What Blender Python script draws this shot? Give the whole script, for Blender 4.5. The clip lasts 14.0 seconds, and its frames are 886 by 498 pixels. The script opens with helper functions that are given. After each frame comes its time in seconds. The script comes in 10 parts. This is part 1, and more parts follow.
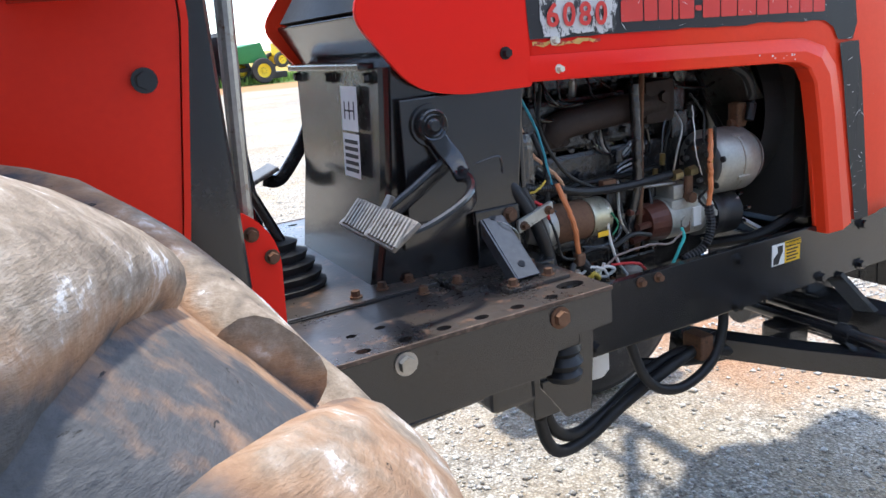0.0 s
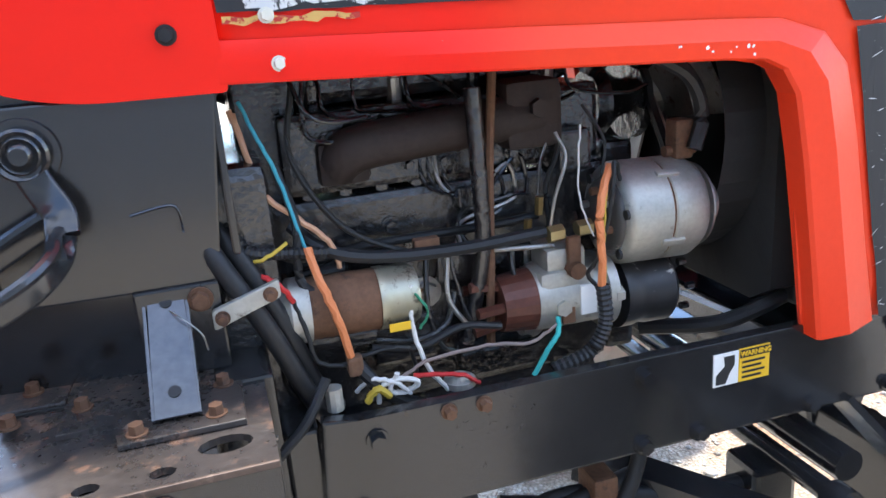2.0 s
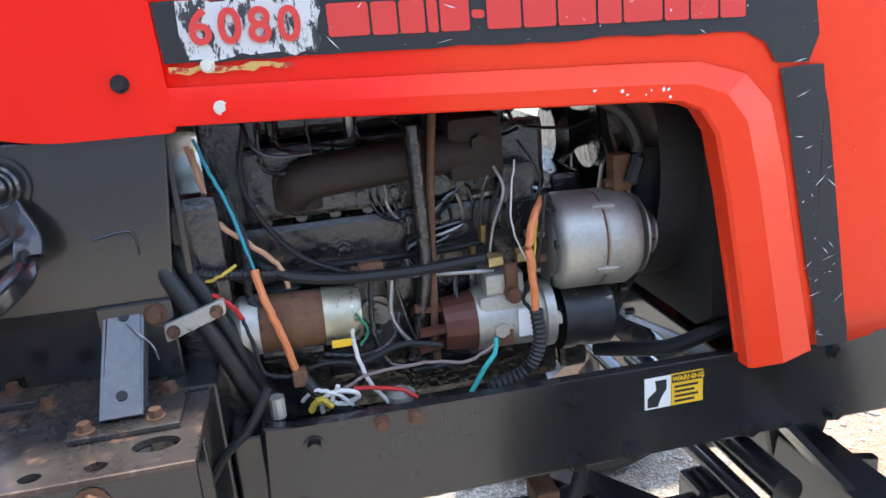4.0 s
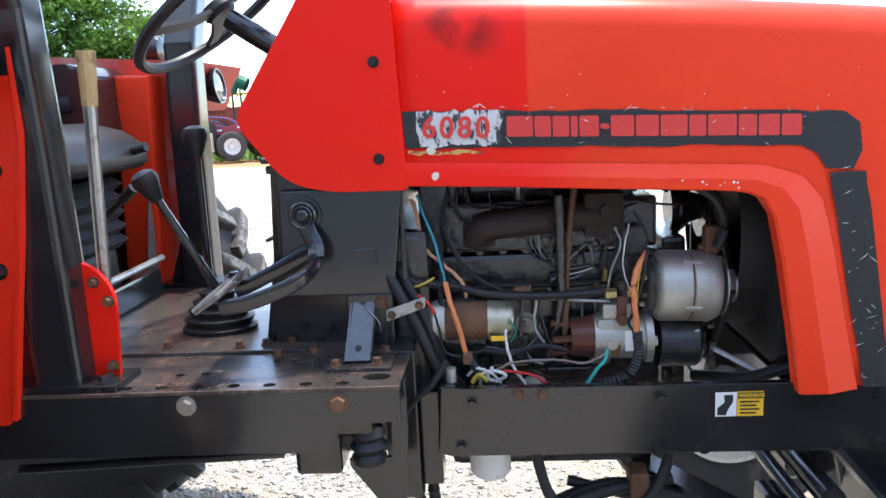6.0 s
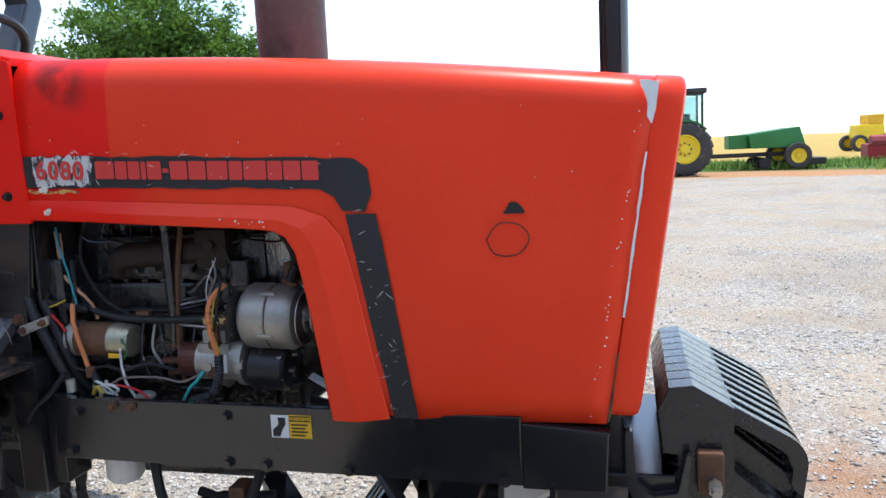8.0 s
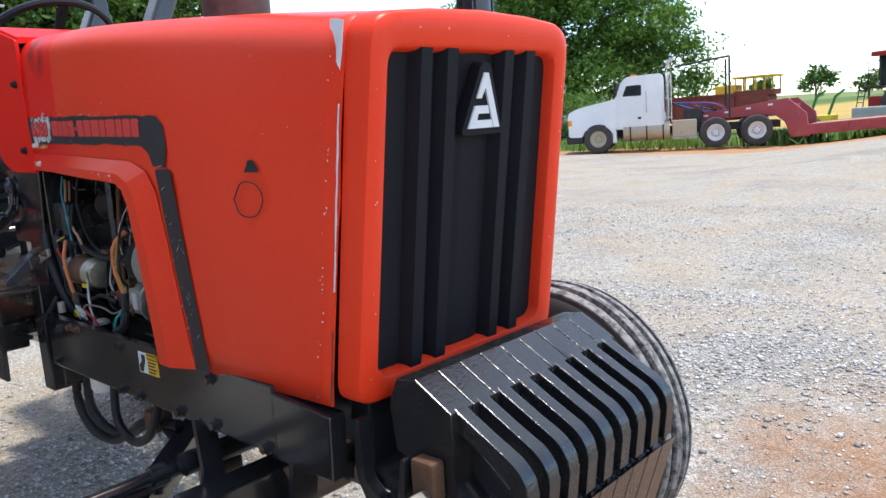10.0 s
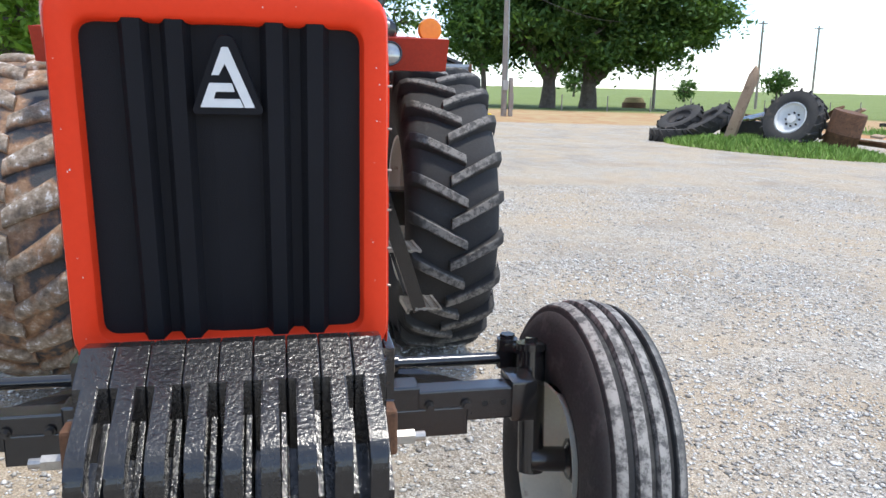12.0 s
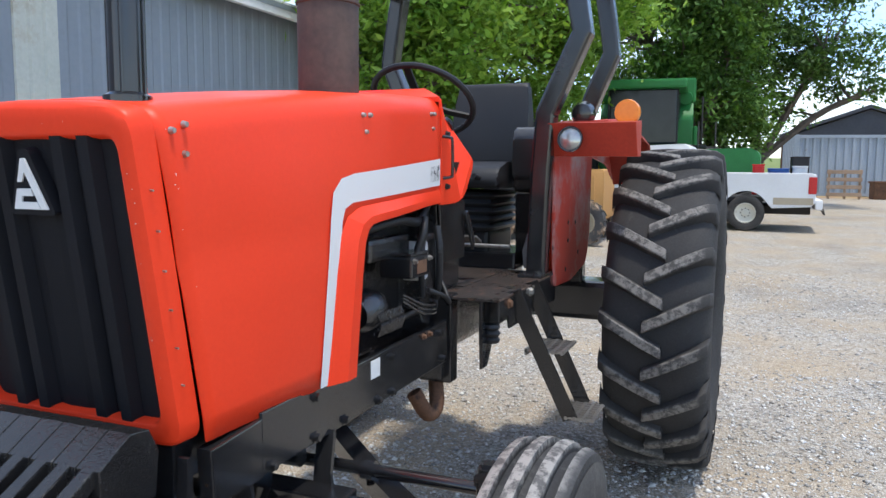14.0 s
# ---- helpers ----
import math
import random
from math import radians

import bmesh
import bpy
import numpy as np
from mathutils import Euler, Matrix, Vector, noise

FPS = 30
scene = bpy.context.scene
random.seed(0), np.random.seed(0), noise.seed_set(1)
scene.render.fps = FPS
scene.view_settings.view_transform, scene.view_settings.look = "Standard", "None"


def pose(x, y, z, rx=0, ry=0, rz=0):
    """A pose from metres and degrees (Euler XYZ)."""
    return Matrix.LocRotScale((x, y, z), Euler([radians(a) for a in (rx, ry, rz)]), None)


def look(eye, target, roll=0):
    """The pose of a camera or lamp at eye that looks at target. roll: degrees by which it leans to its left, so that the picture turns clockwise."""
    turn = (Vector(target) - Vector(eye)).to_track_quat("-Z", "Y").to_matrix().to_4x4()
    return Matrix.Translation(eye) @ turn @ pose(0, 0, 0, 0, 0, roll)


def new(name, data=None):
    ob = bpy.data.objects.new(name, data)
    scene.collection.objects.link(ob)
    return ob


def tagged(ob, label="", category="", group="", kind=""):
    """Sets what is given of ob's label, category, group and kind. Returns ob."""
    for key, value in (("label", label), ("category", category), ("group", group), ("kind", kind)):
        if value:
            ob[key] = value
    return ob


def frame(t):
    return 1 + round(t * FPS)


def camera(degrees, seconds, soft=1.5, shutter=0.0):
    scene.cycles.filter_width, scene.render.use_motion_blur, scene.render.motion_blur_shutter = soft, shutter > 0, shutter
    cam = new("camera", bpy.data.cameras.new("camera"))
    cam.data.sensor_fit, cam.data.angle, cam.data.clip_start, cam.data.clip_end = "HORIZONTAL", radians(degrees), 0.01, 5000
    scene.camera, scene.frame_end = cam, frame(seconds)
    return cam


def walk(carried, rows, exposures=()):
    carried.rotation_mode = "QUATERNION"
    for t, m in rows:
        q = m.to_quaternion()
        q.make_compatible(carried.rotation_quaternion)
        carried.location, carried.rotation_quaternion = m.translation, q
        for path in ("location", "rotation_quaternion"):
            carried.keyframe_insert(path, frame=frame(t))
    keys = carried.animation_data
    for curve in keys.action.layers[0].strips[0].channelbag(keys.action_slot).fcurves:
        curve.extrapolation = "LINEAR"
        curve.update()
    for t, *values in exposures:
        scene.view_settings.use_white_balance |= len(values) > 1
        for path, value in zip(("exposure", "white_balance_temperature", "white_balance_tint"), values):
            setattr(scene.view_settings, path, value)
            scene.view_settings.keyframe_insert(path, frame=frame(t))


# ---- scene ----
cam = camera(59.9, 14.0)
PATH = [
    (0, (0.657, -1.435, 1.451), (1.526, 0.282, 0.906), -5.6),
    (0.5, (0.882, -1.345, 1.45), (1.632, 0.424, 0.894), -7.1),
    (1, (1.141, -1.303, 1.436), (1.776, 0.515, 0.897), -6.1),
    (1.5, (1.296, -1.223, 1.409), (1.86, 0.612, 0.85), -4.6),
    (2, (1.446, -1.129, 1.408), (1.968, 0.706, 0.808), -4.7),
    (2.5, (1.522, -1.179, 1.431), (1.949, 0.672, 0.806), -5.0),
    (2.7, (1.537, -1.195, 1.432), (1.949, 0.665, 0.825), -5.0),
    (4.8, (1.616, -1.357, 1.466), (1.804, 0.561, 0.933), -5.3),
    (5, (1.602, -1.414, 1.472), (1.672, 0.519, 0.965), -5.1),
    (5.5, (1.529, -1.601, 1.473), (1.404, 0.349, 1.046), -3.5),
    (6, (1.631, -1.763, 1.501), (1.504, 0.199, 1.132), -2.9),
    (6.5, (1.931, -1.943, 1.526), (1.869, 0.03, 1.205), -3.4),
    (7, (2.214, -1.91, 1.453), (2.23, 0.068, 1.152), -3.3),
    (7.2, (2.346, -1.872, 1.471), (2.313, 0.106, 1.182), -3.3),
    (9.3, (3.507, -1.467, 1.446), (2.183, 0.240, 1.153), -3.4),
    (9.5, (3.621, -1.381, 1.453), (2.228, 0.268, 1.146), -4.0),
    (10, (3.806, -1.084, 1.399), (2.336, 0.487, 1.046), -4.0),
    (10.5, (3.952, -0.812, 1.421), (2.302, 0.544, 0.979), -2.7),
    (11, (4.180, -0.534, 1.364), (2.361, 0.473, 0.706), 1.3),
    (11.5, (4.245, -0.227, 1.355), (2.305, 0.552, 0.735), 2.6),
    (12, (4.256, 0.097, 1.410), (2.165, 0.541, 0.985), 1.1),
    (12.5, (4.337, 0.435, 1.435), (2.178, 0.462, 1.129), 0.6),
    (13, (4.241, 0.716, 1.409), (2.081, 0.587, 1.151), 0.9),
    (13.5, (4.083, 0.978, 1.454), (1.951, 0.584, 1.220), -0.1),
    (14, (3.969, 1.303, 1.470), (1.963, 0.481, 1.240), 0.4),
]
walk(cam, [(t, look(eye, target, roll)) for t, eye, target, roll in PATH], exposures=[(0, 1.95), (0.8, 2.15), (2, 2.65), (2.7, 2.65), (5, 2.45), (6, 2.2), (7, 1.65), (9.3, 1.4), (11, 1.4), (14, 1.15)])

# ---------------------------------------------------------------- world and light
SUN_EL, SUN_AZ = radians(78), radians(62)      # azimuth from +x towards +y
world = bpy.data.worlds.new("world")
scene.world = world
world.use_nodes = True
wn, wl = world.node_tree.nodes, world.node_tree.links
sky = wn.new("ShaderNodeTexSky")
sky.sky_type, sky.sun_disc = "NISHITA", False
sky.sun_elevation, sky.sun_rotation = SUN_EL, math.pi / 2 - SUN_AZ
sky.air_density, sky.dust_density, sky.ozone_density = 0.85, 0.1, 3.5
wtc, wmap, wns = wn.new("ShaderNodeTexCoord"), wn.new("ShaderNodeMapping"), wn.new("ShaderNodeTexNoise")
wmap.inputs["Scale"].default_value = (1.0, 1.0, 3.2)
wns.inputs["Scale"].default_value, wns.inputs["Detail"].default_value, wns.inputs["Roughness"].default_value = 2.1, 7.0, 0.58
wl.new(wtc.outputs["Generated"], wmap.inputs["Vector"])
wl.new(wmap.outputs["Vector"], wns.inputs["Vector"])
wramp = wn.new("ShaderNodeValToRGB")
wramp.color_ramp.elements[0].position, wramp.color_ramp.elements[0].color = 0.43, (0, 0, 0, 1)
wramp.color_ramp.elements[1].position, wramp.color_ramp.elements[1].color = 0.70, (0.85, 0.85, 0.85, 1)
wl.new(wns.outputs["Fac"], wramp.inputs["Fac"])
wmix = wn.new("ShaderNodeMix")
wmix.data_type = "RGBA"
wl.new(wramp.outputs["Color"], wmix.inputs["Factor"])
wl.new(sky.outputs["Color"], wmix.inputs["A"])
wmix.inputs["B"].default_value = (5.0, 5.15, 5.2, 1)
wl.new(wmix.outputs["Result"], wn["Background"].inputs["Color"])
wn["Background"].inputs["Strength"].default_value = 0.15
sun = new("sun", bpy.data.lights.new("sun", "SUN"))
sun.data.energy, sun.data.angle, sun.data.color = 1.55, radians(4.5), (1.0, 0.955, 0.88)
sun_way = Vector((math.cos(SUN_EL) * math.cos(SUN_AZ), math.cos(SUN_EL) * math.sin(SUN_AZ), math.sin(SUN_EL)))
sun.matrix_world = look(sun_way * 60, (0, 0, 0))


# ---------------------------------------------------------------- materials
def node_mat(name, rough=0.5, metal=0.0):
    m = bpy.data.materials.new(name)
    m.use_nodes = True
    b = m.node_tree.nodes["Principled BSDF"]
    b.inputs["Roughness"].default_value, b.inputs["Metallic"].default_value = rough, metal
    return m, m.node_tree.nodes, m.node_tree.links, b


def noise_node(n, l, scale, detail=4.0, rough=0.55, coord="Object", stretch=(1, 1, 1)):
    tc, mp, ns = n.new("ShaderNodeTexCoord"), n.new("ShaderNodeMapping"), n.new("ShaderNodeTexNoise")
    mp.inputs["Scale"].default_value = stretch
    ns.inputs["Scale"].default_value, ns.inputs["Detail"].default_value, ns.inputs["Roughness"].default_value = scale, detail, rough
    l.new(tc.outputs[coord], mp.inputs["Vector"])
    l.new(mp.outputs["Vector"], ns.inputs["Vector"])
    return ns


def ramp(n, l, src, stops):
    r = n.new("ShaderNodeValToRGB")
    e = r.color_ramp.elements
    while len(e) < len(stops):
        e.new(0.5)
    for el, (p, c) in zip(e, stops):
        el.position, el.color = p, (*c, 1) if len(c) == 3 else (c[0], c[0], c[0], 1)
    l.new(src, r.inputs["Fac"])
    return r


def mix(n, l, fac, a, b, kind="MIX"):
    m = n.new("ShaderNodeMix")
    m.data_type, m.blend_type = "RGBA", kind
    for socket, v in (("Factor", fac), ("A", a), ("B", b)):
        if isinstance(v, (int, float)):
            m.inputs[socket].default_value = v
        elif isinstance(v, tuple):
            m.inputs[socket].default_value = (*v, 1)
        else:
            l.new(v, m.inputs[socket])
    return m.outputs["Result"]


def bump(n, l, b, height, strength=0.3, distance=0.01):
    u = n.new("ShaderNodeBump")
    u.inputs["Strength"].default_value, u.inputs["Distance"].default_value = strength, distance
    l.new(height, u.inputs["Height"])
    l.new(u.outputs["Normal"], b.inputs["Normal"])
    return u


def mottled(name, c1, c2, rough=(0.4, 0.6), metal=0.0, big=3.0, fine=60.0, bumpy=0.15, dist=0.002, wear=None, wear_at=(0.62, 0.7), wear_scale=14.0, coat=0.0, rnd=0.0, spec=0.33):
    """Two-scale variation of colour and gloss, fine relief, and worn spots with a shape of their own."""
    m, n, l, b = node_mat(name, rough[0], metal)
    b.inputs["Specular IOR Level"].default_value = spec
    a, f = noise_node(n, l, big, 5), noise_node(n, l, fine, 3)
    both = mix(n, l, 0.35, a.outputs["Fac"], f.outputs["Fac"])
    col = ramp(n, l, both, [(0.32, c1), (0.68, c2)]).outputs["Color"]
    if rnd:
        oi = n.new("ShaderNodeObjectInfo")
        col = mix(n, l, rnd, col, ramp(n, l, oi.outputs["Random"], [(0.0, tuple(v * 0.45 for v in c1)), (1.0, tuple(min(1, v * 1.5) for v in c2))]).outputs["Color"])
    if wear:
        w = noise_node(n, l, wear_scale, 8, 0.68)
        fac = ramp(n, l, w.outputs["Fac"], [(wear_at[0], (0,)), (wear_at[1], (1,))]).outputs["Color"]
        col = mix(n, l, fac, col, wear)
    l.new(col, b.inputs["Base Color"])
    l.new(ramp(n, l, both, [(0.3, (rough[0],)), (0.7, (rough[1],))]).outputs["Color"], b.inputs["Roughness"])
    bump(n, l, b, f.outputs["Fac"], bumpy, dist)
    if coat:
        b.inputs["Coat Weight"].default_value, b.inputs["Coat Roughness"].default_value = coat, 0.12
    return m


RED = mottled("red_paint", (0.82, 0.024, 0.008), (0.90, 0.034, 0.011), (0.34, 0.48), 0, 1.6, 90, 0.04, 0.001, (0.55, 0.02, 0.01), (0.60, 0.80), 2.4)
RED_FADED = mottled("faded_red_paint", (0.36, 0.035, 0.02), (0.55, 0.06, 0.03), (0.4, 0.6), 0, 2.5, 70, 0.06, 0.001, (0.45, 0.22, 0.18), (0.62, 0.75), 7.0)
FENDER_PALE = mottled("chalky_red_paint", (0.52, 0.045, 0.025), (0.66, 0.085, 0.05), (0.45, 0.65), 0, 2.0, 80, 0.06, 0.001, (0.50, 0.30, 0.27), (0.46, 0.60), 2.6)
BLACK = mottled("black_paint", (0.010, 0.010, 0.011), (0.022, 0.022, 0.023), (0.12, 0.28), 0, 4.0, 120, 0.06, 0.0010, (0.075, 0.05, 0.036), (0.67, 0.76), 20.0, coat=0.32, spec=0.55)
BLACK_MATT = mottled("matt_black", (0.012, 0.012, 0.013), (0.028, 0.028, 0.028), (0.5, 0.7), 0, 5.0, 150, 0.15, 0.001)
PLATFORM = mottled("worn_black_platform", (0.022, 0.019, 0.018), (0.065, 0.052, 0.045), (0.20, 0.44), 0, 5.0, 110, 0.22, 0.0018, (0.14, 0.082, 0.056), (0.55, 0.62), 26.0, coat=0.2, spec=0.75)
RUBBER = mottled("tyre_rubber", (0.016, 0.016, 0.017), (0.036, 0.035, 0.035), (0.6, 0.8), 0, 3.0, 90, 0.25, 0.002, (0.13, 0.105, 0.085), (0.60, 0.78), 6.0)
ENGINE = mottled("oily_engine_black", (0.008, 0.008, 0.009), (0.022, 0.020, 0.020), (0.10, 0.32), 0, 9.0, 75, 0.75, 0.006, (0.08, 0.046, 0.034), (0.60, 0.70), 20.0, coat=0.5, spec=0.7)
ALLOY = mottled("dull_aluminium", (0.36, 0.35, 0.31), (0.55, 0.54, 0.49), (0.42, 0.6), 0.75, 8.0, 140, 0.2, 0.001, (0.10, 0.085, 0.07), (0.62, 0.74), 26.0)
STEEL = mottled("grey_steel", (0.30, 0.29, 0.27), (0.48, 0.46, 0.43), (0.3, 0.5), 0.9, 9.0, 120, 0.1, 0.0006, (0.14, 0.07, 0.035), (0.58, 0.70), 40.0)
RUST = mottled("rusty_steel", (0.085, 0.040, 0.022), (0.20, 0.105, 0.06), (0.7, 0.9), 0.1, 9.0, 130, 0.4, 0.0014, (0.05, 0.03, 0.022), (0.55, 0.65), 22.0)
CREAM = mottled("cream_rim_paint", (0.60, 0.57, 0.47), (0.72, 0.69, 0.58), (0.4, 0.6), 0, 5.0, 90, 0.08, 0.001, (0.30, 0.2, 0.12), (0.62, 0.72), 8.0)
MUDTYRE = mottled("muddy_tyre_rubber", (0.045, 0.043, 0.042), (0.085, 0.080, 0.075), (0.75, 0.9), 0, 2.4, 70, 0.5, 0.004, (0.40, 0.27, 0.17), (0.50, 0.62), 3.2)


# ---------------------------------------------------------------- building helpers
def part(name, bm, material, parent=None, label="", smooth=False, kind="", crease=38):
    me = bpy.data.meshes.new(name)
    bmesh.ops.recalc_face_normals(bm, faces=bm.faces[:])
    if smooth:
        for f in bm.faces:
            f.smooth = True
        for e in bm.edges:
            if len(e.link_faces) == 2 and e.calc_face_angle(0) > radians(crease):
                e.smooth = False
    bm.to_mesh(me)
    bm.free()
    me.materials.append(material)
    ob = new(name, me)
    ob.parent = parent
    if label or kind:
        tagged(ob, label, kind=kind)
    return ob


def thing(name, m, label, category, group="", kind=""):
    ob = new(name)
    ob.empty_display_size = 0.1
    ob.matrix_basis = m
    return tagged(ob, label, category, group, kind)


def box(bm, lo, hi, m=None, bevel=0.0):
    c, s = [(a + b) / 2 for a, b in zip(lo, hi)], [abs(b - a) for a, b in zip(lo, hi)]
    r = bmesh.ops.create_cube(bm, size=1.0, matrix=(m or Matrix()) @ Matrix.Translation(c) @ Matrix.Diagonal((*s, 1)))
    if bevel:
        es = {e for v in r["verts"] for e in v.link_edges}
        bmesh.ops.bevel(bm, geom=list(es), offset=bevel, segments=2, affect="EDGES", profile=0.6)
    return bm


def slab(lo, hi, bevel=0.004, m=None):
    return box(bmesh.new(), lo, hi, m, bevel)


def axis_to(p, q):
    p, q = Vector(p), Vector(q)
    return Matrix.Translation(p) @ (q - p).to_track_quat("Z", "Y").to_matrix().to_4x4()


def rod(bm, p, q, r, r2=None, n=12, caps=True):
    p, q = Vector(p), Vector(q)
    m = axis_to(p, q) @ Matrix.Translation((0, 0, (q - p).length / 2))
    bmesh.ops.create_cone(bm, cap_ends=caps, segments=n, radius1=r, radius2=r if r2 is None else r2, depth=(q - p).length, matrix=m)
    return bm


def lathe(bm, profile, m=None, n=32):
    """Turns (radius, height) pairs round z."""
    m = m or Matrix()
    rings = []
    for r, h in profile:
        if r < 1e-6:
            rings.append([bm.verts.new(m @ Vector((0, 0, h)))])
        else:
            rings.append([bm.verts.new(m @ Vector((r * math.cos(2 * math.pi * i / n), r * math.sin(2 * math.pi * i / n), h))) for i in range(n)])
    for a, b in zip(rings, rings[1:]):
        for i in range(n):
            j = (i + 1) % n
            vs = [a[i % len(a)], a[j % len(a)], b[j % len(b)], b[i % len(b)]]
            vs = [v for k, v in enumerate(vs) if v not in vs[:k]]
            if len(vs) > 2:
                bm.faces.new(vs)
    return bm


def smooth_path(pts, k=6):
    pts = [Vector(p) for p in pts]
    if len(pts) < 3:
        return pts
    out = []
    ext = [pts[0] * 2 - pts[1], *pts, pts[-1] * 2 - pts[-2]]
    for i in range(1, len(ext) - 2):
        a, b, c, d = ext[i - 1 : i + 3]
        for j in range(k):
            t = j / k
            out.append(0.5 * (2 * b + (c - a) * t + (2 * a - 5 * b + 4 * c - d) * t * t + (3 * b - a - 3 * c + d) * t ** 3))
    return out + [pts[-1]]


def sweep(bm, pts, section, close=False, caps=True, up=(0, 0, 1)):
    """Carries a flat section (list of (u, v)) along points; u lies sideways, v along up."""
    pts, rings = [Vector(p) for p in pts], []
    up = Vector(up)
    for i, p in enumerate(pts):
        a = pts[i - 1] if i or close else p
        b = pts[(i + 1) % len(pts)] if i < len(pts) - 1 or close else p
        d = (b - a).normalized()
        side = d.cross(up)
        side = side.normalized() if side.length > 1e-4 else d.orthogonal().normalized()
        u2 = side.cross(d)
        rings.append([bm.verts.new(p + side * u + u2 * v) for u, v in section])
    k = len(section)
    for i in range(len(rings) if close else len(rings) - 1):
        a, b = rings[i], rings[(i + 1) % len(rings)]
        for j in range(k):
            bm.faces.new((a[j], a[(j + 1) % k], b[(j + 1) % k], b[j]))
    if caps and not close:
        bm.faces.new(rings[0])
        bm.faces.new(rings[-1][::-1])
    return bm


def disc(r, n=8):
    return [(r * math.cos(2 * math.pi * i / n), r * math.sin(2 * math.pi * i / n)) for i in range(n)]


def rect(w, h):
    return [(-w / 2, -h / 2), (w / 2, -h / 2), (w / 2, h / 2), (-w / 2, h / 2)]


def tube(pts, r, n=8, k=6, bm=None):
    return sweep(bm or bmesh.new(), smooth_path(pts, k), disc(r, n))


def prism(bm, outline, m, depth, bevel=0.0):
    """Extrudes a flat outline of (u, v) by depth along the local z of m."""
    lo = [bm.verts.new(m @ Vector((u, v, 0))) for u, v in outline]
    hi = [bm.verts.new(m @ Vector((u, v, depth))) for u, v in outline]
    faces = [bm.faces.new(lo[::-1]), bm.faces.new(hi)]
    for i in range(len(lo)):
        j = (i + 1) % len(lo)
        faces.append(bm.faces.new((lo[i], lo[j], hi[j], hi[i])))
    if bevel:
        es = {e for f in faces[:2] for e in f.edges}
        bmesh.ops.bevel(bm, geom=list(es), offset=bevel, segments=2, affect="EDGES", profile=0.6)
    return bm


SIDE = Matrix(((1, 0, 0, 0), (0, 0, -1, 0), (0, 1, 0, 0), (0, 0, 0, 1)))   # local x, y -> x, z; local z -> -y


def plate_xz(outline, y0, y1, bevel=0.003):
    """A plate whose outline lies in x and z, between y0 and y1."""
    return prism(bmesh.new(), outline, Matrix.Translation((0, max(y0, y1), 0)) @ SIDE, abs(y1 - y0), bevel)


def round_poly(pts, r, k=5):
    """Rounds the corners of a flat outline; r is one radius or one for each corner."""
    out, n = [], len(pts)
    rs = r if isinstance(r, (list, tuple)) else [r] * n
    for i in range(n):
        p, a, b = Vector(pts[i]), Vector(pts[i - 1]), Vector(pts[(i + 1) % n])
        d1, d2 = a - p, b - p
        t = min(rs[i], d1.length * 0.48, d2.length * 0.48)
        if t < 1e-4:
            out.append(tuple(p))
            continue
        s, e = p + d1.normalized() * t, p + d2.normalized() * t
        for j in range(k + 1):
            u = j / k
            out.append(tuple(s * (1 - u) ** 2 + p * 2 * u * (1 - u) + e * u * u))
    return out


def bolt(parent, at, way, r=0.011, mat=None, name="bolt"):
    """A hexagon head on a washer."""
    p, d = Vector(at), Vector(way).normalized()
    bm = rod(bmesh.new(), p, p + d * 0.003, r * 1.35, n=14)
    rod(bm, p + d * 0.003, p + d * 0.013, r, r * 0.92, n=6)
    return part(name, bm, mat or STEEL, parent)


def lerp(a, b, t):
    return a + (b - a) * t


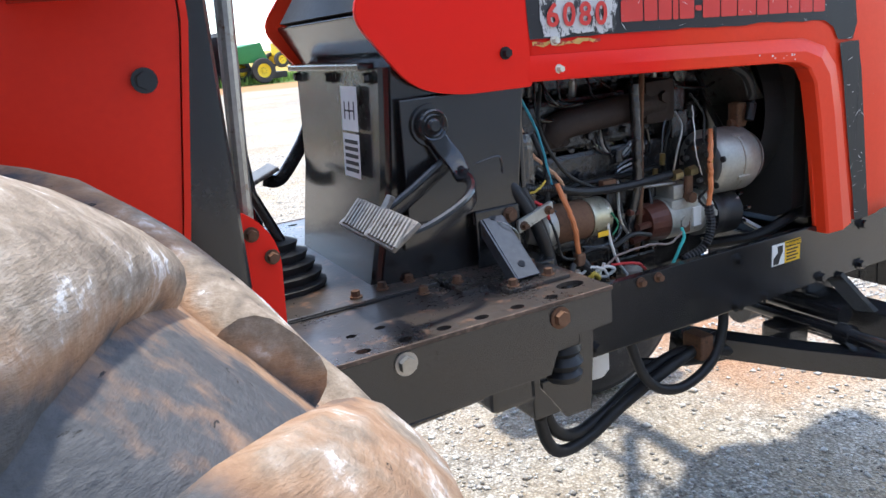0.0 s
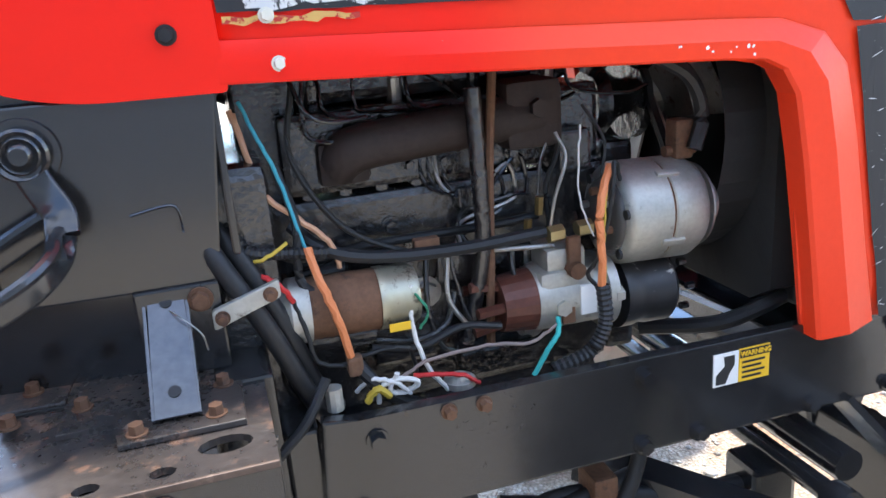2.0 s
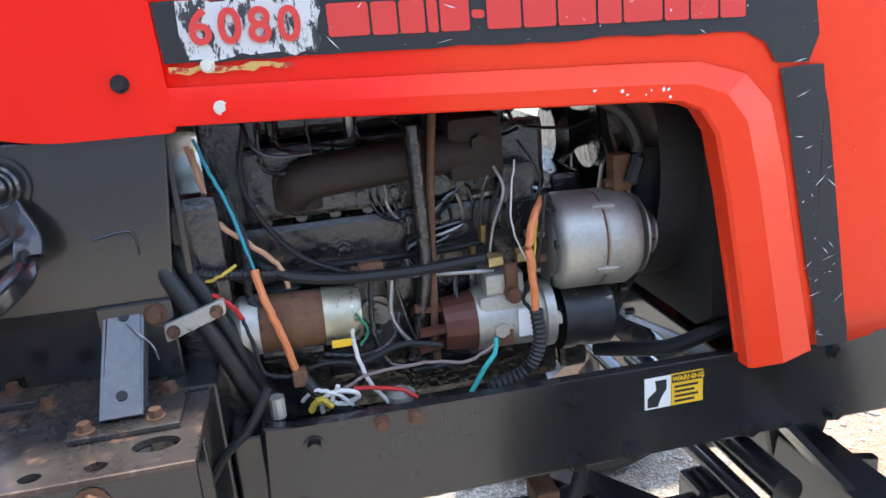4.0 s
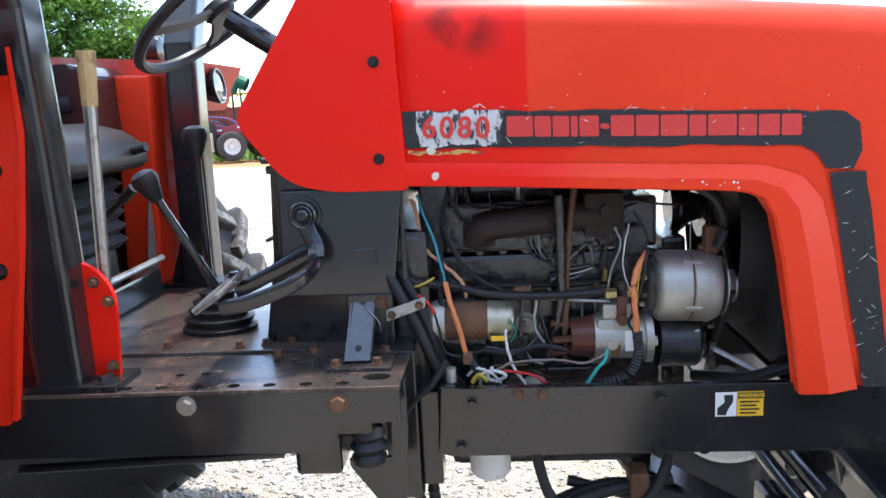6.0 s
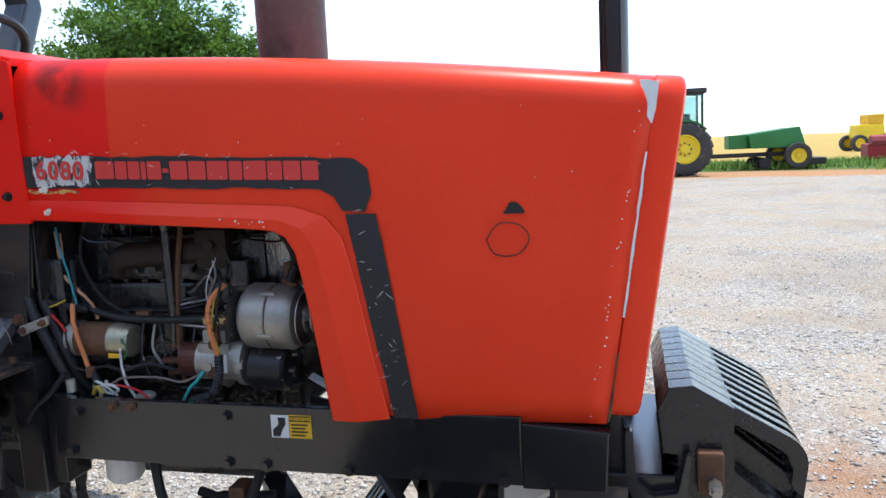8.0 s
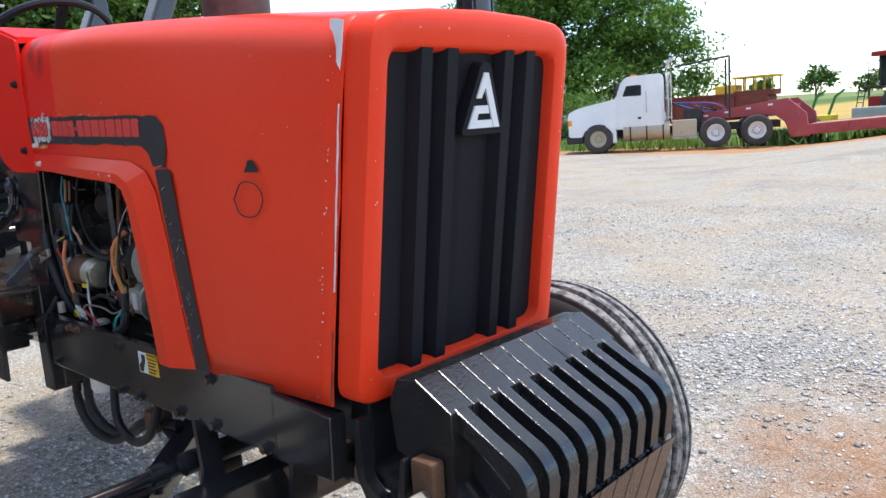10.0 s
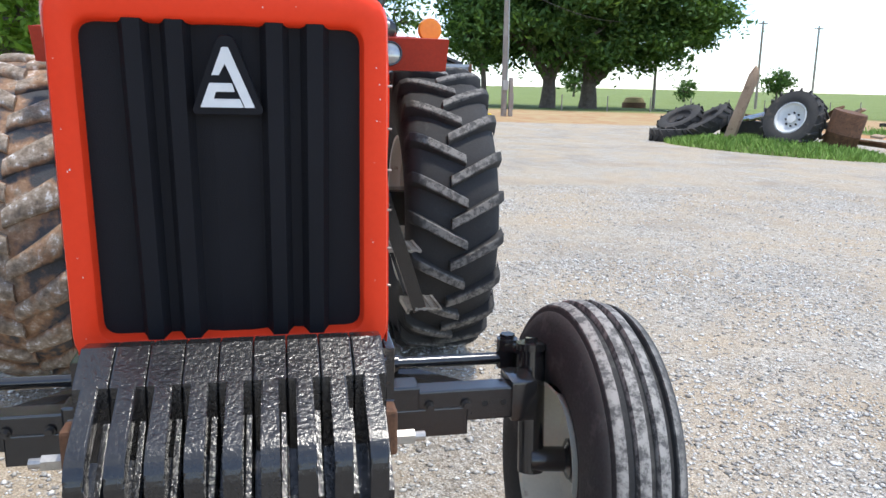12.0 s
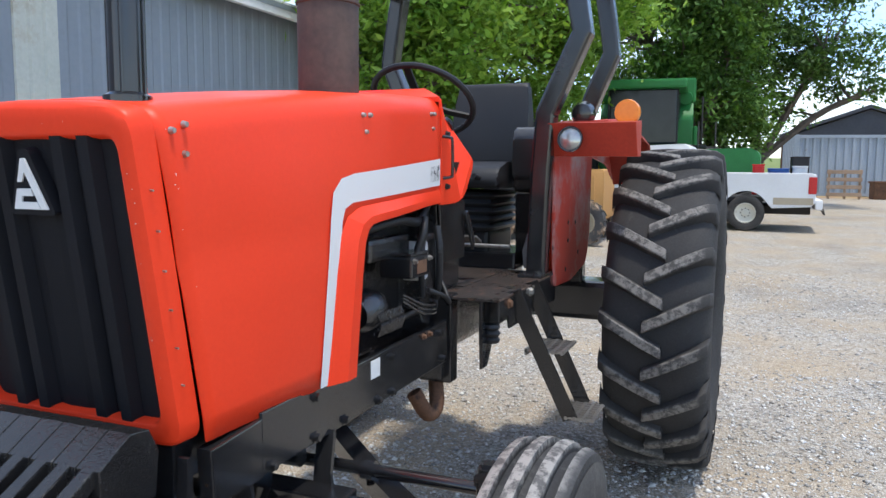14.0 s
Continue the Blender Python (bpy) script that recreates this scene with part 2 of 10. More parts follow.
def hood_paint():
    """Weathered red with a fresher sprayed patch near the cowl and a soot smudge in it."""
    m, n, l, b = node_mat("hood_red_paint", 0.3)
    a, f, c = noise_node(n, l, 1.7, 5), noise_node(n, l, 90, 3), noise_node(n, l, 55, 6, 0.7)
    base = ramp(n, l, mix(n, l, 0.3, a.outputs["Fac"], f.outputs["Fac"]), [(0.3, (0.82, 0.044, 0.012)), (0.7, (0.92, 0.058, 0.017))]).outputs["Color"]
    tc, sep = n.new("ShaderNodeTexCoord"), n.new("ShaderNodeSeparateXYZ")
    l.new(tc.outputs["Object"], sep.inputs["Vector"])

    def band(src, lo, hi):
        r = n.new("ShaderNodeMapRange")
        r.interpolation_type = "SMOOTHSTEP"
        r.inputs["From Min"].default_value, r.inputs["From Max"].default_value = lo, hi
        l.new(src, r.inputs["Value"])
        return r.outputs["Result"]

    def mul(p, q):
        k = n.new("ShaderNodeMath")
        k.operation = "MULTIPLY"
        l.new(p, k.inputs[0])
        l.new(q, k.inputs[1])
        return k.outputs[0]

    side = band(sep.outputs["Y"], 0.0, -0.05)
    patch = mul(mul(band(sep.outputs["X"], 1.715, 1.705), side), band(sep.outputs["Z"], 1.20, 1.36))
    col = mix(n, l, patch, base, (0.88, 0.014, 0.006))
    low = mul(mul(band(sep.outputs["X"], 1.86, 1.70), side), band(sep.outputs["Z"], 1.47, 1.41))
    col = mix(n, l, low, col, (0.88, 0.016, 0.006))
    sm = noise_node(n, l, 9, 6, 0.6)
    soot = mul(mul(mul(band(sep.outputs["X"], 1.49, 1.56), band(sep.outputs["X"], 1.68, 1.60)), side), mul(band(sep.outputs["Z"], 1.57, 1.63), ramp(n, l, sm.outputs["Fac"], [(0.42, (0,)), (0.62, (0.85,))]).outputs["Color"]))
    col = mix(n, l, soot, col, (0.16, 0.012, 0.008))
    chips = ramp(n, l, c.outputs["Fac"], [(0.735, (0,)), (0.75, (1,))]).outputs["Color"]
    col = mix(n, l, chips, col, (0.42, 0.25, 0.2))
    l.new(col, b.inputs["Base Color"])
    l.new(ramp(n, l, a.outputs["Fac"], [(0.3, (0.30,)), (0.7, (0.46,))]).outputs["Color"], b.inputs["Roughness"])
    b.inputs["Specular IOR Level"].default_value = 0.24
    w = noise_node(n, l, 2.2, 3)
    bump(n, l, b, mix(n, l, 0.12, w.outputs["Fac"], f.outputs["Fac"]), 0.10, 0.012)
    return m


HOOD_RED = hood_paint()


def scraped(name, base, under, amount, scale=34.0, rough=0.55, stretch=(1, 1, 1)):
    """A decal worn through in flakes and scratches to what lies under it."""
    m, n, l, b = node_mat(name, rough)
    w, s = noise_node(n, l, scale, 9, 0.72, stretch=stretch), noise_node(n, l, 60, 4, 0.6, stretch=(1.0, 1.0, 7.0))
    fac = ramp(n, l, w.outputs["Fac"], [(amount, (0,)), (amount + 0.03, (1,))]).outputs["Color"]
    scr = ramp(n, l, s.outputs["Fac"], [(0.70, (0,)), (0.73, (1,))]).outputs["Color"]
    col = mix(n, l, fac, base, under)
    l.new(mix(n, l, scr, col, (0.42, 0.38, 0.36)), b.inputs["Base Color"])
    bump(n, l, b, w.outputs["Fac"], 0.2, 0.001)
    return m


STRIPE_BLACK = scraped("worn_black_stripe", (0.018, 0.018, 0.020), (0.42, 0.30, 0.28), 0.68)
PATCH_WHITE = scraped("worn_white_patch", (0.62, 0.61, 0.59), (0.04, 0.04, 0.04), 0.52, 30, stretch=(2.2, 1.0, 0.8))
EDGE_YELLOW = scraped("worn_yellow_edge", (0.62, 0.36, 0.10), (0.45, 0.03, 0.02), 0.52, 45)
LETTER_RED = scraped("worn_red_letter", (0.66, 0.045, 0.035), (0.35, 0.2, 0.2), 0.66, 60)
STRIPE_WHITE = scraped("worn_white_stripe", (0.72, 0.71, 0.69), (0.45, 0.28, 0.24), 0.66, 30)
LOGO_WHITE = mottled("white_emblem", (0.66, 0.66, 0.65), (0.8, 0.8, 0.79), (0.4, 0.5))
PAPER_WHITE = mottled("white_sticker", (0.66, 0.66, 0.64), (0.78, 0.78, 0.76), (0.5, 0.6), wear=(0.25, 0.24, 0.22), wear_at=(0.62, 0.7), wear_scale=60)
YELLOW = mottled("yellow_sticker", (0.72, 0.42, 0.02), (0.85, 0.52, 0.04), (0.45, 0.6))
INK = mottled("black_ink", (0.015, 0.015, 0.015), (0.03, 0.03, 0.03), (0.5, 0.6))
CONSOLE_BLACK = mottled("satin_black_sheet", (0.012, 0.011, 0.011), (0.022, 0.020, 0.019), (0.16, 0.30), 0, 2.0, 90, 0.05, 0.001, (0.05, 0.038, 0.03), (0.70, 0.80), 16.0, coat=0.45, spec=0.6)
PEDAL_METAL = mottled("worn_pedal_metal", (0.12, 0.11, 0.10), (0.30, 0.28, 0.26), (0.35, 0.55), 0.6, 9, 120, 0.2, 0.001, (0.06, 0.045, 0.035), (0.55, 0.68), 45.0)
EDGE_RUST = mottled("bared_edge", (0.05, 0.036, 0.030), (0.13, 0.09, 0.07), (0.35, 0.6), 0.2, 12, 120, 0.2, 0.001, (0.24, 0.17, 0.13), (0.52, 0.66), 30.0)
VINYL = mottled("black_vinyl", (0.013, 0.013, 0.014), (0.026, 0.026, 0.027), (0.38, 0.52), fine=220, bumpy=0.25, dist=0.0006)
EXHAUST = mottled("heat_browned_pipe", (0.075, 0.050, 0.042), (0.16, 0.105, 0.085), (0.5, 0.75), 0.3, 4.0, 50, 0.2, 0.001, (0.05, 0.036, 0.032), (0.5, 0.68), 5.0)
MANIFOLD = mottled("brown_cast_iron", (0.024, 0.017, 0.015), (0.055, 0.040, 0.035), (0.55, 0.75), 0.2, 9, 120, 0.5, 0.0015)
WIRE = {k: mottled("wire_" + k, tuple(v * 0.85 for v in c), c, (0.4, 0.55), fine=200) for k, c in {
    "orange": (0.70, 0.23, 0.09), "copper": (0.55, 0.30, 0.18), "cyan": (0.05, 0.33, 0.42), "white": (0.72, 0.70, 0.66), "red": (0.55, 0.03, 0.03),
    "grey": (0.25, 0.19, 0.17), "black": (0.018, 0.018, 0.018), "teal": (0.04, 0.42, 0.38), "green": (0.03, 0.22, 0.12), "yellow": (0.55, 0.38, 0.05)}.items()}
LENS_AMBER = mottled("amber_lens", (0.75, 0.20, 0.02), (0.9, 0.3, 0.03), (0.12, 0.2))
LENS_CLEAR = mottled("lamp_glass", (0.30, 0.30, 0.28), (0.55, 0.55, 0.52), (0.08, 0.15), 0.6)
LENS_DARK = mottled("dark_lens", (0.02, 0.015, 0.015), (0.05, 0.03, 0.03), (0.1, 0.2))
SOOTY_MESH = mottled("grille_mesh", (0.008, 0.008, 0.010), (0.016, 0.016, 0.019), (0.55, 0.75), 0, 3.0, 500, 0.8, 0.0012, spec=0.16)


def text_part(name, words, size, m, material, parent, label=""):
    cu = bpy.data.curves.new(name, "FONT")
    cu.body, cu.size, cu.extrude, cu.align_x, cu.align_y = words, size, 0.0006, "CENTER", "CENTER"
    cu.offset = size * 0.02
    tmp = bpy.data.objects.new(name, cu)
    scene.collection.objects.link(tmp)
    me = bpy.data.meshes.new_from_object(tmp.evaluated_get(bpy.context.evaluated_depsgraph_get()))
    bpy.data.objects.remove(tmp)
    me.materials.clear()
    me.materials.append(material)
    ob = new(name, me)
    ob.parent, ob.matrix_basis = parent, m
    if label:
        tagged(ob, label)
    return ob

# ---------------------------------------------------------------- tractor: x ahead, y to its left, z up
tractor = thing("tractor", pose(0, 0.008, 0), "worn red and black farm tractor with front weights, on gravel", "tractor")
T = tractor
HOOD_X0 = 1.457
SEAM_B, SEAM_T = (2.765, 0.915), (2.868, 1.560)


def hood_w(x, z=1.2):
    """Half width of the hood: waisted at the cowl, full at the middle, drawn in above towards the nose."""
    t = min(1.0, max(0.0, (x - 1.44) / 0.95))
    w = lerp(0.252, 0.305, math.sin(t * math.pi / 2) ** 1.15)
    up = min(1.0, max(0.0, (z - 1.22) / 0.36))
    w -= 0.034 * up * up * min(1.0, max(0.0, (x - 1.9) / 0.9))
    e = min(1.0, max(0.0, (x - 2.40) / 0.40))
    return lerp(w, min(w, lerp(0.292, 0.276, (z - 0.92) / 0.65)), e * e * (3 - 2 * e))


def hood_top(x):
    return 1.714 - 0.045 * (x - 1.455) - 0.037 * (x - 1.455) ** 2


def cut_z(x):
    return lerp(1.346, 1.316, (x - 1.46) / 0.65)


def seam_x(z):
    return lerp(SEAM_B[0], SEAM_T[0], (z - SEAM_B[1]) / (SEAM_T[1] - SEAM_B[1]))


def cut_x(z):
    return lerp(2.208, 2.158, (z - 0.92) / 0.38)


def build_hood():
    bm = bmesh.new()
    nx, cols = 30, []
    split = 15                         # columns behind the corner of the cut-out
    for i in range(nx + 1):
        xm = lerp(HOOD_X0, 2.165, i / split) if i <= split else lerp(2.165, 2.84, (i - split) / (nx - split))
        zt, zb, r = hood_top(xm), cut_z(xm), 0.066
        if split - 3 < i <= split:     # rounds the inner corner of the opening
            zb -= (0.0, 0.008, 0.03)[i - split + 2] if i > split - 3 else 0
        prof = [(hood_w(xm, lerp(zb, zt - r, j / 7)) + 0.004 * math.sin(math.pi * j / 7), lerp(zb, zt - r, j / 7)) for j in range(8)]
        w = hood_w(xm, zt - r)
        prof += [(w - r * (1 - math.cos(a)), zt - r + r * math.sin(a)) for a in (math.pi / 2 * j / 6 for j in range(1, 7))]
        prof += [(lerp(w - r, 0, u), zt + 0.014 * (1 - (1 - u) ** 2)) for u in (0.35, 0.7, 1.0)]
        full = [(-y, z) for y, z in prof] + [(y, z) for y, z in prof[-2::-1]]
        row = []
        for y, z in full:
            t = 0 if i <= split else (i - split) / (nx - split)
            x = xm if i <= split else lerp(lerp(2.158, 2.165, 1), seam_x(min(z, 1.56)), t)
            row.append(bm.verts.new((x, y, z)))
        cols.append(row)
    for a, b in zip(cols, cols[1:]):
        for j in range(len(a) - 1):
            bm.faces.new((a[j], b[j], b[j + 1], a[j + 1]))
    for s, col in ((-1, 0), (1, len(cols[0]) - 1)):
        top = [c[col] for c in cols[split:]]
        rows = [top]
        for k in range(1, 8):
            row = []
            for i, v in enumerate(top):
                z = lerp(v.co.z, 0.918, k / 7)
                x = lerp(cut_x(z), seam_x(z), i / (len(top) - 1))
                row.append(bm.verts.new((x, s * (hood_w(x, z) + (0.003 if 0 < k < 7 else 0)), z)))
            rows.append(row)
        for a, b in zip(rows, rows[1:]):
            for i in range(len(a) - 1):
                bm.faces.new((a[i], a[i + 1], b[i + 1], b[i]))
    ob = part("hood", bm, HOOD_RED, T, "faded red sheet-metal hood with a fresher sprayed patch", smooth=True)
    so = ob.modifiers.new("thick", "SOLIDIFY")
    so.thickness, so.offset = 0.004, -1
    return ob


hood = build_hood()

# flared lip round the engine opening, both sides
for s in (-1, 1):
    inner = [(1.462, 1.346), (1.62, 1.340), (1.80, 1.331), (1.95, 1.324), (2.05, 1.319), (2.105, 1.314), (2.134, 1.300), (2.154, 1.268), (2.172, 1.18), (2.194, 1.04), (2.212, 0.918)]
    outer = [(1.462, 1.392), (1.62, 1.386), (1.80, 1.379), (1.95, 1.372), (2.05, 1.368), (2.145, 1.362), (2.212, 1.340), (2.250, 1.296), (2.274, 1.20), (2.304, 1.04), (2.330, 0.918)]
    bm = bmesh.new()
    rings = []
    for (xi, zi), (xo, zo) in zip(inner, outer):
        ring = []
        full = min(1.0, max(0.12, (xi - 1.50) / 0.48))
        for t, off in ((0.0, -0.012), (0.0, 0.023), (0.05, 0.027), (0.46, 0.027), (0.98, 0.003), (1.0, 0.001)):
            x, z = lerp(xi, xo, t), lerp(zi, zo, t)
            ring.append(bm.verts.new((x, s * (hood_w(x, z) + 0.004 + off * full), z)))
        rings.append(ring)
    for a, b in zip(rings, rings[1:]):
        for j in range(len(a) - 1):
            bm.faces.new((a[j], a[j + 1], b[j + 1], b[j]))
    for e in bm.edges:
        e.smooth = True
    part("opening_lip", bm, HOOD_RED, T, "flared red lip with chipped edge", smooth=True, crease=16)


def side_flat(outline, s, lift, material, name, label="", parent=None, depth=0.0012):
    """A thin decal on the hood's side, bent with it."""
    bm = bmesh.new()
    vs = [bm.verts.new((x, 0, z)) for x, z in outline]
    f = bm.faces.new(vs)
    bmesh.ops.triangulate(bm, faces=[f])
    bmesh.ops.subdivide_edges(bm, edges=[e for e in bm.edges if e.calc_length() > 0.12], cuts=3, use_grid_fill=False)
    for v in bm.verts:
        v.co.y = s * (hood_w(v.co.x, v.co.z) + 0.0062 + lift)
    return part(name, bm, material, parent or T, label)


def wavy(pts, amp, seed, step=0.03):
    rnd, out = random.Random(seed), []
    for (x0, z0), (x1, z1) in zip(pts, pts[1:] + pts[:1]):
        k = max(1, int(math.hypot(x1 - x0, z1 - z0) / step))
        for i in range(k):
            t = i / k
            j = 0 if i == 0 else amp
            out.append((lerp(x0, x1, t) + rnd.uniform(-j, j), lerp(z0, z1, t) + rnd.uniform(-j, j)))
    return out


# dark stripe on the right, in two worn lengths
side_flat(wavy([(1.470, 1.420), (1.466, 1.491), (1.862, 1.476), (2.285, 1.453), (2.312, 1.432), (2.318, 1.382), (2.303, 1.347), (2.254, 1.350), (2.238, 1.378), (2.209, 1.394), (2.10, 1.400), (1.858, 1.408)], 0.002, 3), -1, 0.0, STRIPE_BLACK, "stripe", "worn black stripe with red lettering")
side_flat(wavy([(2.260, 1.342), (2.326, 1.342), (2.391, 0.921), (2.340, 0.921)], 0.0015, 5), -1, 0.0, STRIPE_BLACK, "stripe", "scratched black stripe")
side_flat(wavy([(1.500, 1.422), (1.494, 1.490), (1.660, 1.484), (1.652, 1.418)], 0.005, 8, 0.015), -1, 0.0012, PATCH_WHITE, "white_patch", "flaking white patch under red numerals")
side_flat(wavy([(1.474, 1.408), (1.474, 1.416), (1.62, 1.410), (1.62, 1.404)], 0.003, 9, 0.012), -1, 0.0014, EDGE_YELLOW, "stripe_edge")
for k, ch in enumerate("6080"):
    nx_ = 1.518 + 0.0347 * k
    num_m = Matrix.Translation((nx_, -(hood_w(nx_, 1.45) + 0.0100), 1.4565 - 0.0015 * k)) @ Matrix.Rotation(radians(2.6), 4, "Y") @ Matrix.Rotation(radians(90), 4, "X")
    text_part("numeral", ch, 0.057, num_m, LETTER_RED, T, "red model numeral")
x = 1.668
for i, wdt in enumerate((0.050, 0.031, 0.031, 0.013, 0.036, 0.016, 0.043, 0.042, 0.049, 0.031, 0.052, 0.033, 0.038, 0.036)):
    zc, slant = lerp(1.4535, 1.433, (x - 1.67) / 0.53), 0.0014
    h = 0.039 if i != 5 else 0.010
    side_flat(round_poly([(x, zc - h / 2), (x + wdt, zc - slant - h / 2), (x + wdt, zc - slant + h / 2), (x, zc + h / 2)], 0.004, 3), -1, 0.0014, LETTER_RED, "lettering_block")
    x += wdt + 0.0030
# plain thin marks where a small line drawing is on the hood
dk = [(2.545, 1.285), (2.57, 1.315), (2.61, 1.312), (2.628, 1.285), (2.605, 1.255), (2.562, 1.256)]
bm = bmesh.new()
sweep(bm, smooth_path([(px, -(hood_w(px, pz) + 0.0068), pz) for px, pz in dk + dk[:1]], 6), disc(0.0013, 5))
part("line_mark", bm, INK, T)
side_flat(round_poly([(2.578, 1.334), (2.622, 1.334), (2.618, 1.343), (2.606, 1.356), (2.592, 1.356), (2.586, 1.343)], 0.003, 3), -1, 0.0, INK, "line_mark")
# white stripe on the left
side_flat([(1.475, 1.408), (1.475, 1.500), (2.17, 1.452), (2.24, 1.440), (2.285, 1.405), (2.300, 1.34), (2.362, 0.921), (2.300, 0.921), (2.242, 1.33), (2.225, 1.362), (2.18, 1.376)], 1, 0.0, STRIPE_WHITE, "stripe", "worn white stripe")
side_flat([(1.482, 1.425), (1.482, 1.478), (1.58, 1.470), (1.58, 1.420)], 1, 0.0012, PATCH_WHITE, "white_patch")

# hood hinge screws, left side, and round plugs on the right
for px, pz in ((2.825, 1.535), (2.79, 1.548), (2.792, 1.492), (2.10, 1.61), (2.06, 1.612), (2.085, 1.565), (1.56, 1.648), (1.53, 1.650), (1.545, 1.60)):
    part("screw", rod(bmesh.new(), (px, hood_w(px, pz), pz), (px, hood_w(px, pz) + 0.0095, pz), 0.0075, 0.0055, 10), STEEL, T)
for px, pz in ((1.520, 1.414), (1.527, 1.363)):
    bolt(T, (px, -(hood_w(px) + 0.006), pz), (0, -1, 0), 0.0065, CREAM, "screw")
for k in range(6):
    pz = 1.05 + 0.075 * k
    bolt(T, (2.802 + 0.151 * (pz - 0.918), lerp(0.2815, 0.268, (pz - 0.92) / 0.65), pz), (0.2, 1, 0), 0.0024, STEEL, "screw")


def nose_x(z):
    return 2.826 + 0.151 * (z - 0.918)


def build_nose():
    bm = bmesh.new()

    def ring(w0, w1, zb, zt, back, rnd):
        out = []
        for y, z in round_poly([(-w0, zb), (w0, zb), (w1, zt), (w1 * 0.5, zt), (0, zt), (-w1 * 0.5, zt), (-w1, zt)], [rnd, rnd, rnd, 0, 0, 0, rnd], 6):
            lift = 0.015 * max(0.0, 1 - (y / 0.24) ** 2) * max(0.0, (z - 1.50) / 0.08) if zt > 1.55 else 0.0
            out.append(bm.verts.new((nose_x(z) - back, y, z + lift)))
        return out
    rings = [ring(0.278, 0.268, 0.925, 1.574, 0.062, 0.05), ring(0.287, 0.274, 0.921, 1.580, 0.055, 0.05), ring(0.286, 0.271, 0.919, 1.576, 0.012, 0.055),
             ring(0.283, 0.267, 0.923, 1.570, 0.003, 0.055), ring(0.270, 0.256, 0.932, 1.560, -0.001, 0.05), ring(0.247, 0.238, 0.955, 1.532, 0.0, 0.04),
             ring(0.239, 0.231, 0.962, 1.524, 0.004, 0.035), ring(0.235, 0.227, 0.967, 1.519, 0.014, 0.03), ring(0.229, 0.221, 0.978, 1.512, 0.062, 0.025)]
    for a, b in zip(rings, rings[1:]):
        k = len(a)
        for j in range(k):
            bm.faces.new((a[j], a[(j + 1) % k], b[(j + 1) % k], b[j]))
    ob = part("nose_frame", bm, HOOD_RED, T, "red rounded grille surround with chipped edges", smooth=True)
    return ob


nose = build_nose()


def grille_bar(y0, y1, proud, name="grille_rib"):
    bm = bmesh.new()
    z0, z1 = 0.958, 1.523
    base, c = 0.026, (y0 + y1) / 2
    prof = [(y0, base), (lerp(y0, c, 0.45), base - proud), (lerp(y1, c, 0.45), base - proud), (y1, base)]
    rings = []
    for z in [lerp(z0, z1, i / 4) for i in range(5)]:
        rings.append([bm.verts.new((nose_x(z) - b, y, z)) for y, b in prof])
    for a, b in zip(rings, rings[1:]):
        for j in range(3):
            bm.faces.new((a[j], a[j + 1], b[j + 1], b[j]))
    bm.faces.new(rings[0])
    return part(name, bm, SOOTY_MESH, T)


bm = bmesh.new()
vs = [bm.verts.new((nose_x(z) - b, y, z)) for b in (0.027, 0.040) for y, z in ((-0.238, 0.955), (0.238, 0.955), (0.230, 1.527), (-0.230, 1.527))]
for q in ((0, 1, 2, 3), (7, 6, 5, 4), (0, 4, 5, 1), (1, 5, 6, 2), (2, 6, 7, 3), (3, 7, 4, 0)):
    bm.faces.new([vs[i] for i in q])
part("grille_screen", bm, SOOTY_MESH, T, "black perforated grille screen")
for y0 in (-0.165, -0.100, 0.058, 0.125):
    grille_bar(y0, y0 + 0.048, 0.022)
grille_bar(-0.045, 0.052, 0.004, "grille_panel")
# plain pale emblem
em = Matrix.Translation((nose_x(1.385) + 0.004, 0.004, 1.385)) @ Matrix.Rotation(radians(8.6), 4, "Y") @ Matrix.Rotation(radians(90), 4, "Z") @ Matrix.Rotation(radians(90), 4, "X")
bm = bmesh.new()
prism(bm, [(-0.006, 0.098), (0.004, 0.098), (0.044, 0.0), (0.028, 0.0), (-0.002, 0.072), (-0.012, 0.053), (-0.024, 0.053)], em, 0.004)
prism(bm, [(-0.044, 0.0), (0.026, 0.0), (0.020, 0.014), (-0.022, 0.014), (-0.018, 0.026), (0.012, 0.026), (0.008, 0.040), (-0.028, 0.040)], em, 0.004)
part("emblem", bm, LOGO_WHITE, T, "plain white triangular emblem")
part("emblem_backing", prism(bmesh.new(), round_poly([(-0.060, -0.012), (0.060, -0.012), (0.012, 0.116), (-0.012, 0.116)], 0.012, 3), em @ Matrix.Translation((0, 0, -0.026)), 0.026), SOOTY_MESH, T)

# ---- cowl, console, dash
def tuck(bm):
    """Draws the upper rear corner of the cowl in on the tractor's left."""
    for v in bm.verts:
        if v.co.y > 0.1:
            v.co.y -= 0.125 * min(1.0, max(0.0, (v.co.z - 1.50) / 0.24)) * min(1.0, max(0.0, (1.462 - v.co.x) / 0.15))
    return bm


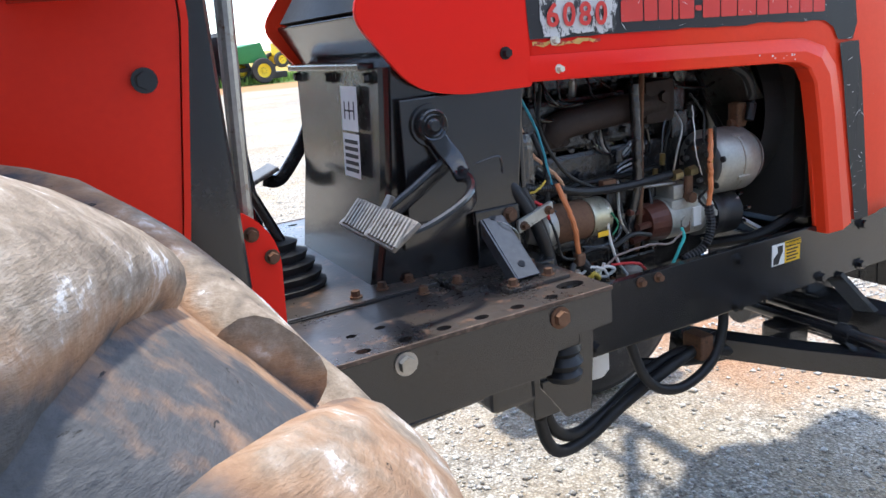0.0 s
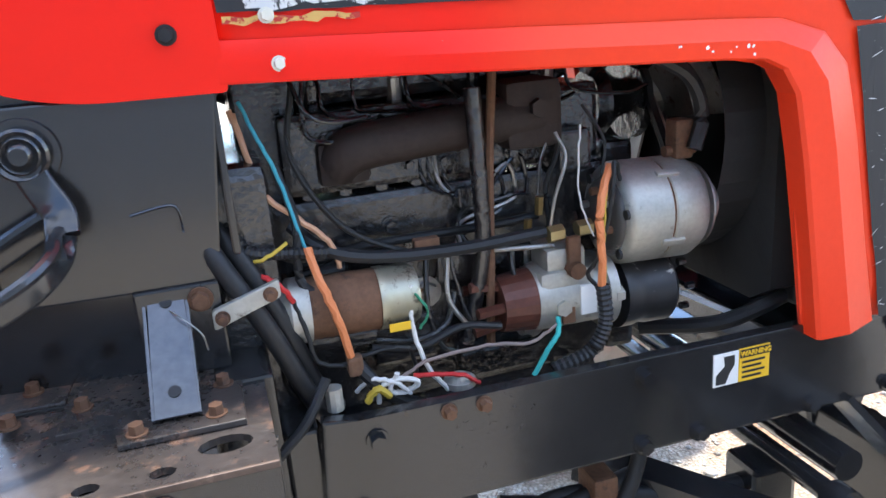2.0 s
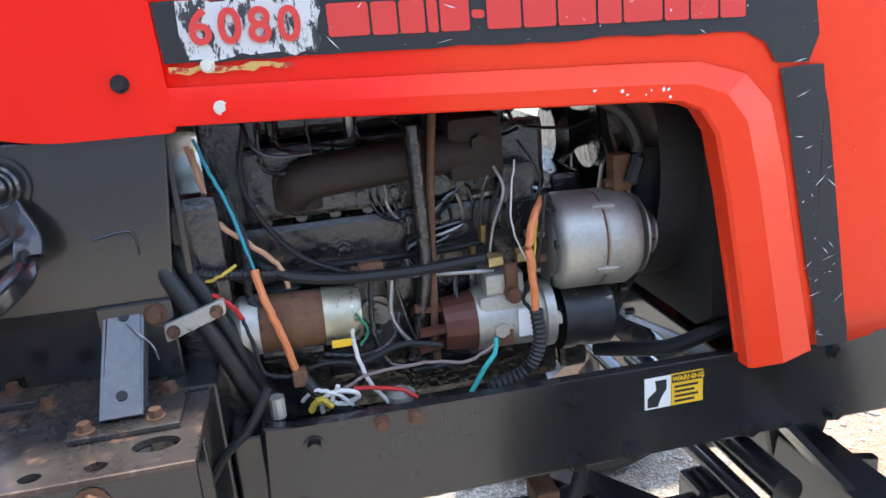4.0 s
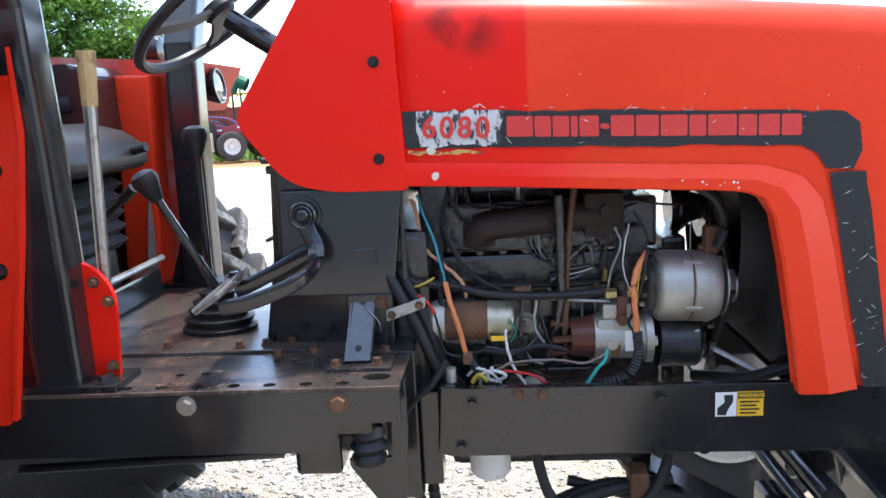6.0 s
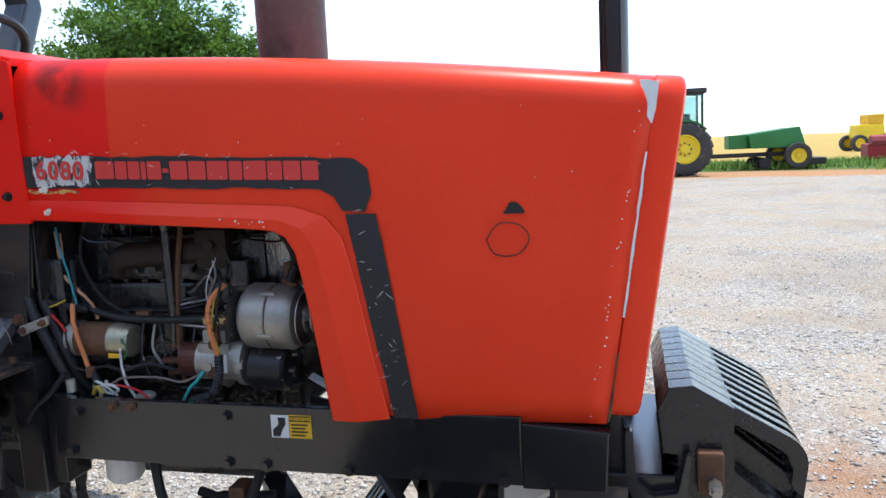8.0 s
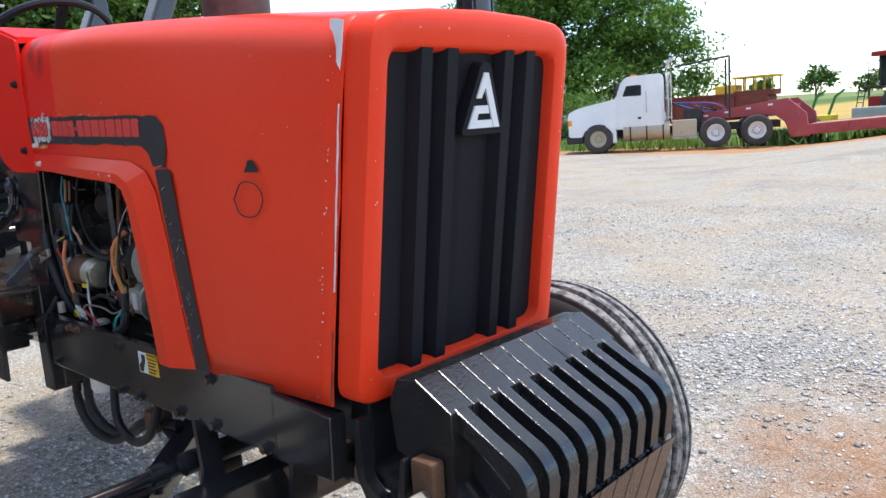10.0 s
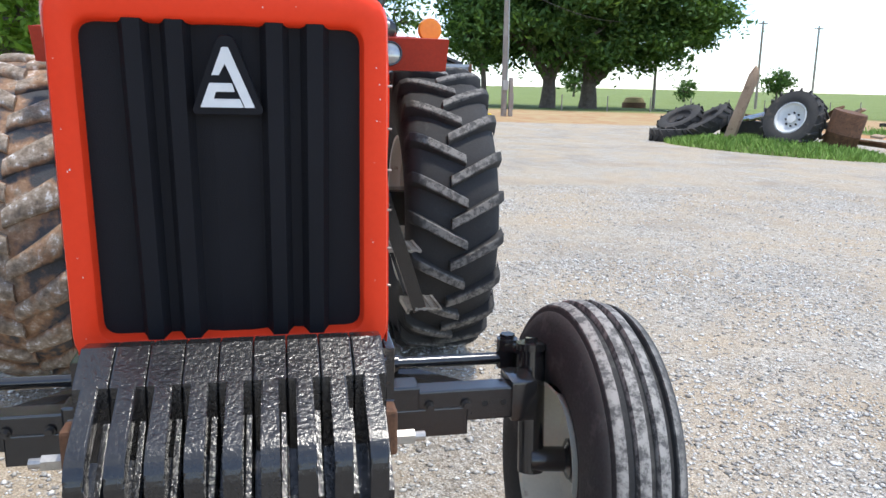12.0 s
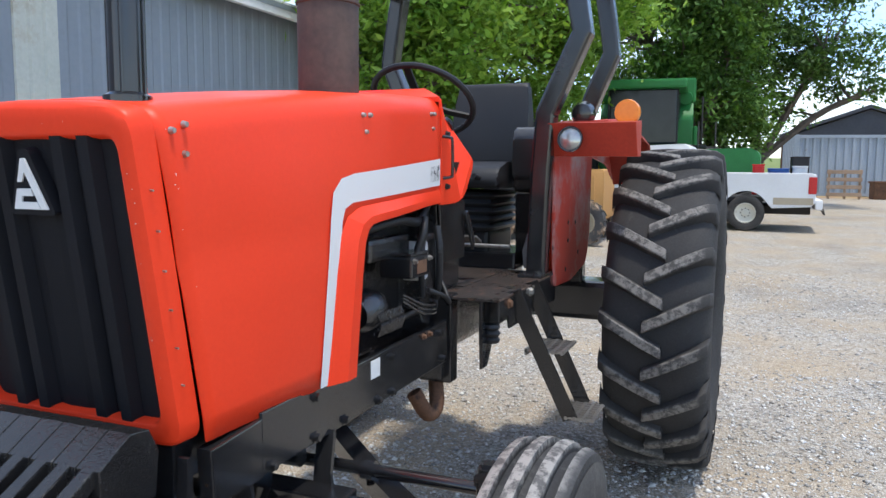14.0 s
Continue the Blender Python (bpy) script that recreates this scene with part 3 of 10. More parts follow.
for s in (-1, 1):
    ol = round_poly([(1.130, 1.488), (1.303, 1.753), (1.456, 1.706), (1.470, 1.338), (1.312, 1.340), (1.228, 1.362)], [0.035, 0.012, 0.004, 0.006, 0.05, 0.05])
    part("cowl_side", tuck(plate_xz(ol, s * 0.250, s * 0.260, 0.003)), HOOD_RED, T, "red cowl side sheet")
    bolt(T, (1.417, s * 0.260, 1.588), (0, s, 0), 0.0082, BLACK_MATT)
    bolt(T, (1.416, s * 0.260, 1.402), (0, s, 0), 0.0082, BLACK_MATT)
bm = bmesh.new()
top = [(1.292, 1.772), (1.449, 1.728)]
prism(bm, [(1.297, 1.744), (1.456, 1.698), (1.456, 1.716), (1.303, 1.762)], Matrix.Translation((0, 0.254, 0)) @ SIDE, 0.508, 0.004)
part("cowl_top", tuck(bm), HOOD_RED, T)
part("instrument_panel", tuck(plate_xz([(1.158, 1.495), (1.306, 1.745), (1.320, 1.737), (1.176, 1.49)], -0.246, 0.205)), BLACK_MATT, T, "black instrument panel")
part("panel_underside", plate_xz(round_poly([(1.158, 1.490), (1.318, 1.490), (1.318, 1.365), (1.223, 1.380)], 0.01), -0.246, 0.236), BLACK, T)
for i, (yy, t) in enumerate(((-0.17, 0.35), (-0.06, 0.4), (0.06, 0.4), (0.17, 0.35))):
    c = Vector((lerp(1.158, 1.306, t + 0.15) - 0.004, yy, lerp(1.495, 1.745, t + 0.15)))
    part("gauge", rod(bmesh.new(), c, c + Vector((-0.02, 0, 0.011)), 0.036, n=20), BLACK, T)
bm = rod(bmesh.new(), (1.148, -0.2, 1.56), (1.13, -0.2, 1.568), 0.014)
rod(bm, (1.13, -0.2, 1.568), (1.118, -0.2, 1.545), 0.006)
part("key", bm, WIRE["green"], T, "green key tag in the ignition")
# console box under the cowl, narrowing towards the floor
bm = bmesh.new()
lo = [(1.136, -0.205, 1.012), (1.385, -0.236, 1.012), (1.385, 0.236, 1.012), (1.136, 0.205, 1.012)]
mid = [(1.172, -0.222, 1.20), (1.430, -0.243, 1.13), (1.430, 0.243, 1.13), (1.172, 0.222, 1.20)]
hi = [(1.186, -0.236, 1.40), (1.458, -0.246, 1.40), (1.458, 0.246, 1.40), (1.186, 0.236, 1.40)]
lv = [[bm.verts.new(p) for p in q] for q in (lo, mid, hi)]
for a, b in zip(lv, lv[1:]):
    for j in range(4):
        bm.faces.new((a[j], a[(j + 1) % 4], b[(j + 1) % 4], b[j]))
bm.faces.new(lv[-1])
bmesh.ops.bevel(bm, geom=[e for e in bm.edges if abs((e.verts[0].co - e.verts[1].co).z) > 0.05], offset=0.016, segments=3, affect="EDGES")
console = part("console", bm, CONSOLE_BLACK, T, "glossy black console below the dash", smooth=True)
part("console_panel", plate_xz([(1.200, 1.128), (1.428, 1.124), (1.456, 1.345), (1.205, 1.345)], -0.2435, -0.2515, 0.003), CONSOLE_BLACK, T, "black steel side panel of the console")
part("console_panel", plate_xz([(1.200, 1.128), (1.428, 1.124), (1.456, 1.345), (1.205, 1.345)], 0.2435, 0.2515, 0.003), CONSOLE_BLACK, T)
part("panel_crease", tube([(1.345, -0.2525, 1.216), (1.385, -0.2525, 1.222), (1.396, -0.2525, 1.214), (1.397, -0.2525, 1.190)], 0.0018, 6, 4), CONSOLE_BLACK, T)
part("console_plate", slab((1.160, -0.200, 1.398), (1.190, 0.200, 1.410), 0.003), CONSOLE_BLACK, T)
stick_m = Matrix.Translation((1.1695, -0.150, 1.285)) @ Matrix.Rotation(radians(4.0), 4, "Y")
for z0, z1 in ((0.005, 0.085), (-0.080, 0.0)):
    part("sticker", slab((-0.0045, 0.0, z0), (-0.0035, 0.078, z1), 0.0003, stick_m), PAPER_WHITE, T, "scuffed white sticker with shift pattern")
for k in range(5):
    part("print_line", slab((-0.0056, 0.006, -0.070 + k * 0.013), (-0.0046, 0.068, -0.063 + k * 0.013), 0.0002, stick_m), INK, T)
for y0, y1, z0, z1 in ((0.014, 0.062, 0.040, 0.043), (0.014, 0.017, 0.026, 0.058), (0.036, 0.039, 0.026, 0.058), (0.059, 0.062, 0.026, 0.058)):
    part("print_line", slab((-0.0056, y0, z0), (-0.0046, y1, z1), 0.0002, stick_m), INK, T)
for yy in (-0.19, 0.0, 0.19):
    bolt(T, (1.182, yy, 1.385), (-1, 0, 0), 0.009, BLACK)
# brake pedal pivot and two arms
PIV = Vector((1.256, -0.236, 1.297))
part("pivot_boss", rod(bmesh.new(), PIV, PIV + Vector((0, -0.022, 0)), 0.040, 0.036, n=28), CONSOLE_BLACK, T, "black pivot boss welded to the console", smooth=True)
bm = lathe(bmesh.new(), [(0, 0.0), (0.026, 0.0), (0.028, 0.003), (0.028, 0.012), (0.025, 0.015), (0.021, 0.0125), (0.018, 0.0155), (0.0145, 0.013), (0.012, 0.017), (0.009, 0.020), (0, 0.020)], axis_to(PIV + Vector((0, -0.022, 0)), PIV + Vector((0, -0.1, 0))), 28)
part("pedal_pivot", bm, BLACK, T, "ringed black pedal pivot", smooth=True)
for k, (lk, pts) in enumerate((
        ([(1.256, -0.264, 1.290), (1.268, -0.270, 1.262), (1.282, -0.282, 1.236), (1.284, -0.300, 1.216)],
         [(1.282, -0.300, 1.212), (1.280, -0.335, 1.200), (1.262, -0.368, 1.186), (1.225, -0.385, 1.170), (1.165, -0.396, 1.152), (1.118, -0.400, 1.146)]),
        ([(1.252, -0.250, 1.288), (1.262, -0.254, 1.262), (1.272, -0.262, 1.236), (1.268, -0.268, 1.220)],
         [(1.274, -0.266, 1.228), (1.240, -0.274, 1.212), (1.190, -0.282, 1.186), (1.135, -0.286, 1.160), (1.112, -0.288, 1.154)]))):
    part("pedal_link", sweep(bmesh.new(), smooth_path(lk, 5), round_poly(rect(0.034 - 0.004 * k, 0.010), 0.004, 3), up=(0, 1, 0)), BLACK, T, smooth=True)
    arm = sweep(bmesh.new(), smooth_path(pts, 5), round_poly(rect(0.030, 0.013), 0.005, 3), up=(0, 1, 0.25))
    sweep(arm, [p + Vector((0, -0.003, 0.010)) for p in smooth_path(pts, 5)], disc(0.0065, 8), up=(0, 1, 0.25))
    part("pedal_arm", arm, BLACK, T, "glossy black ribbed pedal arm", smooth=True)
    pad = Matrix.Translation((1.103, -0.392 + 0.108 * k, 1.168)) @ Matrix.Rotation(radians(-34), 4, "Y") @ Matrix.Rotation(radians(4), 4, "X")
    pp = part("pedal_pad", slab((-0.030, -0.050, -0.008), (0.030, 0.050, 0.002), 0.004, pad), PEDAL_METAL, T, "worn ribbed metal pedal pad")
    for j in range(9):
        rm = pad @ Matrix.Translation((0, -0.043 + j * 0.0107, 0.002)) @ Matrix.Rotation(radians(24), 4, "Z")
        part("tread_rib", slab((-0.028, -0.0028, -0.002), (0.028, 0.0028, 0.004), 0.0012, rm), PEDAL_METAL, pp)
part("pedal_latch", slab((-0.004, -0.010, -0.012), (0.004, 0.010, 0.030), 0.002, Matrix.Translation((1.125, -0.318, 1.178)) @ Matrix.Rotation(radians(35), 4, "Y")), PEDAL_METAL, T)
# clutch pedal on the far side
part("clutch_arm", sweep(bmesh.new(), smooth_path([(1.225, 0.262, 1.30), (1.190, 0.268, 1.235), (1.140, 0.262, 1.176), (1.112, 0.250, 1.162), (1.085, 0.238, 1.170)], 5), round_poly(rect(0.030, 0.014), 0.004, 2), up=(0, 1, 0)), BLACK, T, smooth=True)
part("clutch_pad", slab((-0.036, -0.040, -0.006), (0.036, 0.040, 0.004), 0.004, Matrix.Translation((1.072, 0.225, 1.186)) @ Matrix.Rotation(radians(-22), 4, "Y")), PEDAL_METAL, T, "ribbed metal clutch pad")
# slanting bracket with bolt holes
br_m = Matrix.Translation((1.341, -0.366, 1.022)) @ Matrix.Rotation(radians(38.5), 4, "X")
bm = prism(bmesh.new(), [(0, 0), (0.046, 0), (0.043, 0.165), (0.003, 0.165)], br_m, 0.004, 0.001)
for x0, x1 in ((-0.003, 0.001), (0.0435, 0.0475)):
    box(bm, (x0, 0.0, -0.022), (x1, 0.165, 0.003), br_m, 0.001)
# Grey base paints the sky's sheen on black paint; brown spots are wear.
part("bracket", bm, mottled("black_sky_sheen", (0.055, 0.058, 0.062), (0.12, 0.122, 0.126), (0.10, 0.24), 0.2, 6, 90, 0.1, 0.001, (0.10, 0.055, 0.035), (0.62, 0.72), 18.0, spec=0.7), T, "slanting black bracket, greyed for sky sheen, with scuffed edges")
# Flat black discs on the plate stand for the shade inside two holes.
for v_ in (0.028, 0.140):
    part("bolt_hole", rod(bmesh.new(), br_m @ Vector((0.023, v_, 0.0042)), br_m @ Vector((0.023, v_, 0.0056)), 0.0068, n=16), INK, T)
part("bracket_back", slab((1.330, -0.258, 1.02), (1.425, -0.249, 1.128), 0.003), BLACK, T)
part("tie_wire", tube([(1.364, -0.262, 1.106), (1.380, -0.285, 1.100), (1.398, -0.290, 1.080), (1.402, -0.288, 1.058)], 0.0010, 5, 5), STEEL, T)
bolt(T, (1.402, -0.258, 1.110), (0, -1, 0), 0.011, RUST)
# ---- platform


def plate_with_holes(outline, holes, z0, z1, material, name, label):
    """A flat plate with round holes cut through it."""
    bm = bmesh.new()
    loops = [outline] + [[(cx + rx * math.cos(-2 * math.pi * i / 14), cy + ry * math.sin(-2 * math.pi * i / 14)) for i in range(14)] for cx, cy, rx, ry in holes]
    edges = []
    for lp in loops:
        vs = [bm.verts.new((u, v, z0)) for u, v in lp]
        edges += [bm.edges.new((vs[i], vs[(i + 1) % len(vs)])) for i in range(len(vs))]
    bmesh.ops.triangle_fill(bm, edges=edges, use_beauty=True, use_dissolve=False)
    geo = bmesh.ops.extrude_face_region(bm, geom=bm.faces[:])
    for v in geo["geom"]:
        if isinstance(v, bmesh.types.BMVert):
            v.co.z = z1
    return part(name, bm, material, T, label)


holes = [(1.409, -0.424, 0.027, 0.017)] + [(1.350 - 0.0677 * k, -0.452, 0.0125, 0.0095) for k in range(7)] + [(1.02, -0.385, 0.009, 0.007), (1.07, -0.382, 0.009, 0.007)]
plate_with_holes([(0.66, -0.474), (1.457, -0.476), (1.457, -0.20), (0.66, -0.20)], holes, 1.004, 1.012, PLATFORM, "platform", "worn black steel platform with drain holes")
plate_with_holes([(0.66, 0.474), (1.457, 0.476), (1.457, 0.20), (0.66, 0.20)], [(xx, 0.428, 0.013, 0.0095) for xx in (1.327, 1.255, 1.184, 1.110)], 1.004, 1.012, PLATFORM, "platform", "rust-worn black steel platform")
part("floor_plate", slab((0.60, -0.262, 1.0125), (1.24, 0.262, 1.018), 0.002), PLATFORM, T, "rust-bared floor plate")
part("floor_plate", prism(bmesh.new(), [(1.242, -0.345), (1.300, -0.345), (1.306, -0.395), (1.432, -0.395), (1.432, -0.20), (1.242, -0.20)], Matrix.Translation((0, 0, 1.0125)), 0.007, 0.0015), PLATFORM, T, "rust-stained raised steel base plate")
part("floor_seam", slab((0.66, -0.2668, 1.0124), (1.24, -0.2640, 1.0150), 0.0004), INK, T)
for px, py in ((1.09, -0.235), (1.145, -0.225), (1.262, -0.292), (1.324, -0.378), (1.403, -0.371), (1.412, -0.302), (1.19, -0.30), (0.93, -0.225), (1.20, -0.222)):
    bolt(T, (px, py, 1.018), (0, 0, 1), 0.0085, RUST)
for s in (-1, 1):
    sk = plate_xz([(0.66, 0.888), (1.325, 0.888), (1.345, 0.945), (1.457, 0.945), (1.457, 1.008), (0.66, 1.008)], s * 0.468, s * 0.478, 0.003)
    part("platform_skirt", sk, BLACK, T, "black steel platform skirt")
    for px, pz in ((1.346, 0.984), (1.066, 0.986)):
        bolt(T, (px, s * 0.478, pz), (0, s, 0), 0.014, RUST if px > 1.2 else STEEL)
    part("platform_edge", slab((0.66, s * 0.4755, 1.006), (1.457, s * 0.4800, 1.0135), 0.0015), EDGE_RUST, T)
    part("platform_beam", slab((0.66, s * 0.40, 0.915), (1.40, s * 0.46, 1.003), 0.004), BLACK, T)
    # rubber mount and its bracket under the platform's front corner
    bm = lathe(bmesh.new(), [(0.0, 0), (0.030, 0), (0.034, 0.012), (0.026, 0.02), (0.036, 0.034), (0.026, 0.046), (0.034, 0.056), (0.03, 0.068), (0, 0.068)], Matrix.Translation((1.385, s * 0.425, 0.845)), 20)
    part("rubber_mount", bm, VINYL, T, smooth=True)
    part("mount_bracket", plate_xz([(1.345, 0.845), (1.345, 0.83), (1.395, 0.76), (1.45, 0.76), (1.46, 0.90), (1.46, 1.0), (1.43, 1.0), (1.43, 0.845)], s * 0.405, s * 0.417, 0.003), BLACK, T)
    part("engine_mount_plate", slab((1.400, s * 0.18, 0.70), (1.468, s * 0.302, 1.02), 0.004), BLACK, T)
    # Black filler added to darken the gap before the rail; no known part.
    part("gap_filler", slab((1.470, s * 0.20, 0.72), (1.512, s * 0.283, 0.925), 0.004), BLACK, T)

# ---- frame rails
for s in (-1, 1):
    part("frame_rail", plate_xz([(1.505, 0.800), (1.53, 0.792), (2.60, 0.786), (2.60, 0.930), (1.56, 0.937), (1.515, 0.945)], s * 0.285, s * 0.305, 0.004), BLACK, T, "black steel frame rail, scuffed to bare paint")
    part("front_bracket", plate_xz([(2.60, 0.782), (2.765, 0.782), (2.772, 0.905), (2.60, 0.918)], s * 0.27, s * 0.3085, 0.004), BLACK, T)
    for px, pz in ((1.579, 0.906), (1.553, 0.813), (1.953, 0.908), (2.04, 0.802), (1.95, 0.802), (2.231, 0.802), (2.377, 0.802), (2.563, 0.797), (2.377, 0.904)):
        bolt(T, (px, s * 0.305, pz), (0, s, 0), 0.011, BLACK)
    for px in (1.673, 1.720):
        bolt(T, (px, s * 0.305, 0.923), (0, s, 0), 0.008, RUST)
for xx in (1.56, 2.30):
    part("cross_member", slab((xx - 0.03, -0.285, 0.80), (xx + 0.03, 0.285, 0.86), 0.006), BLACK, T)
stk = part("warning_sticker", slab((2.060, -0.3072, 0.866), (2.101, -0.3052, 0.916), 0.0005), PAPER_WHITE, T, "scuffed white pictogram sticker")
part("pictogram", prism(bmesh.new(), [(2.064, 0.869), (2.080, 0.869), (2.086, 0.884), (2.094, 0.896), (2.094, 0.911), (2.076, 0.911), (2.078, 0.896), (2.064, 0.884)], Matrix.Translation((0, -0.3072, 0)) @ SIDE, 0.0006), INK, T)
part("warning_sticker", slab((2.102, -0.3072, 0.866), (2.153, -0.3052, 0.917), 0.0005), YELLOW, T, "yellow warning sticker with black heading")
part("heading_bar", slab((2.103, -0.3080, 0.903), (2.152, -0.3072, 0.9155), 0.0003), INK, T)
text_part("heading", "WARNING", 0.0105, Matrix.Translation((2.1285, -0.3088, 0.9093)) @ Matrix.Rotation(radians(90), 4, "X"), YELLOW, T)
for k in range(4):
    part("print_line", slab((2.107, -0.3078, 0.871 + k * 0.0078), (2.139 + (k % 2) * 0.006, -0.3072, 0.8745 + k * 0.0078), 0.0002), INK, T)
part("warning_sticker", slab((2.03, 0.3052, 0.872), (2.085, 0.3070, 0.925), 0.0005), PAPER_WHITE, T, "blank white sticker")

# ---------------------------------------------------------------- engine bay
before_engine = set(T.children)
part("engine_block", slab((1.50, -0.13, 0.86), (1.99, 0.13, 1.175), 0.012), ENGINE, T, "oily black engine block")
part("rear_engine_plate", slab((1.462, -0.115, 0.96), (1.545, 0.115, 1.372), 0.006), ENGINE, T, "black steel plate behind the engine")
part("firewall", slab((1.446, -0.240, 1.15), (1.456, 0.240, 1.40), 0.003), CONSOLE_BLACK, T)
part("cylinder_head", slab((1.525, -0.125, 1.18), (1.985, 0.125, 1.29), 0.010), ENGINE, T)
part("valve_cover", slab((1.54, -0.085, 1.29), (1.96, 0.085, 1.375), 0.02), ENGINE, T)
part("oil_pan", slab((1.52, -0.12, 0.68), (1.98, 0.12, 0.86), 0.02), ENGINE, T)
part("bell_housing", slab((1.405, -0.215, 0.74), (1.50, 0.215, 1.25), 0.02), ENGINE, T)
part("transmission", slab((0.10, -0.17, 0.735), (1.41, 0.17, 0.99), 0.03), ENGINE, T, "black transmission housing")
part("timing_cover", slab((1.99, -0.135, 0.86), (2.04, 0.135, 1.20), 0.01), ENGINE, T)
bm = bmesh.new()
for k in range(3):
    box(bm, (1.545 + k * 0.15, -0.142, 1.085), (1.665 + k * 0.15, -0.128, 1.155), None, 0.006)
for k in range(9):
    rod(bm, (1.545 + 0.05 * k, -0.12, 1.185), (1.545 + 0.05 * k, -0.146, 1.185), 0.009, n=6)
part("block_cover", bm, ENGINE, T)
bm = bmesh.new()
box(bm, (1.50, -0.135, 1.168), (1.99, -0.126, 1.178))
box(bm, (1.62, -0.150, 1.10), (1.83, -0.135, 1.112), None, 0.003)
part("block_ledge", bm, BLACK, T)
for k in range(4):
    xx = 1.57 + 0.115 * k
    bm = rod(bmesh.new(), (xx, -0.10, 1.285), (xx, -0.105, 1.325), 0.011)
    rod(bm, (xx, -0.105, 1.325), (xx, -0.107, 1.345), 0.007)
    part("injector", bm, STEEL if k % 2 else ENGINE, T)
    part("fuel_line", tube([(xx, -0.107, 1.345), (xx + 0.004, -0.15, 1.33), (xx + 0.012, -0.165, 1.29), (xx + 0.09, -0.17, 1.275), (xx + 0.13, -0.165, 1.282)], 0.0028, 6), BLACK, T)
# exhaust manifold, brown
bm = sweep(bmesh.new(), smooth_path([(1.585, -0.15, 1.222), (1.61, -0.168, 1.243), (1.70, -0.172, 1.252), (1.80, -0.172, 1.258), (1.87, -0.168, 1.258)], 6), [(u * 1.0, v * 1.15) for u, v in disc(0.027, 12)])
box(bm, (1.815, -0.192, 1.215), (1.90, -0.12, 1.310), None, 0.014)
box(bm, (1.56, -0.165, 1.195), (1.63, -0.12, 1.255), None, 0.012)
rod(bm, (1.86, -0.19, 1.272), (1.86, -0.204, 1.272), 0.013, n=6)
part("exhaust_manifold", bm, MANIFOLD, T, "brown heat-stained exhaust manifold", smooth=True)
# looped fuel lines under it
for k in range(4):
    o = 0.011 * k
    part("fuel_line", tube([(1.700 + o, -0.145, 1.225), (1.703 + o, -0.152, 1.186 - o * 0.2), (1.722 + o, -0.155, 1.166 - o * 0.3), (1.755 + o, -0.155, 1.163 - o * 0.3), (1.79 + o * 1.6, -0.155, 1.172 + o), (1.802 + o * 1.6, -0.155, 1.15), (1.795 + o, -0.16, 1.115 + o), (1.745, -0.17, 1.104 + o * 0.8), (1.72 + o, -0.19, 1.085)], 0.0030, 6, 5), STEEL if k == 2 else BLACK, T)
for pts, r in (([(1.556, -0.150, 1.345), (1.548, -0.160, 1.292), (1.556, -0.166, 1.262), (1.60, -0.176, 1.256), (1.645, -0.176, 1.262)], 0.0034),
               ([(1.622, -0.140, 1.345), (1.620, -0.146, 1.300), (1.634, -0.152, 1.288), (1.70, -0.156, 1.284), (1.742, -0.150, 1.286)], 0.0026),
               ([(1.842, -0.178, 1.285), (1.868, -0.182, 1.270), (1.876, -0.186, 1.235), (1.862, -0.190, 1.195), (1.856, -0.192, 1.150)], 0.0026),
               ([(1.700, -0.130, 1.340), (1.735, -0.140, 1.318), (1.765, -0.150, 1.292)], 0.0022),
               ([(1.716, -0.205, 1.090), (1.722, -0.21, 1.05), (1.730, -0.212, 1.012), (1.742, -0.215, 0.985)], 0.0030),
               ([(1.81, -0.198, 1.098), (1.806, -0.21, 1.05), (1.812, -0.214, 1.015), (1.806, -0.215, 0.975)], 0.0040),
               ([(1.60, -0.215, 0.992), (1.66, -0.225, 0.985), (1.70, -0.225, 1.002), (1.716, -0.215, 1.04)], 0.0042)):
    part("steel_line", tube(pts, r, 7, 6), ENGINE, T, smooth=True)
for p in ((1.858, -0.192, 1.148), (1.842, -0.186, 1.116)):
    part("brass_union", rod(bmesh.new(), p, Vector(p) + Vector((-0.002, 0, -0.026)), 0.0065, n=6), mottled("dull_brass_union", (0.20, 0.13, 0.05), (0.34, 0.25, 0.11), (0.35, 0.5), 0.8, 20, 90), T)
for k in range(7):
    p = Vector((1.565 + 0.062 * k, -0.128, 1.158 - 0.004 * (k % 2)))
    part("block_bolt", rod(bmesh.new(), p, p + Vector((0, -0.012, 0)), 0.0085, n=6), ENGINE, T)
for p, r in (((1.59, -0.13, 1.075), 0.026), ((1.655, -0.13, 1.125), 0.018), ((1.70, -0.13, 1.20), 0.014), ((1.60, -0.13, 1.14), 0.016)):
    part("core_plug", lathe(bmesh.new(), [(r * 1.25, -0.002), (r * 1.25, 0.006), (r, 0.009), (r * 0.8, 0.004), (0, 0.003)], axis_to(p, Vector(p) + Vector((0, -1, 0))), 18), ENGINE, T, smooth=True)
part("line_clamp", slab((1.748, -0.166, 1.140), (1.768, -0.150, 1.170), 0.003), ENGINE, T)
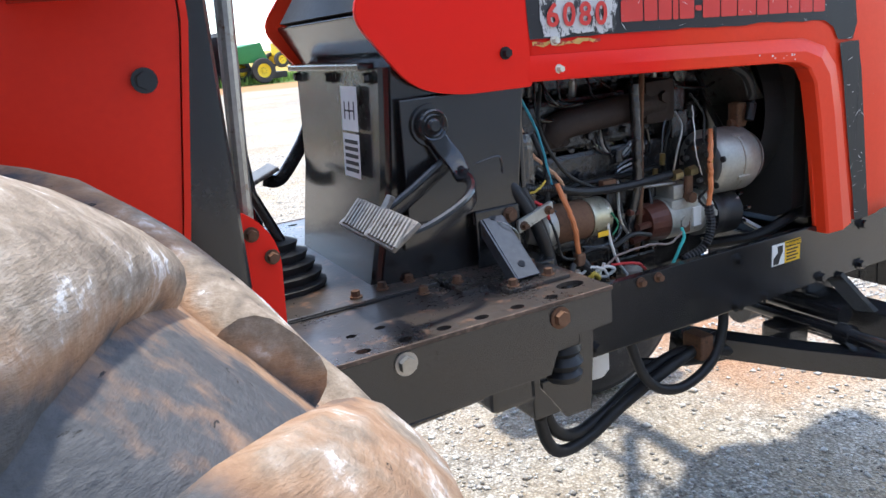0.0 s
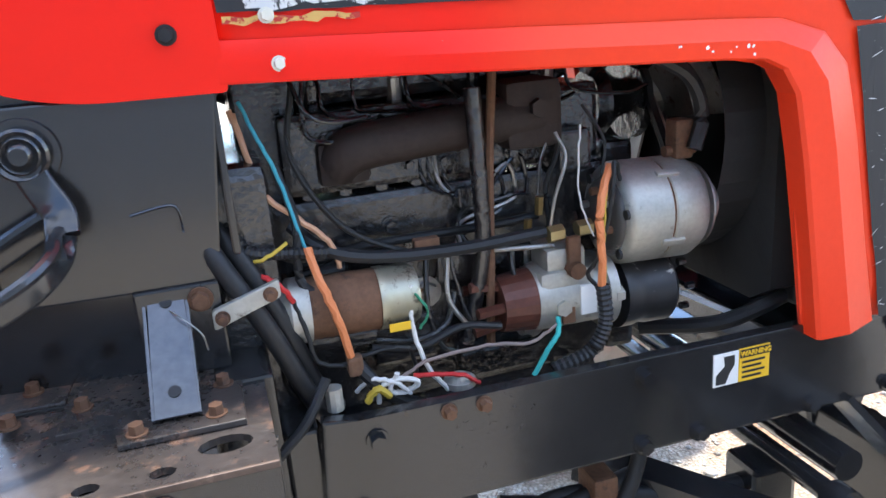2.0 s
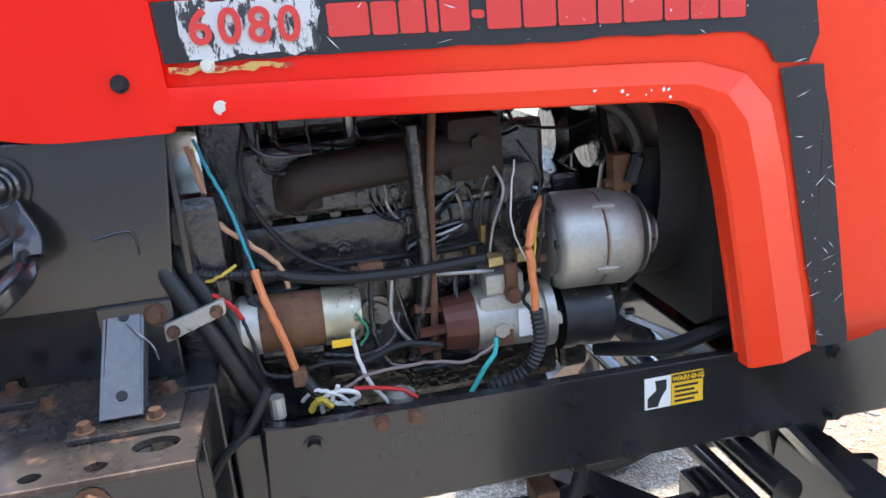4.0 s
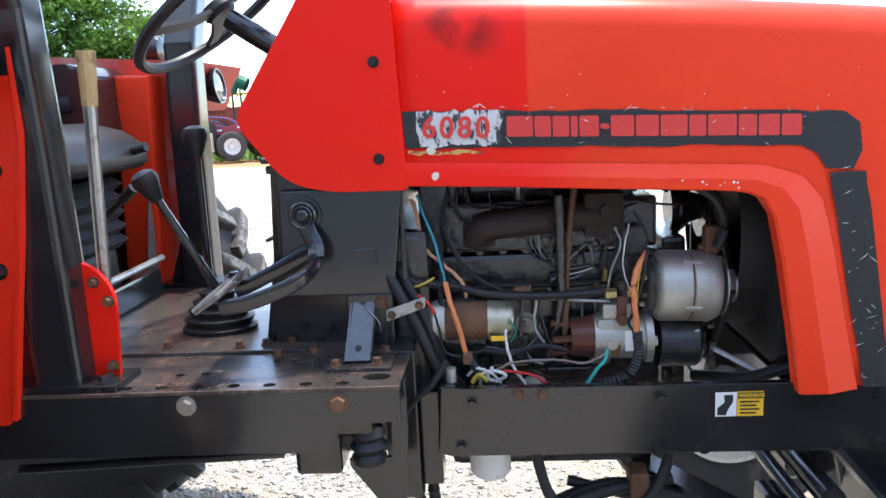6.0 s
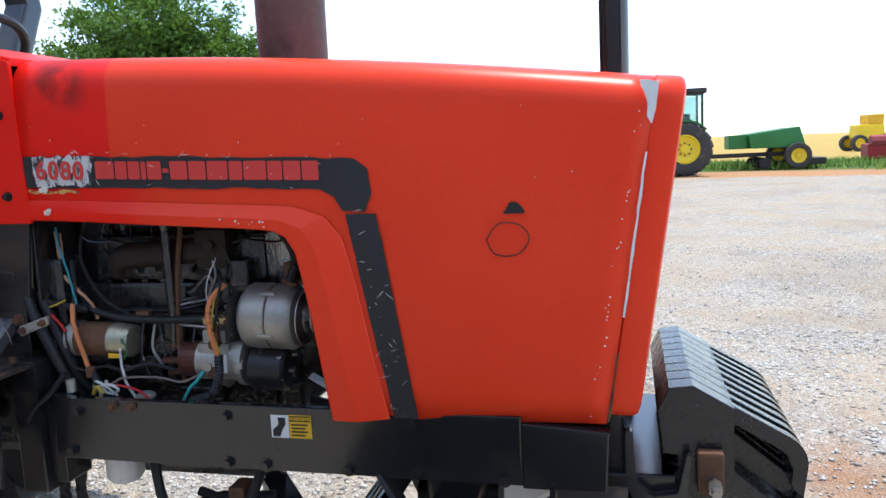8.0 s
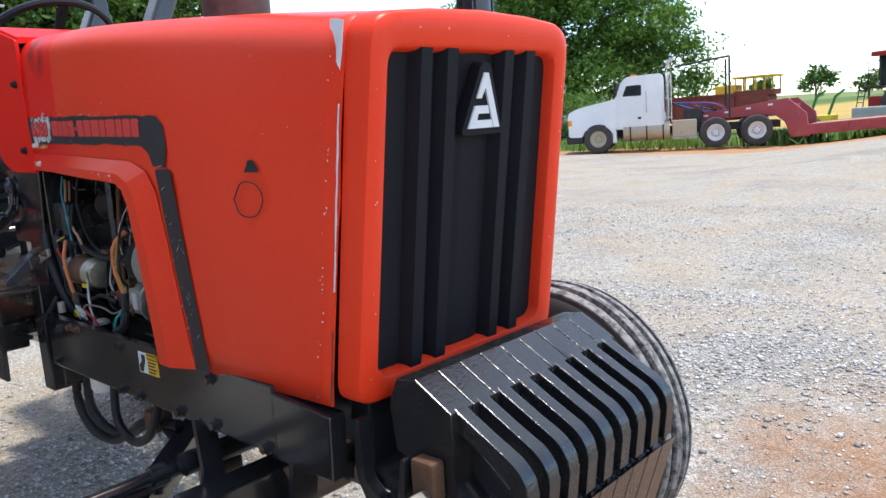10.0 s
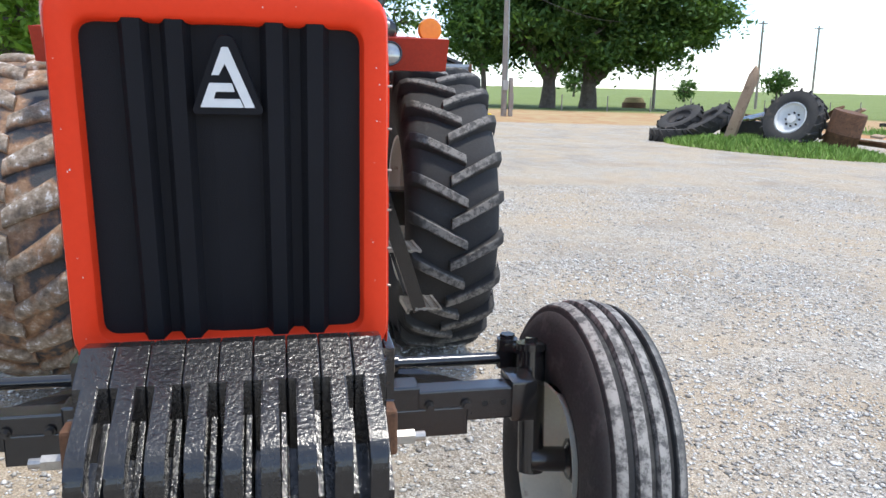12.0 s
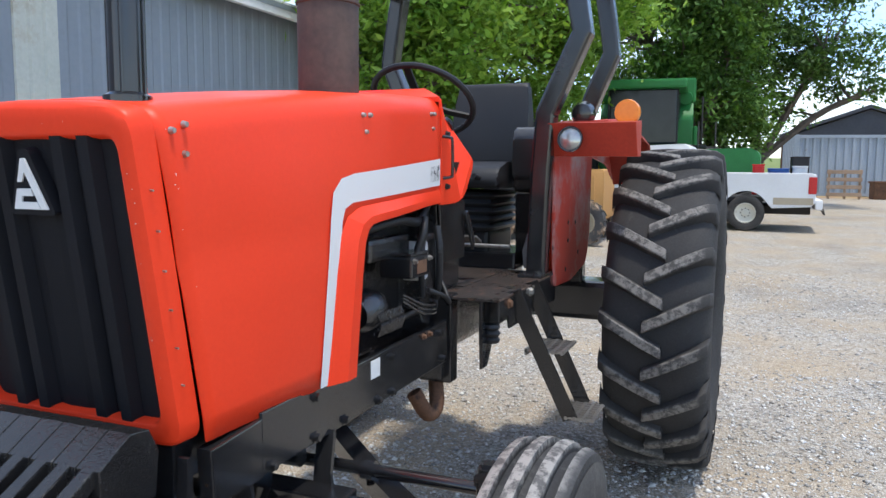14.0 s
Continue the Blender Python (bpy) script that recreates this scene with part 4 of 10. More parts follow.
# starter motor
sx = axis_to((1.505, -0.222, 1.056), (1.66, -0.222, 1.052))
part("starter_motor", lathe(bmesh.new(), [(0, 0), (0.034, 0), (0.041, 0.012), (0.041, 0.10), (0.0395, 0.102), (0, 0.102)], sx, 28), RUST, T, "rust-brown starter motor with a dull metal end cap", smooth=True)
part("starter_cap", lathe(bmesh.new(), [(0, 0.101), (0.0425, 0.101), (0.0425, 0.112), (0.041, 0.114), (0.041, 0.145), (0.036, 0.154), (0.02, 0.157), (0, 0.157)], sx, 28), mottled("brassy_cap", (0.34, 0.31, 0.22), (0.52, 0.49, 0.38), (0.35, 0.5), 0.8, wear=(0.1, 0.08, 0.06), wear_at=(0.55, 0.66), wear_scale=50), T, smooth=True)
part("starter_nose", lathe(bmesh.new(), [(0.0, -0.055), (0.028, -0.05), (0.036, -0.02), (0.043, -0.012), (0.043, 0.012), (0, 0.012)], sx, 24), ALLOY, T, smooth=True)
part("starter_label", slab((1.612, -0.2645, 1.019), (1.640, -0.2625, 1.030), 0.0004), YELLOW, T)
part("solenoid", rod(bmesh.new(), (1.515, -0.215, 1.012), (1.60, -0.215, 1.008), 0.019, n=18), ENGINE, T)
# alternator
ax = axis_to((1.945, -0.205, 1.112), (2.09, -0.205, 1.106))
part("alternator_rear", lathe(bmesh.new(), [(0, 0.0), (0.05, 0.0), (0.058, 0.004), (0.070, 0.014), (0.0745, 0.022), (0.0745, 0.074), (0.0725, 0.076), (0, 0.076)], ax, 36), ALLOY, T, "dull cast-aluminium alternator", smooth=True)
part("alternator_front", lathe(bmesh.new(), [(0, 0.079), (0.0725, 0.079), (0.0745, 0.081), (0.0745, 0.122), (0.066, 0.136), (0.05, 0.142), (0, 0.142)], ax, 36), ALLOY, T, smooth=True)
part("alternator_core", lathe(bmesh.new(), [(0.06, 0.075), (0.0715, 0.0755), (0.0715, 0.0795), (0.06, 0.08)], ax, 36), RUST, T)
for a in (0.6, 2.2, 3.6, 5.0):
    part("alternator_lug", slab((0.069, -0.006, 0.060), (0.078, 0.006, 0.096), 0.003, ax @ Matrix.Rotation(a, 4, "Z")), ALLOY, T)
# Vents are not cut: black discs paint the dark inside them.
for k in range(12):
    a = 2 * math.pi * k / 12 + 0.2
    p = ax @ Vector((0.040 * math.cos(a), 0.040 * math.sin(a), -0.0006))
    part("vent_hole", rod(bmesh.new(), p, p + Vector((-0.0012, 0, 0)), 0.0052 if k % 3 else 0.0078, n=10), INK, T)
bm = lathe(bmesh.new(), [(0, 0.142), (0.020, 0.142), (0.062, 0.146), (0.062, 0.149), (0.034, 0.152), (0.034, 0.158), (0.026, 0.163), (0.034, 0.170), (0.034, 0.174), (0, 0.174)], ax, 30)
part("alternator_pulley", bm, STEEL, T, smooth=True)
bm = slab((2.055, -0.225, 1.178), (2.085, -0.195, 1.235), 0.006)
rod(bm, (2.045, -0.21, 1.19), (2.095, -0.21, 1.19), 0.008)
part("adjuster_bracket", bm, RUST, T)
# injection pump
bm = box(bmesh.new(), (1.832, -0.245, 0.985), (1.915, -0.16, 1.052), None, 0.010)
rod(bm, (1.828, -0.205, 1.005), (1.935, -0.205, 1.003), 0.047, n=26)
box(bm, (1.845, -0.238, 1.045), (1.905, -0.17, 1.082), None, 0.008)
rod(bm, (1.932, -0.205, 1.003), (1.947, -0.205, 1.003), 0.056, n=28)
rod(bm, (1.862, -0.244, 1.000), (1.862, -0.256, 1.000), 0.012, n=6)
rod(bm, (1.940, -0.252, 1.005), (1.953, -0.252, 1.005), 0.011, n=6)
part("injection_pump", bm, ALLOY, T, "cast-alloy fuel injection pump with rusty lever", smooth=True)
bm = box(bmesh.new(), (1.873, -0.250, 1.045), (1.893, -0.238, 1.100), None, 0.005)
rod(bm, (1.883, -0.236, 1.052), (1.883, -0.258, 1.052), 0.012)
part("throttle_lever", bm, RUST, T)
part("pump_plate", slab((1.860, -0.252, 0.975), (1.880, -0.247, 1.0), 0.002), RUST, T)
part("pump_tag", slab((1.888, -0.2535, 0.985), (1.912, -0.2500, 1.028), 0.0006, ), PAPER_WHITE, T)
bm = rod(bmesh.new(), (1.78, -0.205, 1.005), (1.83, -0.205, 1.005), 0.040, 0.046, n=22)
for k in range(5):
    a = 2 * math.pi * k / 5 + 0.5
    p = Vector((1.785, -0.205 + 0.028 * math.cos(a), 1.005 + 0.028 * math.sin(a)))
    rod(bm, p, p + Vector((-0.045, 0.006 * math.cos(a), 0.006 * math.sin(a))), 0.008, n=6)
part("pump_head", bm, mottled("brown_oiled_iron", (0.05, 0.017, 0.012), (0.12, 0.042, 0.028), (0.25, 0.45), 0.1, 12, 90, 0.3, 0.001), T, "red-brown pump head with fuel unions")
part("gear_housing", lathe(bmesh.new(), [(0, 0), (0.053, 0), (0.053, 0.02), (0.049, 0.03), (0.052, 0.042), (0.052, 0.078), (0.046, 0.085), (0, 0.085)], axis_to((1.962, -0.205, 0.990), (2.06, -0.205, 0.986)), 28), scraped("flaking_black_alloy", (0.014, 0.014, 0.015), (0.42, 0.40, 0.36), 0.60, 30, 0.4), T, "flaking black drive housing", smooth=True)
for a in range(6):
    p = Vector((2.062, -0.205 + 0.04 * math.cos(a), 0.988 + 0.04 * math.sin(a)))
    part("flange_bolt", rod(bmesh.new(), p, p + Vector((0.012, 0, 0)), 0.006, n=6), ENGINE, T)
# filler tube, dipstick, throttle rod
fp = [(1.760, -0.215, 1.31), (1.762, -0.217, 1.20), (1.762, -0.215, 1.10), (1.75, -0.205, 1.02), (1.733, -0.20, 0.955)]
part("filler_tube", tube(fp, 0.0115, 12), ENGINE, T, "oily black filler tube", smooth=True)
part("drain_tube", tube([(1.797, -0.2, 1.35), (1.780, -0.21, 1.21), (1.772, -0.215, 1.08), (1.768, -0.21, 0.985), (1.770, -0.2, 0.945)], 0.0062, 8), RUST, T)
part("throttle_rod", tube([(1.695, -0.215, 1.099), (1.76, -0.215, 1.091), (1.862, -0.225, 1.085)], 0.0038, 8), STEEL, T)
part("throttle_cable", tube([(1.535, -0.20, 1.335), (1.522, -0.21, 1.250), (1.570, -0.215, 1.160), (1.640, -0.215, 1.114), (1.70, -0.215, 1.098)], 0.0040, 8), WIRE["black"], T)
part("cable_clamp", slab((1.665, -0.222, 1.093), (1.70, -0.205, 1.122), 0.003), RUST, T)
part("fuel_hose", tube([(1.52, -0.18, 1.10), (1.60, -0.185, 1.115), (1.68, -0.19, 1.118), (1.80, -0.172, 1.112), (1.86, -0.178, 1.118)], 0.0062, 10), WIRE["black"], T)
# two thick hoses and the strap that ties them
for pts in ([(1.398, -0.25, 1.19), (1.42, -0.272, 1.145), (1.461, -0.278, 1.061), (1.50, -0.262, 0.955), (1.52, -0.22, 0.90)], [(1.42, -0.23, 1.185), (1.44, -0.25, 1.15), (1.482, -0.255, 1.053), (1.512, -0.24, 0.955), (1.54, -0.20, 0.90)]):
    part("coolant_hose", tube(pts, 0.0125, 12), VINYL, T, smooth=True)
bm = prism(bmesh.new(), round_poly([(1.402, 1.076), (1.482, 1.104), (1.482, 1.126), (1.402, 1.100)], 0.004, 2), Matrix.Translation((0, -0.286, 0)) @ SIDE, 0.010, 0.002)
part("hose_strap", bm, ALLOY, T, "bare alloy strap over two hoses")
for px, pz in ((1.413, 1.091), (1.470, 1.110)):
    bolt(T, (px, -0.296, pz), (0, -1, 0), 0.0065, RUST)
part("loose_hose", tube([(1.52, -0.30, 0.992), (1.487, -0.318, 0.946), (1.45, -0.326, 0.915), (1.425, -0.33, 0.88)], 0.0065, 8), VINYL, T)
part("hose_end", rod(bmesh.new(), (1.527, -0.295, 0.945), (1.527, -0.295, 0.975), 0.011, n=10), ALLOY, T)


def wire(colour, pts, r=0.0028):
    rnd = random.Random(len(pts) * 7 + int(pts[0][0] * 1000))
    path = smooth_path(pts, 6)
    path = [p + Vector([rnd.uniform(-0.0008, 0.0008) for _ in range(3)]) for p in path]
    return part("wire", sweep(bmesh.new(), path, disc(r, 7)), WIRE[colour], T, colour + " wire", smooth=True)


wire("orange", [(1.523, -0.255, 1.146), (1.532, -0.270, 1.105), (1.546, -0.275, 1.057), (1.558, -0.268, 0.999)], 0.0055)
wire("copper", [(1.458, -0.21, 1.315), (1.474, -0.222, 1.245), (1.483, -0.228, 1.212), (1.520, -0.230, 1.176), (1.553, -0.228, 1.142), (1.564, -0.225, 1.105)], 0.0038)
wire("copper", [(1.463, -0.20, 1.310), (1.472, -0.212, 1.242), (1.462, -0.215, 1.228), (1.440, -0.21, 1.225)], 0.003)
wire("white", [(1.470, -0.215, 1.245), (1.462, -0.22, 1.20), (1.450, -0.22, 1.16)], 0.0035)
wire("cyan", [(1.470, -0.22, 1.325), (1.485, -0.235, 1.28), (1.502, -0.238, 1.232), (1.523, -0.240, 1.137)], 0.0025)
wire("black", [(1.462, -0.22, 1.225), (1.458, -0.225, 1.19), (1.475, -0.23, 1.15), (1.50, -0.235, 1.13), (1.545, -0.235, 1.125)], 0.0055)
wire("white", [(1.646, -0.255, 1.075), (1.643, -0.262, 1.018), (1.656, -0.268, 0.962), (1.681, -0.27, 0.925)], 0.0032)
wire("white", [(1.586, -0.27, 0.928), (1.590, -0.276, 0.952), (1.615, -0.280, 0.960), (1.640, -0.278, 0.948), (1.620, -0.272, 0.936), (1.602, -0.276, 0.945), (1.612, -0.28, 0.968)], 0.0036)
wire("white", [(1.560, -0.26, 0.945), (1.58, -0.275, 0.965), (1.61, -0.28, 0.955), (1.63, -0.27, 0.93)], 0.003)
wire("red", [(1.446, -0.24, 1.119), (1.470, -0.262, 1.118), (1.488, -0.262, 1.100), (1.497, -0.258, 1.082)], 0.0036)
wire("black", [(1.497, -0.258, 1.082), (1.508, -0.268, 1.04), (1.515, -0.27, 1.003), (1.540, -0.268, 0.990), (1.562, -0.262, 0.988)], 0.0030)
wire("red", [(1.634, -0.275, 0.958), (1.67, -0.282, 0.955), (1.70, -0.284, 0.948), (1.722, -0.28, 0.930)], 0.003)
wire("grey", [(1.592, -0.27, 0.944), (1.625, -0.275, 0.962), (1.66, -0.275, 0.976), (1.739, -0.272, 0.978), (1.80, -0.27, 0.968), (1.846, -0.262, 0.983)], 0.0024)
wire("green", [(1.650, -0.262, 1.065), (1.664, -0.265, 1.038), (1.652, -0.262, 1.016)], 0.002)
wire("teal", [(1.851, -0.255, 0.990), (1.843, -0.27, 0.972), (1.826, -0.275, 0.955), (1.803, -0.275, 0.920)], 0.0036)
wire("orange", [(1.930, -0.262, 1.195), (1.906, -0.285, 1.165), (1.898, -0.292, 1.130), (1.902, -0.290, 1.08), (1.906, -0.280, 1.03)], 0.0058)
wire("yellow", [(1.925, -0.262, 1.19), (1.912, -0.283, 1.16), (1.905, -0.290, 1.10), (1.911, -0.280, 1.04)], 0.002)
wire("black", [(1.952, -0.25, 1.17), (1.93, -0.275, 1.20), (1.918, -0.285, 1.14), (1.90, -0.28, 1.075), (1.893, -0.265, 1.05), (1.905, -0.27, 1.03)], 0.0032)
wire("white", [(1.905, -0.262, 1.10), (1.885, -0.265, 1.15), (1.885, -0.26, 1.20), (1.90, -0.24, 1.25)], 0.0013)
wire("black", [(1.875, -0.18, 1.10), (1.872, -0.185, 1.16), (1.895, -0.18, 1.215), (1.89, -0.17, 1.25), (1.85, -0.16, 1.27)], 0.0034)
wire("black", [(1.56, -0.26, 0.99), (1.60, -0.268, 1.0), (1.635, -0.262, 0.99), (1.645, -0.25, 0.95)], 0.003)
wire("yellow", [(1.445, -0.245, 1.135), (1.47, -0.26, 1.142), (1.50, -0.25, 1.155)], 0.0024)
wire("yellow", [(1.57, -0.275, 0.935), (1.585, -0.28, 0.952), (1.60, -0.278, 0.938)], 0.005)
def ribbed(pts, r, label):
    bm, path = bmesh.new(), smooth_path(pts, 14)
    rings = []
    for i, p in enumerate(path):
        d = (path[min(i + 1, len(path) - 1)] - path[max(i - 1, 0)]).normalized()
        s = d.orthogonal().normalized()
        u = d.cross(s)
        rr = r * (1.12 if i % 2 else 0.9)
        rings.append([bm.verts.new(p + s * (rr * math.cos(a)) + u * (rr * math.sin(a))) for a in (2 * math.pi * k / 8 for k in range(8))])
    for a, b in zip(rings, rings[1:]):
        for j in range(8):
            bm.faces.new((a[j], a[(j + 1) % 8], b[(j + 1) % 8], b[j]))
    return part("wire_loom", bm, VINYL, T, label)
ribbed([(1.908, -0.278, 1.035), (1.908, -0.285, 0.985), (1.885, -0.285, 0.945), (1.83, -0.28, 0.925)], 0.010, "ribbed black wire loom")
ribbed([(1.43, -0.235, 1.185), (1.455, -0.25, 1.15), (1.50, -0.245, 1.14), (1.548, -0.235, 1.13)], 0.0075, "ribbed black wire loom")
part("battery_cable_lug", slab((1.552, -0.274, 0.972), (1.572, -0.255, 0.998), 0.004), RUST, T)
part("battery_cable", tube([(1.565, -0.262, 0.985), (1.585, -0.27, 0.955), (1.62, -0.262, 0.92), (1.66, -0.24, 0.89)], 0.0095, 10), VINYL, T)
part("sensor", lathe(bmesh.new(), [(0, 0), (0.022, 0), (0.022, 0.008), (0.012, 0.014), (0, 0.014)], Matrix.Translation((1.70, -0.262, 0.925)), 18), ALLOY, T)
# water pump, pulleys, belt, fan and its shroud
part("water_pump", lathe(bmesh.new(), [(0, 0), (0.05, 0), (0.06, 0.02), (0.035, 0.05), (0.03, 0.07), (0, 0.07)], axis_to((2.03, 0, 1.245), (2.1, 0, 1.245)), 20), ENGINE, T, smooth=True)
part("thermostat_housing", tube([(2.0, -0.04, 1.30), (2.03, -0.05, 1.345), (2.07, -0.05, 1.335), (2.12, -0.04, 1.31)], 0.026, 12), ENGINE, T, smooth=True)
part("fan_pulley", lathe(bmesh.new(), [(0, 0), (0.07, 0.0), (0.06, 0.008), (0.07, 0.016), (0, 0.016)], axis_to((2.10, 0, 1.245), (2.2, 0, 1.245)), 28), ENGINE, T)
part("crank_pulley", lathe(bmesh.new(), [(0, 0), (0.085, 0.0), (0.075, 0.008), (0.085, 0.016), (0, 0.016)], axis_to((2.10, 0, 0.93), (2.2, 0, 0.93)), 28), ENGINE, T)
bl = [(2.108, 0.07 * math.cos(a), 1.245 + 0.07 * math.sin(a)) for a in (math.pi * k / 8 for k in range(9))]
bl += [(2.108, -0.17, 1.10), (2.108, -0.235, 1.105), (2.108, -0.085, 0.92)] + [(2.108, 0.0, 0.845), (2.108, 0.085, 0.93)]
part("fan_belt", sweep(bmesh.new(), bl, rect(0.011, 0.011), close=True, up=(1, 0, 0)), VINYL, T)
hub = Vector((2.125, 0, 1.245))
fanp = part("fan", rod(bmesh.new(), hub, hub + Vector((0.03, 0, 0)), 0.045, n=18), STEEL, T, "steel engine fan")
for k in range(6):
    mm = Matrix.Translation(hub + Vector((0.02, 0, 0))) @ Matrix.Rotation(radians(60 * k + 22), 4, "X") @ Matrix.Rotation(radians(24), 4, "Z")
    part("fan_blade", slab((-0.002, -0.045, 0.03), (0.002, 0.05, 0.20), 0.001, mm), STEEL, fanp)
part("radiator", slab((2.25, -0.245, 0.93), (2.34, 0.245, 1.50), 0.008), BLACK_MATT, T)
bm = bmesh.new()
outer, inner = [], []
N = 40
for k in range(N):
    a = 2 * math.pi * k / N
    inner.append((0.222 * math.cos(a), 1.20 + 0.222 * math.sin(a)))
    m_ = max(abs(math.cos(a)) / 0.240, abs(math.sin(a)) / 0.268)
    outer.append((math.cos(a) / m_, 1.205 + math.sin(a) / m_))
rg = [[bm.verts.new((xx, y, z)) for y, z in pts] for xx, pts in ((2.13, inner), (2.20, inner), (2.205, outer), (2.25, outer))]
for a, b in zip(rg, rg[1:]):
    for j in range(N):
        bm.faces.new((a[j], a[(j + 1) % N], b[(j + 1) % N], b[j]))
part("fan_shroud", bm, BLACK_MATT, T, "black fan shroud")
part("tray_bar", slab((-0.07, -0.012, -0.004), (0.07, 0.012, 0.004), 0.001, Matrix.Translation((2.155, -0.16, 0.925)) @ Matrix.Rotation(radians(30), 4, "Y")), PAPER_WHITE, T)
part("lower_hose", tube([(2.06, -0.12, 0.88), (2.15, -0.2, 0.90), (2.22, -0.235, 0.935), (2.28, -0.235, 0.955)], 0.013, 10), VINYL, T)
for ob_ in set(T.children) - before_engine:
    if ob_.name.split(".")[0] not in ("radiator", "fan_shroud", "tray_bar", "engine_block", "cylinder_head", "valve_cover", "oil_pan", "bell_housing", "transmission", "firewall"):
        ob_.location = (0.010, 0.024, -0.004)
# left side of the engine bay
part("oil_filter", lathe(bmesh.new(), [(0, 0), (0.040, 0.0), (0.046, 0.008), (0.046, 0.125), (0.040, 0.137), (0, 0.137)], Matrix.Translation((1.545, 0.195, 1.082)), 26), mottled("white_filter_paint", (0.6, 0.6, 0.58), (0.72, 0.72, 0.7), (0.35, 0.5)), T, "white spin-on filter", smooth=True)
part("filter_head", slab((1.485, 0.13, 1.219), (1.605, 0.25, 1.245), 0.01), ENGINE, T)
part("valve_box", slab((1.625, 0.175, 1.115), (1.775, 0.290, 1.185), 0.008), BLACK, T, "glossy black hydraulic valve box")
part("valve_box_lid", slab((1.632, 0.182, 1.185), (1.768, 0.284, 1.196), 0.004), ENGINE, T)
part("valve_box_plate", slab((1.660, 0.2895, 1.128), (1.735, 0.2915, 1.170), 0.0006), RUST, T)
for px in (1.64, 1.76):
    bolt(T, (px, 0.29, 1.172), (0, 1, 0), 0.007, STEEL)
part("engine_hose", tube([(1.56, 0.285, 1.27), (1.575, 0.30, 1.21), (1.572, 0.30, 1.14), (1.555, 0.29, 1.07), (1.53, 0.27, 1.02)], 0.013, 10), VINYL, T, smooth=True)
part("engine_hose", tube([(1.60, 0.255, 1.30), (1.63, 0.265, 1.25), (1.645, 0.25, 1.19)], 0.014, 10), VINYL, T, smooth=True)
for k in range(3):
    part("steel_line", tube([(1.50 + 0.02 * k, 0.25, 1.01), (1.60, 0.30, 0.985 + 0.012 * k), (1.72, 0.305, 1.0 + 0.014 * k), (1.80, 0.27, 1.05 + 0.01 * k)], 0.004, 7, 5), ENGINE, T, smooth=True)
part("intake_manifold", slab((1.62, 0.13, 1.175), (1.92, 0.215, 1.25), 0.018), ENGINE, T, "oily black intake manifold")
part("power_steering_pump", lathe(bmesh.new(), [(0, 0), (0.05, 0), (0.062, 0.03), (0.062, 0.10), (0.045, 0.13), (0, 0.13)], axis_to((1.86, 0.20, 1.04), (2.0, 0.20, 1.03)), 24), ENGINE, T, smooth=True)
for k in range(14):
    bm = bmesh.new()
    sweep(bm, smooth_path([(1.80 + 0.012 * k, 0.262, 0.965), (1.795 + 0.012 * k, 0.272, 1.0), (1.80 + 0.012 * k, 0.262, 1.035)], 3), disc(0.004, 5))
    part("coiled_line", bm, ENGINE, T)
for pts, r in (([(1.46, 0.20, 1.30), (1.56, 0.235, 1.24), (1.60, 0.245, 1.15), (1.58, 0.24, 1.03)], 0.011), ([(1.50, 0.22, 1.34), (1.62, 0.24, 1.29), (1.75, 0.235, 1.30), (1.95, 0.2, 1.28)], 0.016), ([(1.47, 0.24, 1.02), (1.57, 0.28, 0.985), (1.70, 0.275, 1.0), (1.82, 0.24, 0.98)], 0.009), ([(1.43, 0.25, 1.06), (1.48, 0.30, 1.0), (1.55, 0.31, 1.03), (1.62, 0.28, 1.06)], 0.008)):
    part("engine_hose", tube(pts, r, 10), VINYL, T, smooth=True)

# ---------------------------------------------------------------- stacks
part("muffler", lathe(bmesh.new(), [(0.0, 1.66), (0.088, 1.66), (0.090, 2.42), (0.060, 2.46), (0.045, 2.46), (0.045, 2.75), (0.040, 2.75), (0.040, 2.5), (0, 2.5)], Matrix.Translation((1.985, 0.118, 0)), 32), EXHAUST, T, "heat-browned upright exhaust muffler", smooth=True)
part("muffler_band", lathe(bmesh.new(), [(0.0895, 1.93), (0.0925, 1.932), (0.0925, 1.938), (0.0895, 1.94)], Matrix.Translation((1.985, 0.118, 0)), 32), EXHAUST, T)
bm = lathe(bmesh.new(), [(0, 1.58), (0.046, 1.58), (0.046, 1.605), (0.034, 1.612), (0.034, 2.35), (0, 2.35)], Matrix.Translation((2.787, 0.140, 0)), 24)
ipipe = part("intake_pipe", bm, BLACK, T, "black air intake pipe with ribs", smooth=True)
for k in range(4):
    a = math.pi / 2 * k + 0.5
    p = Vector((2.787 + 0.034 * math.cos(a), 0.140 + 0.034 * math.sin(a), 1.61))
    part("pipe_rib", rod(bmesh.new(), p, p + Vector((0, 0, 0.74)), 0.004, n=6), BLACK, ipipe)

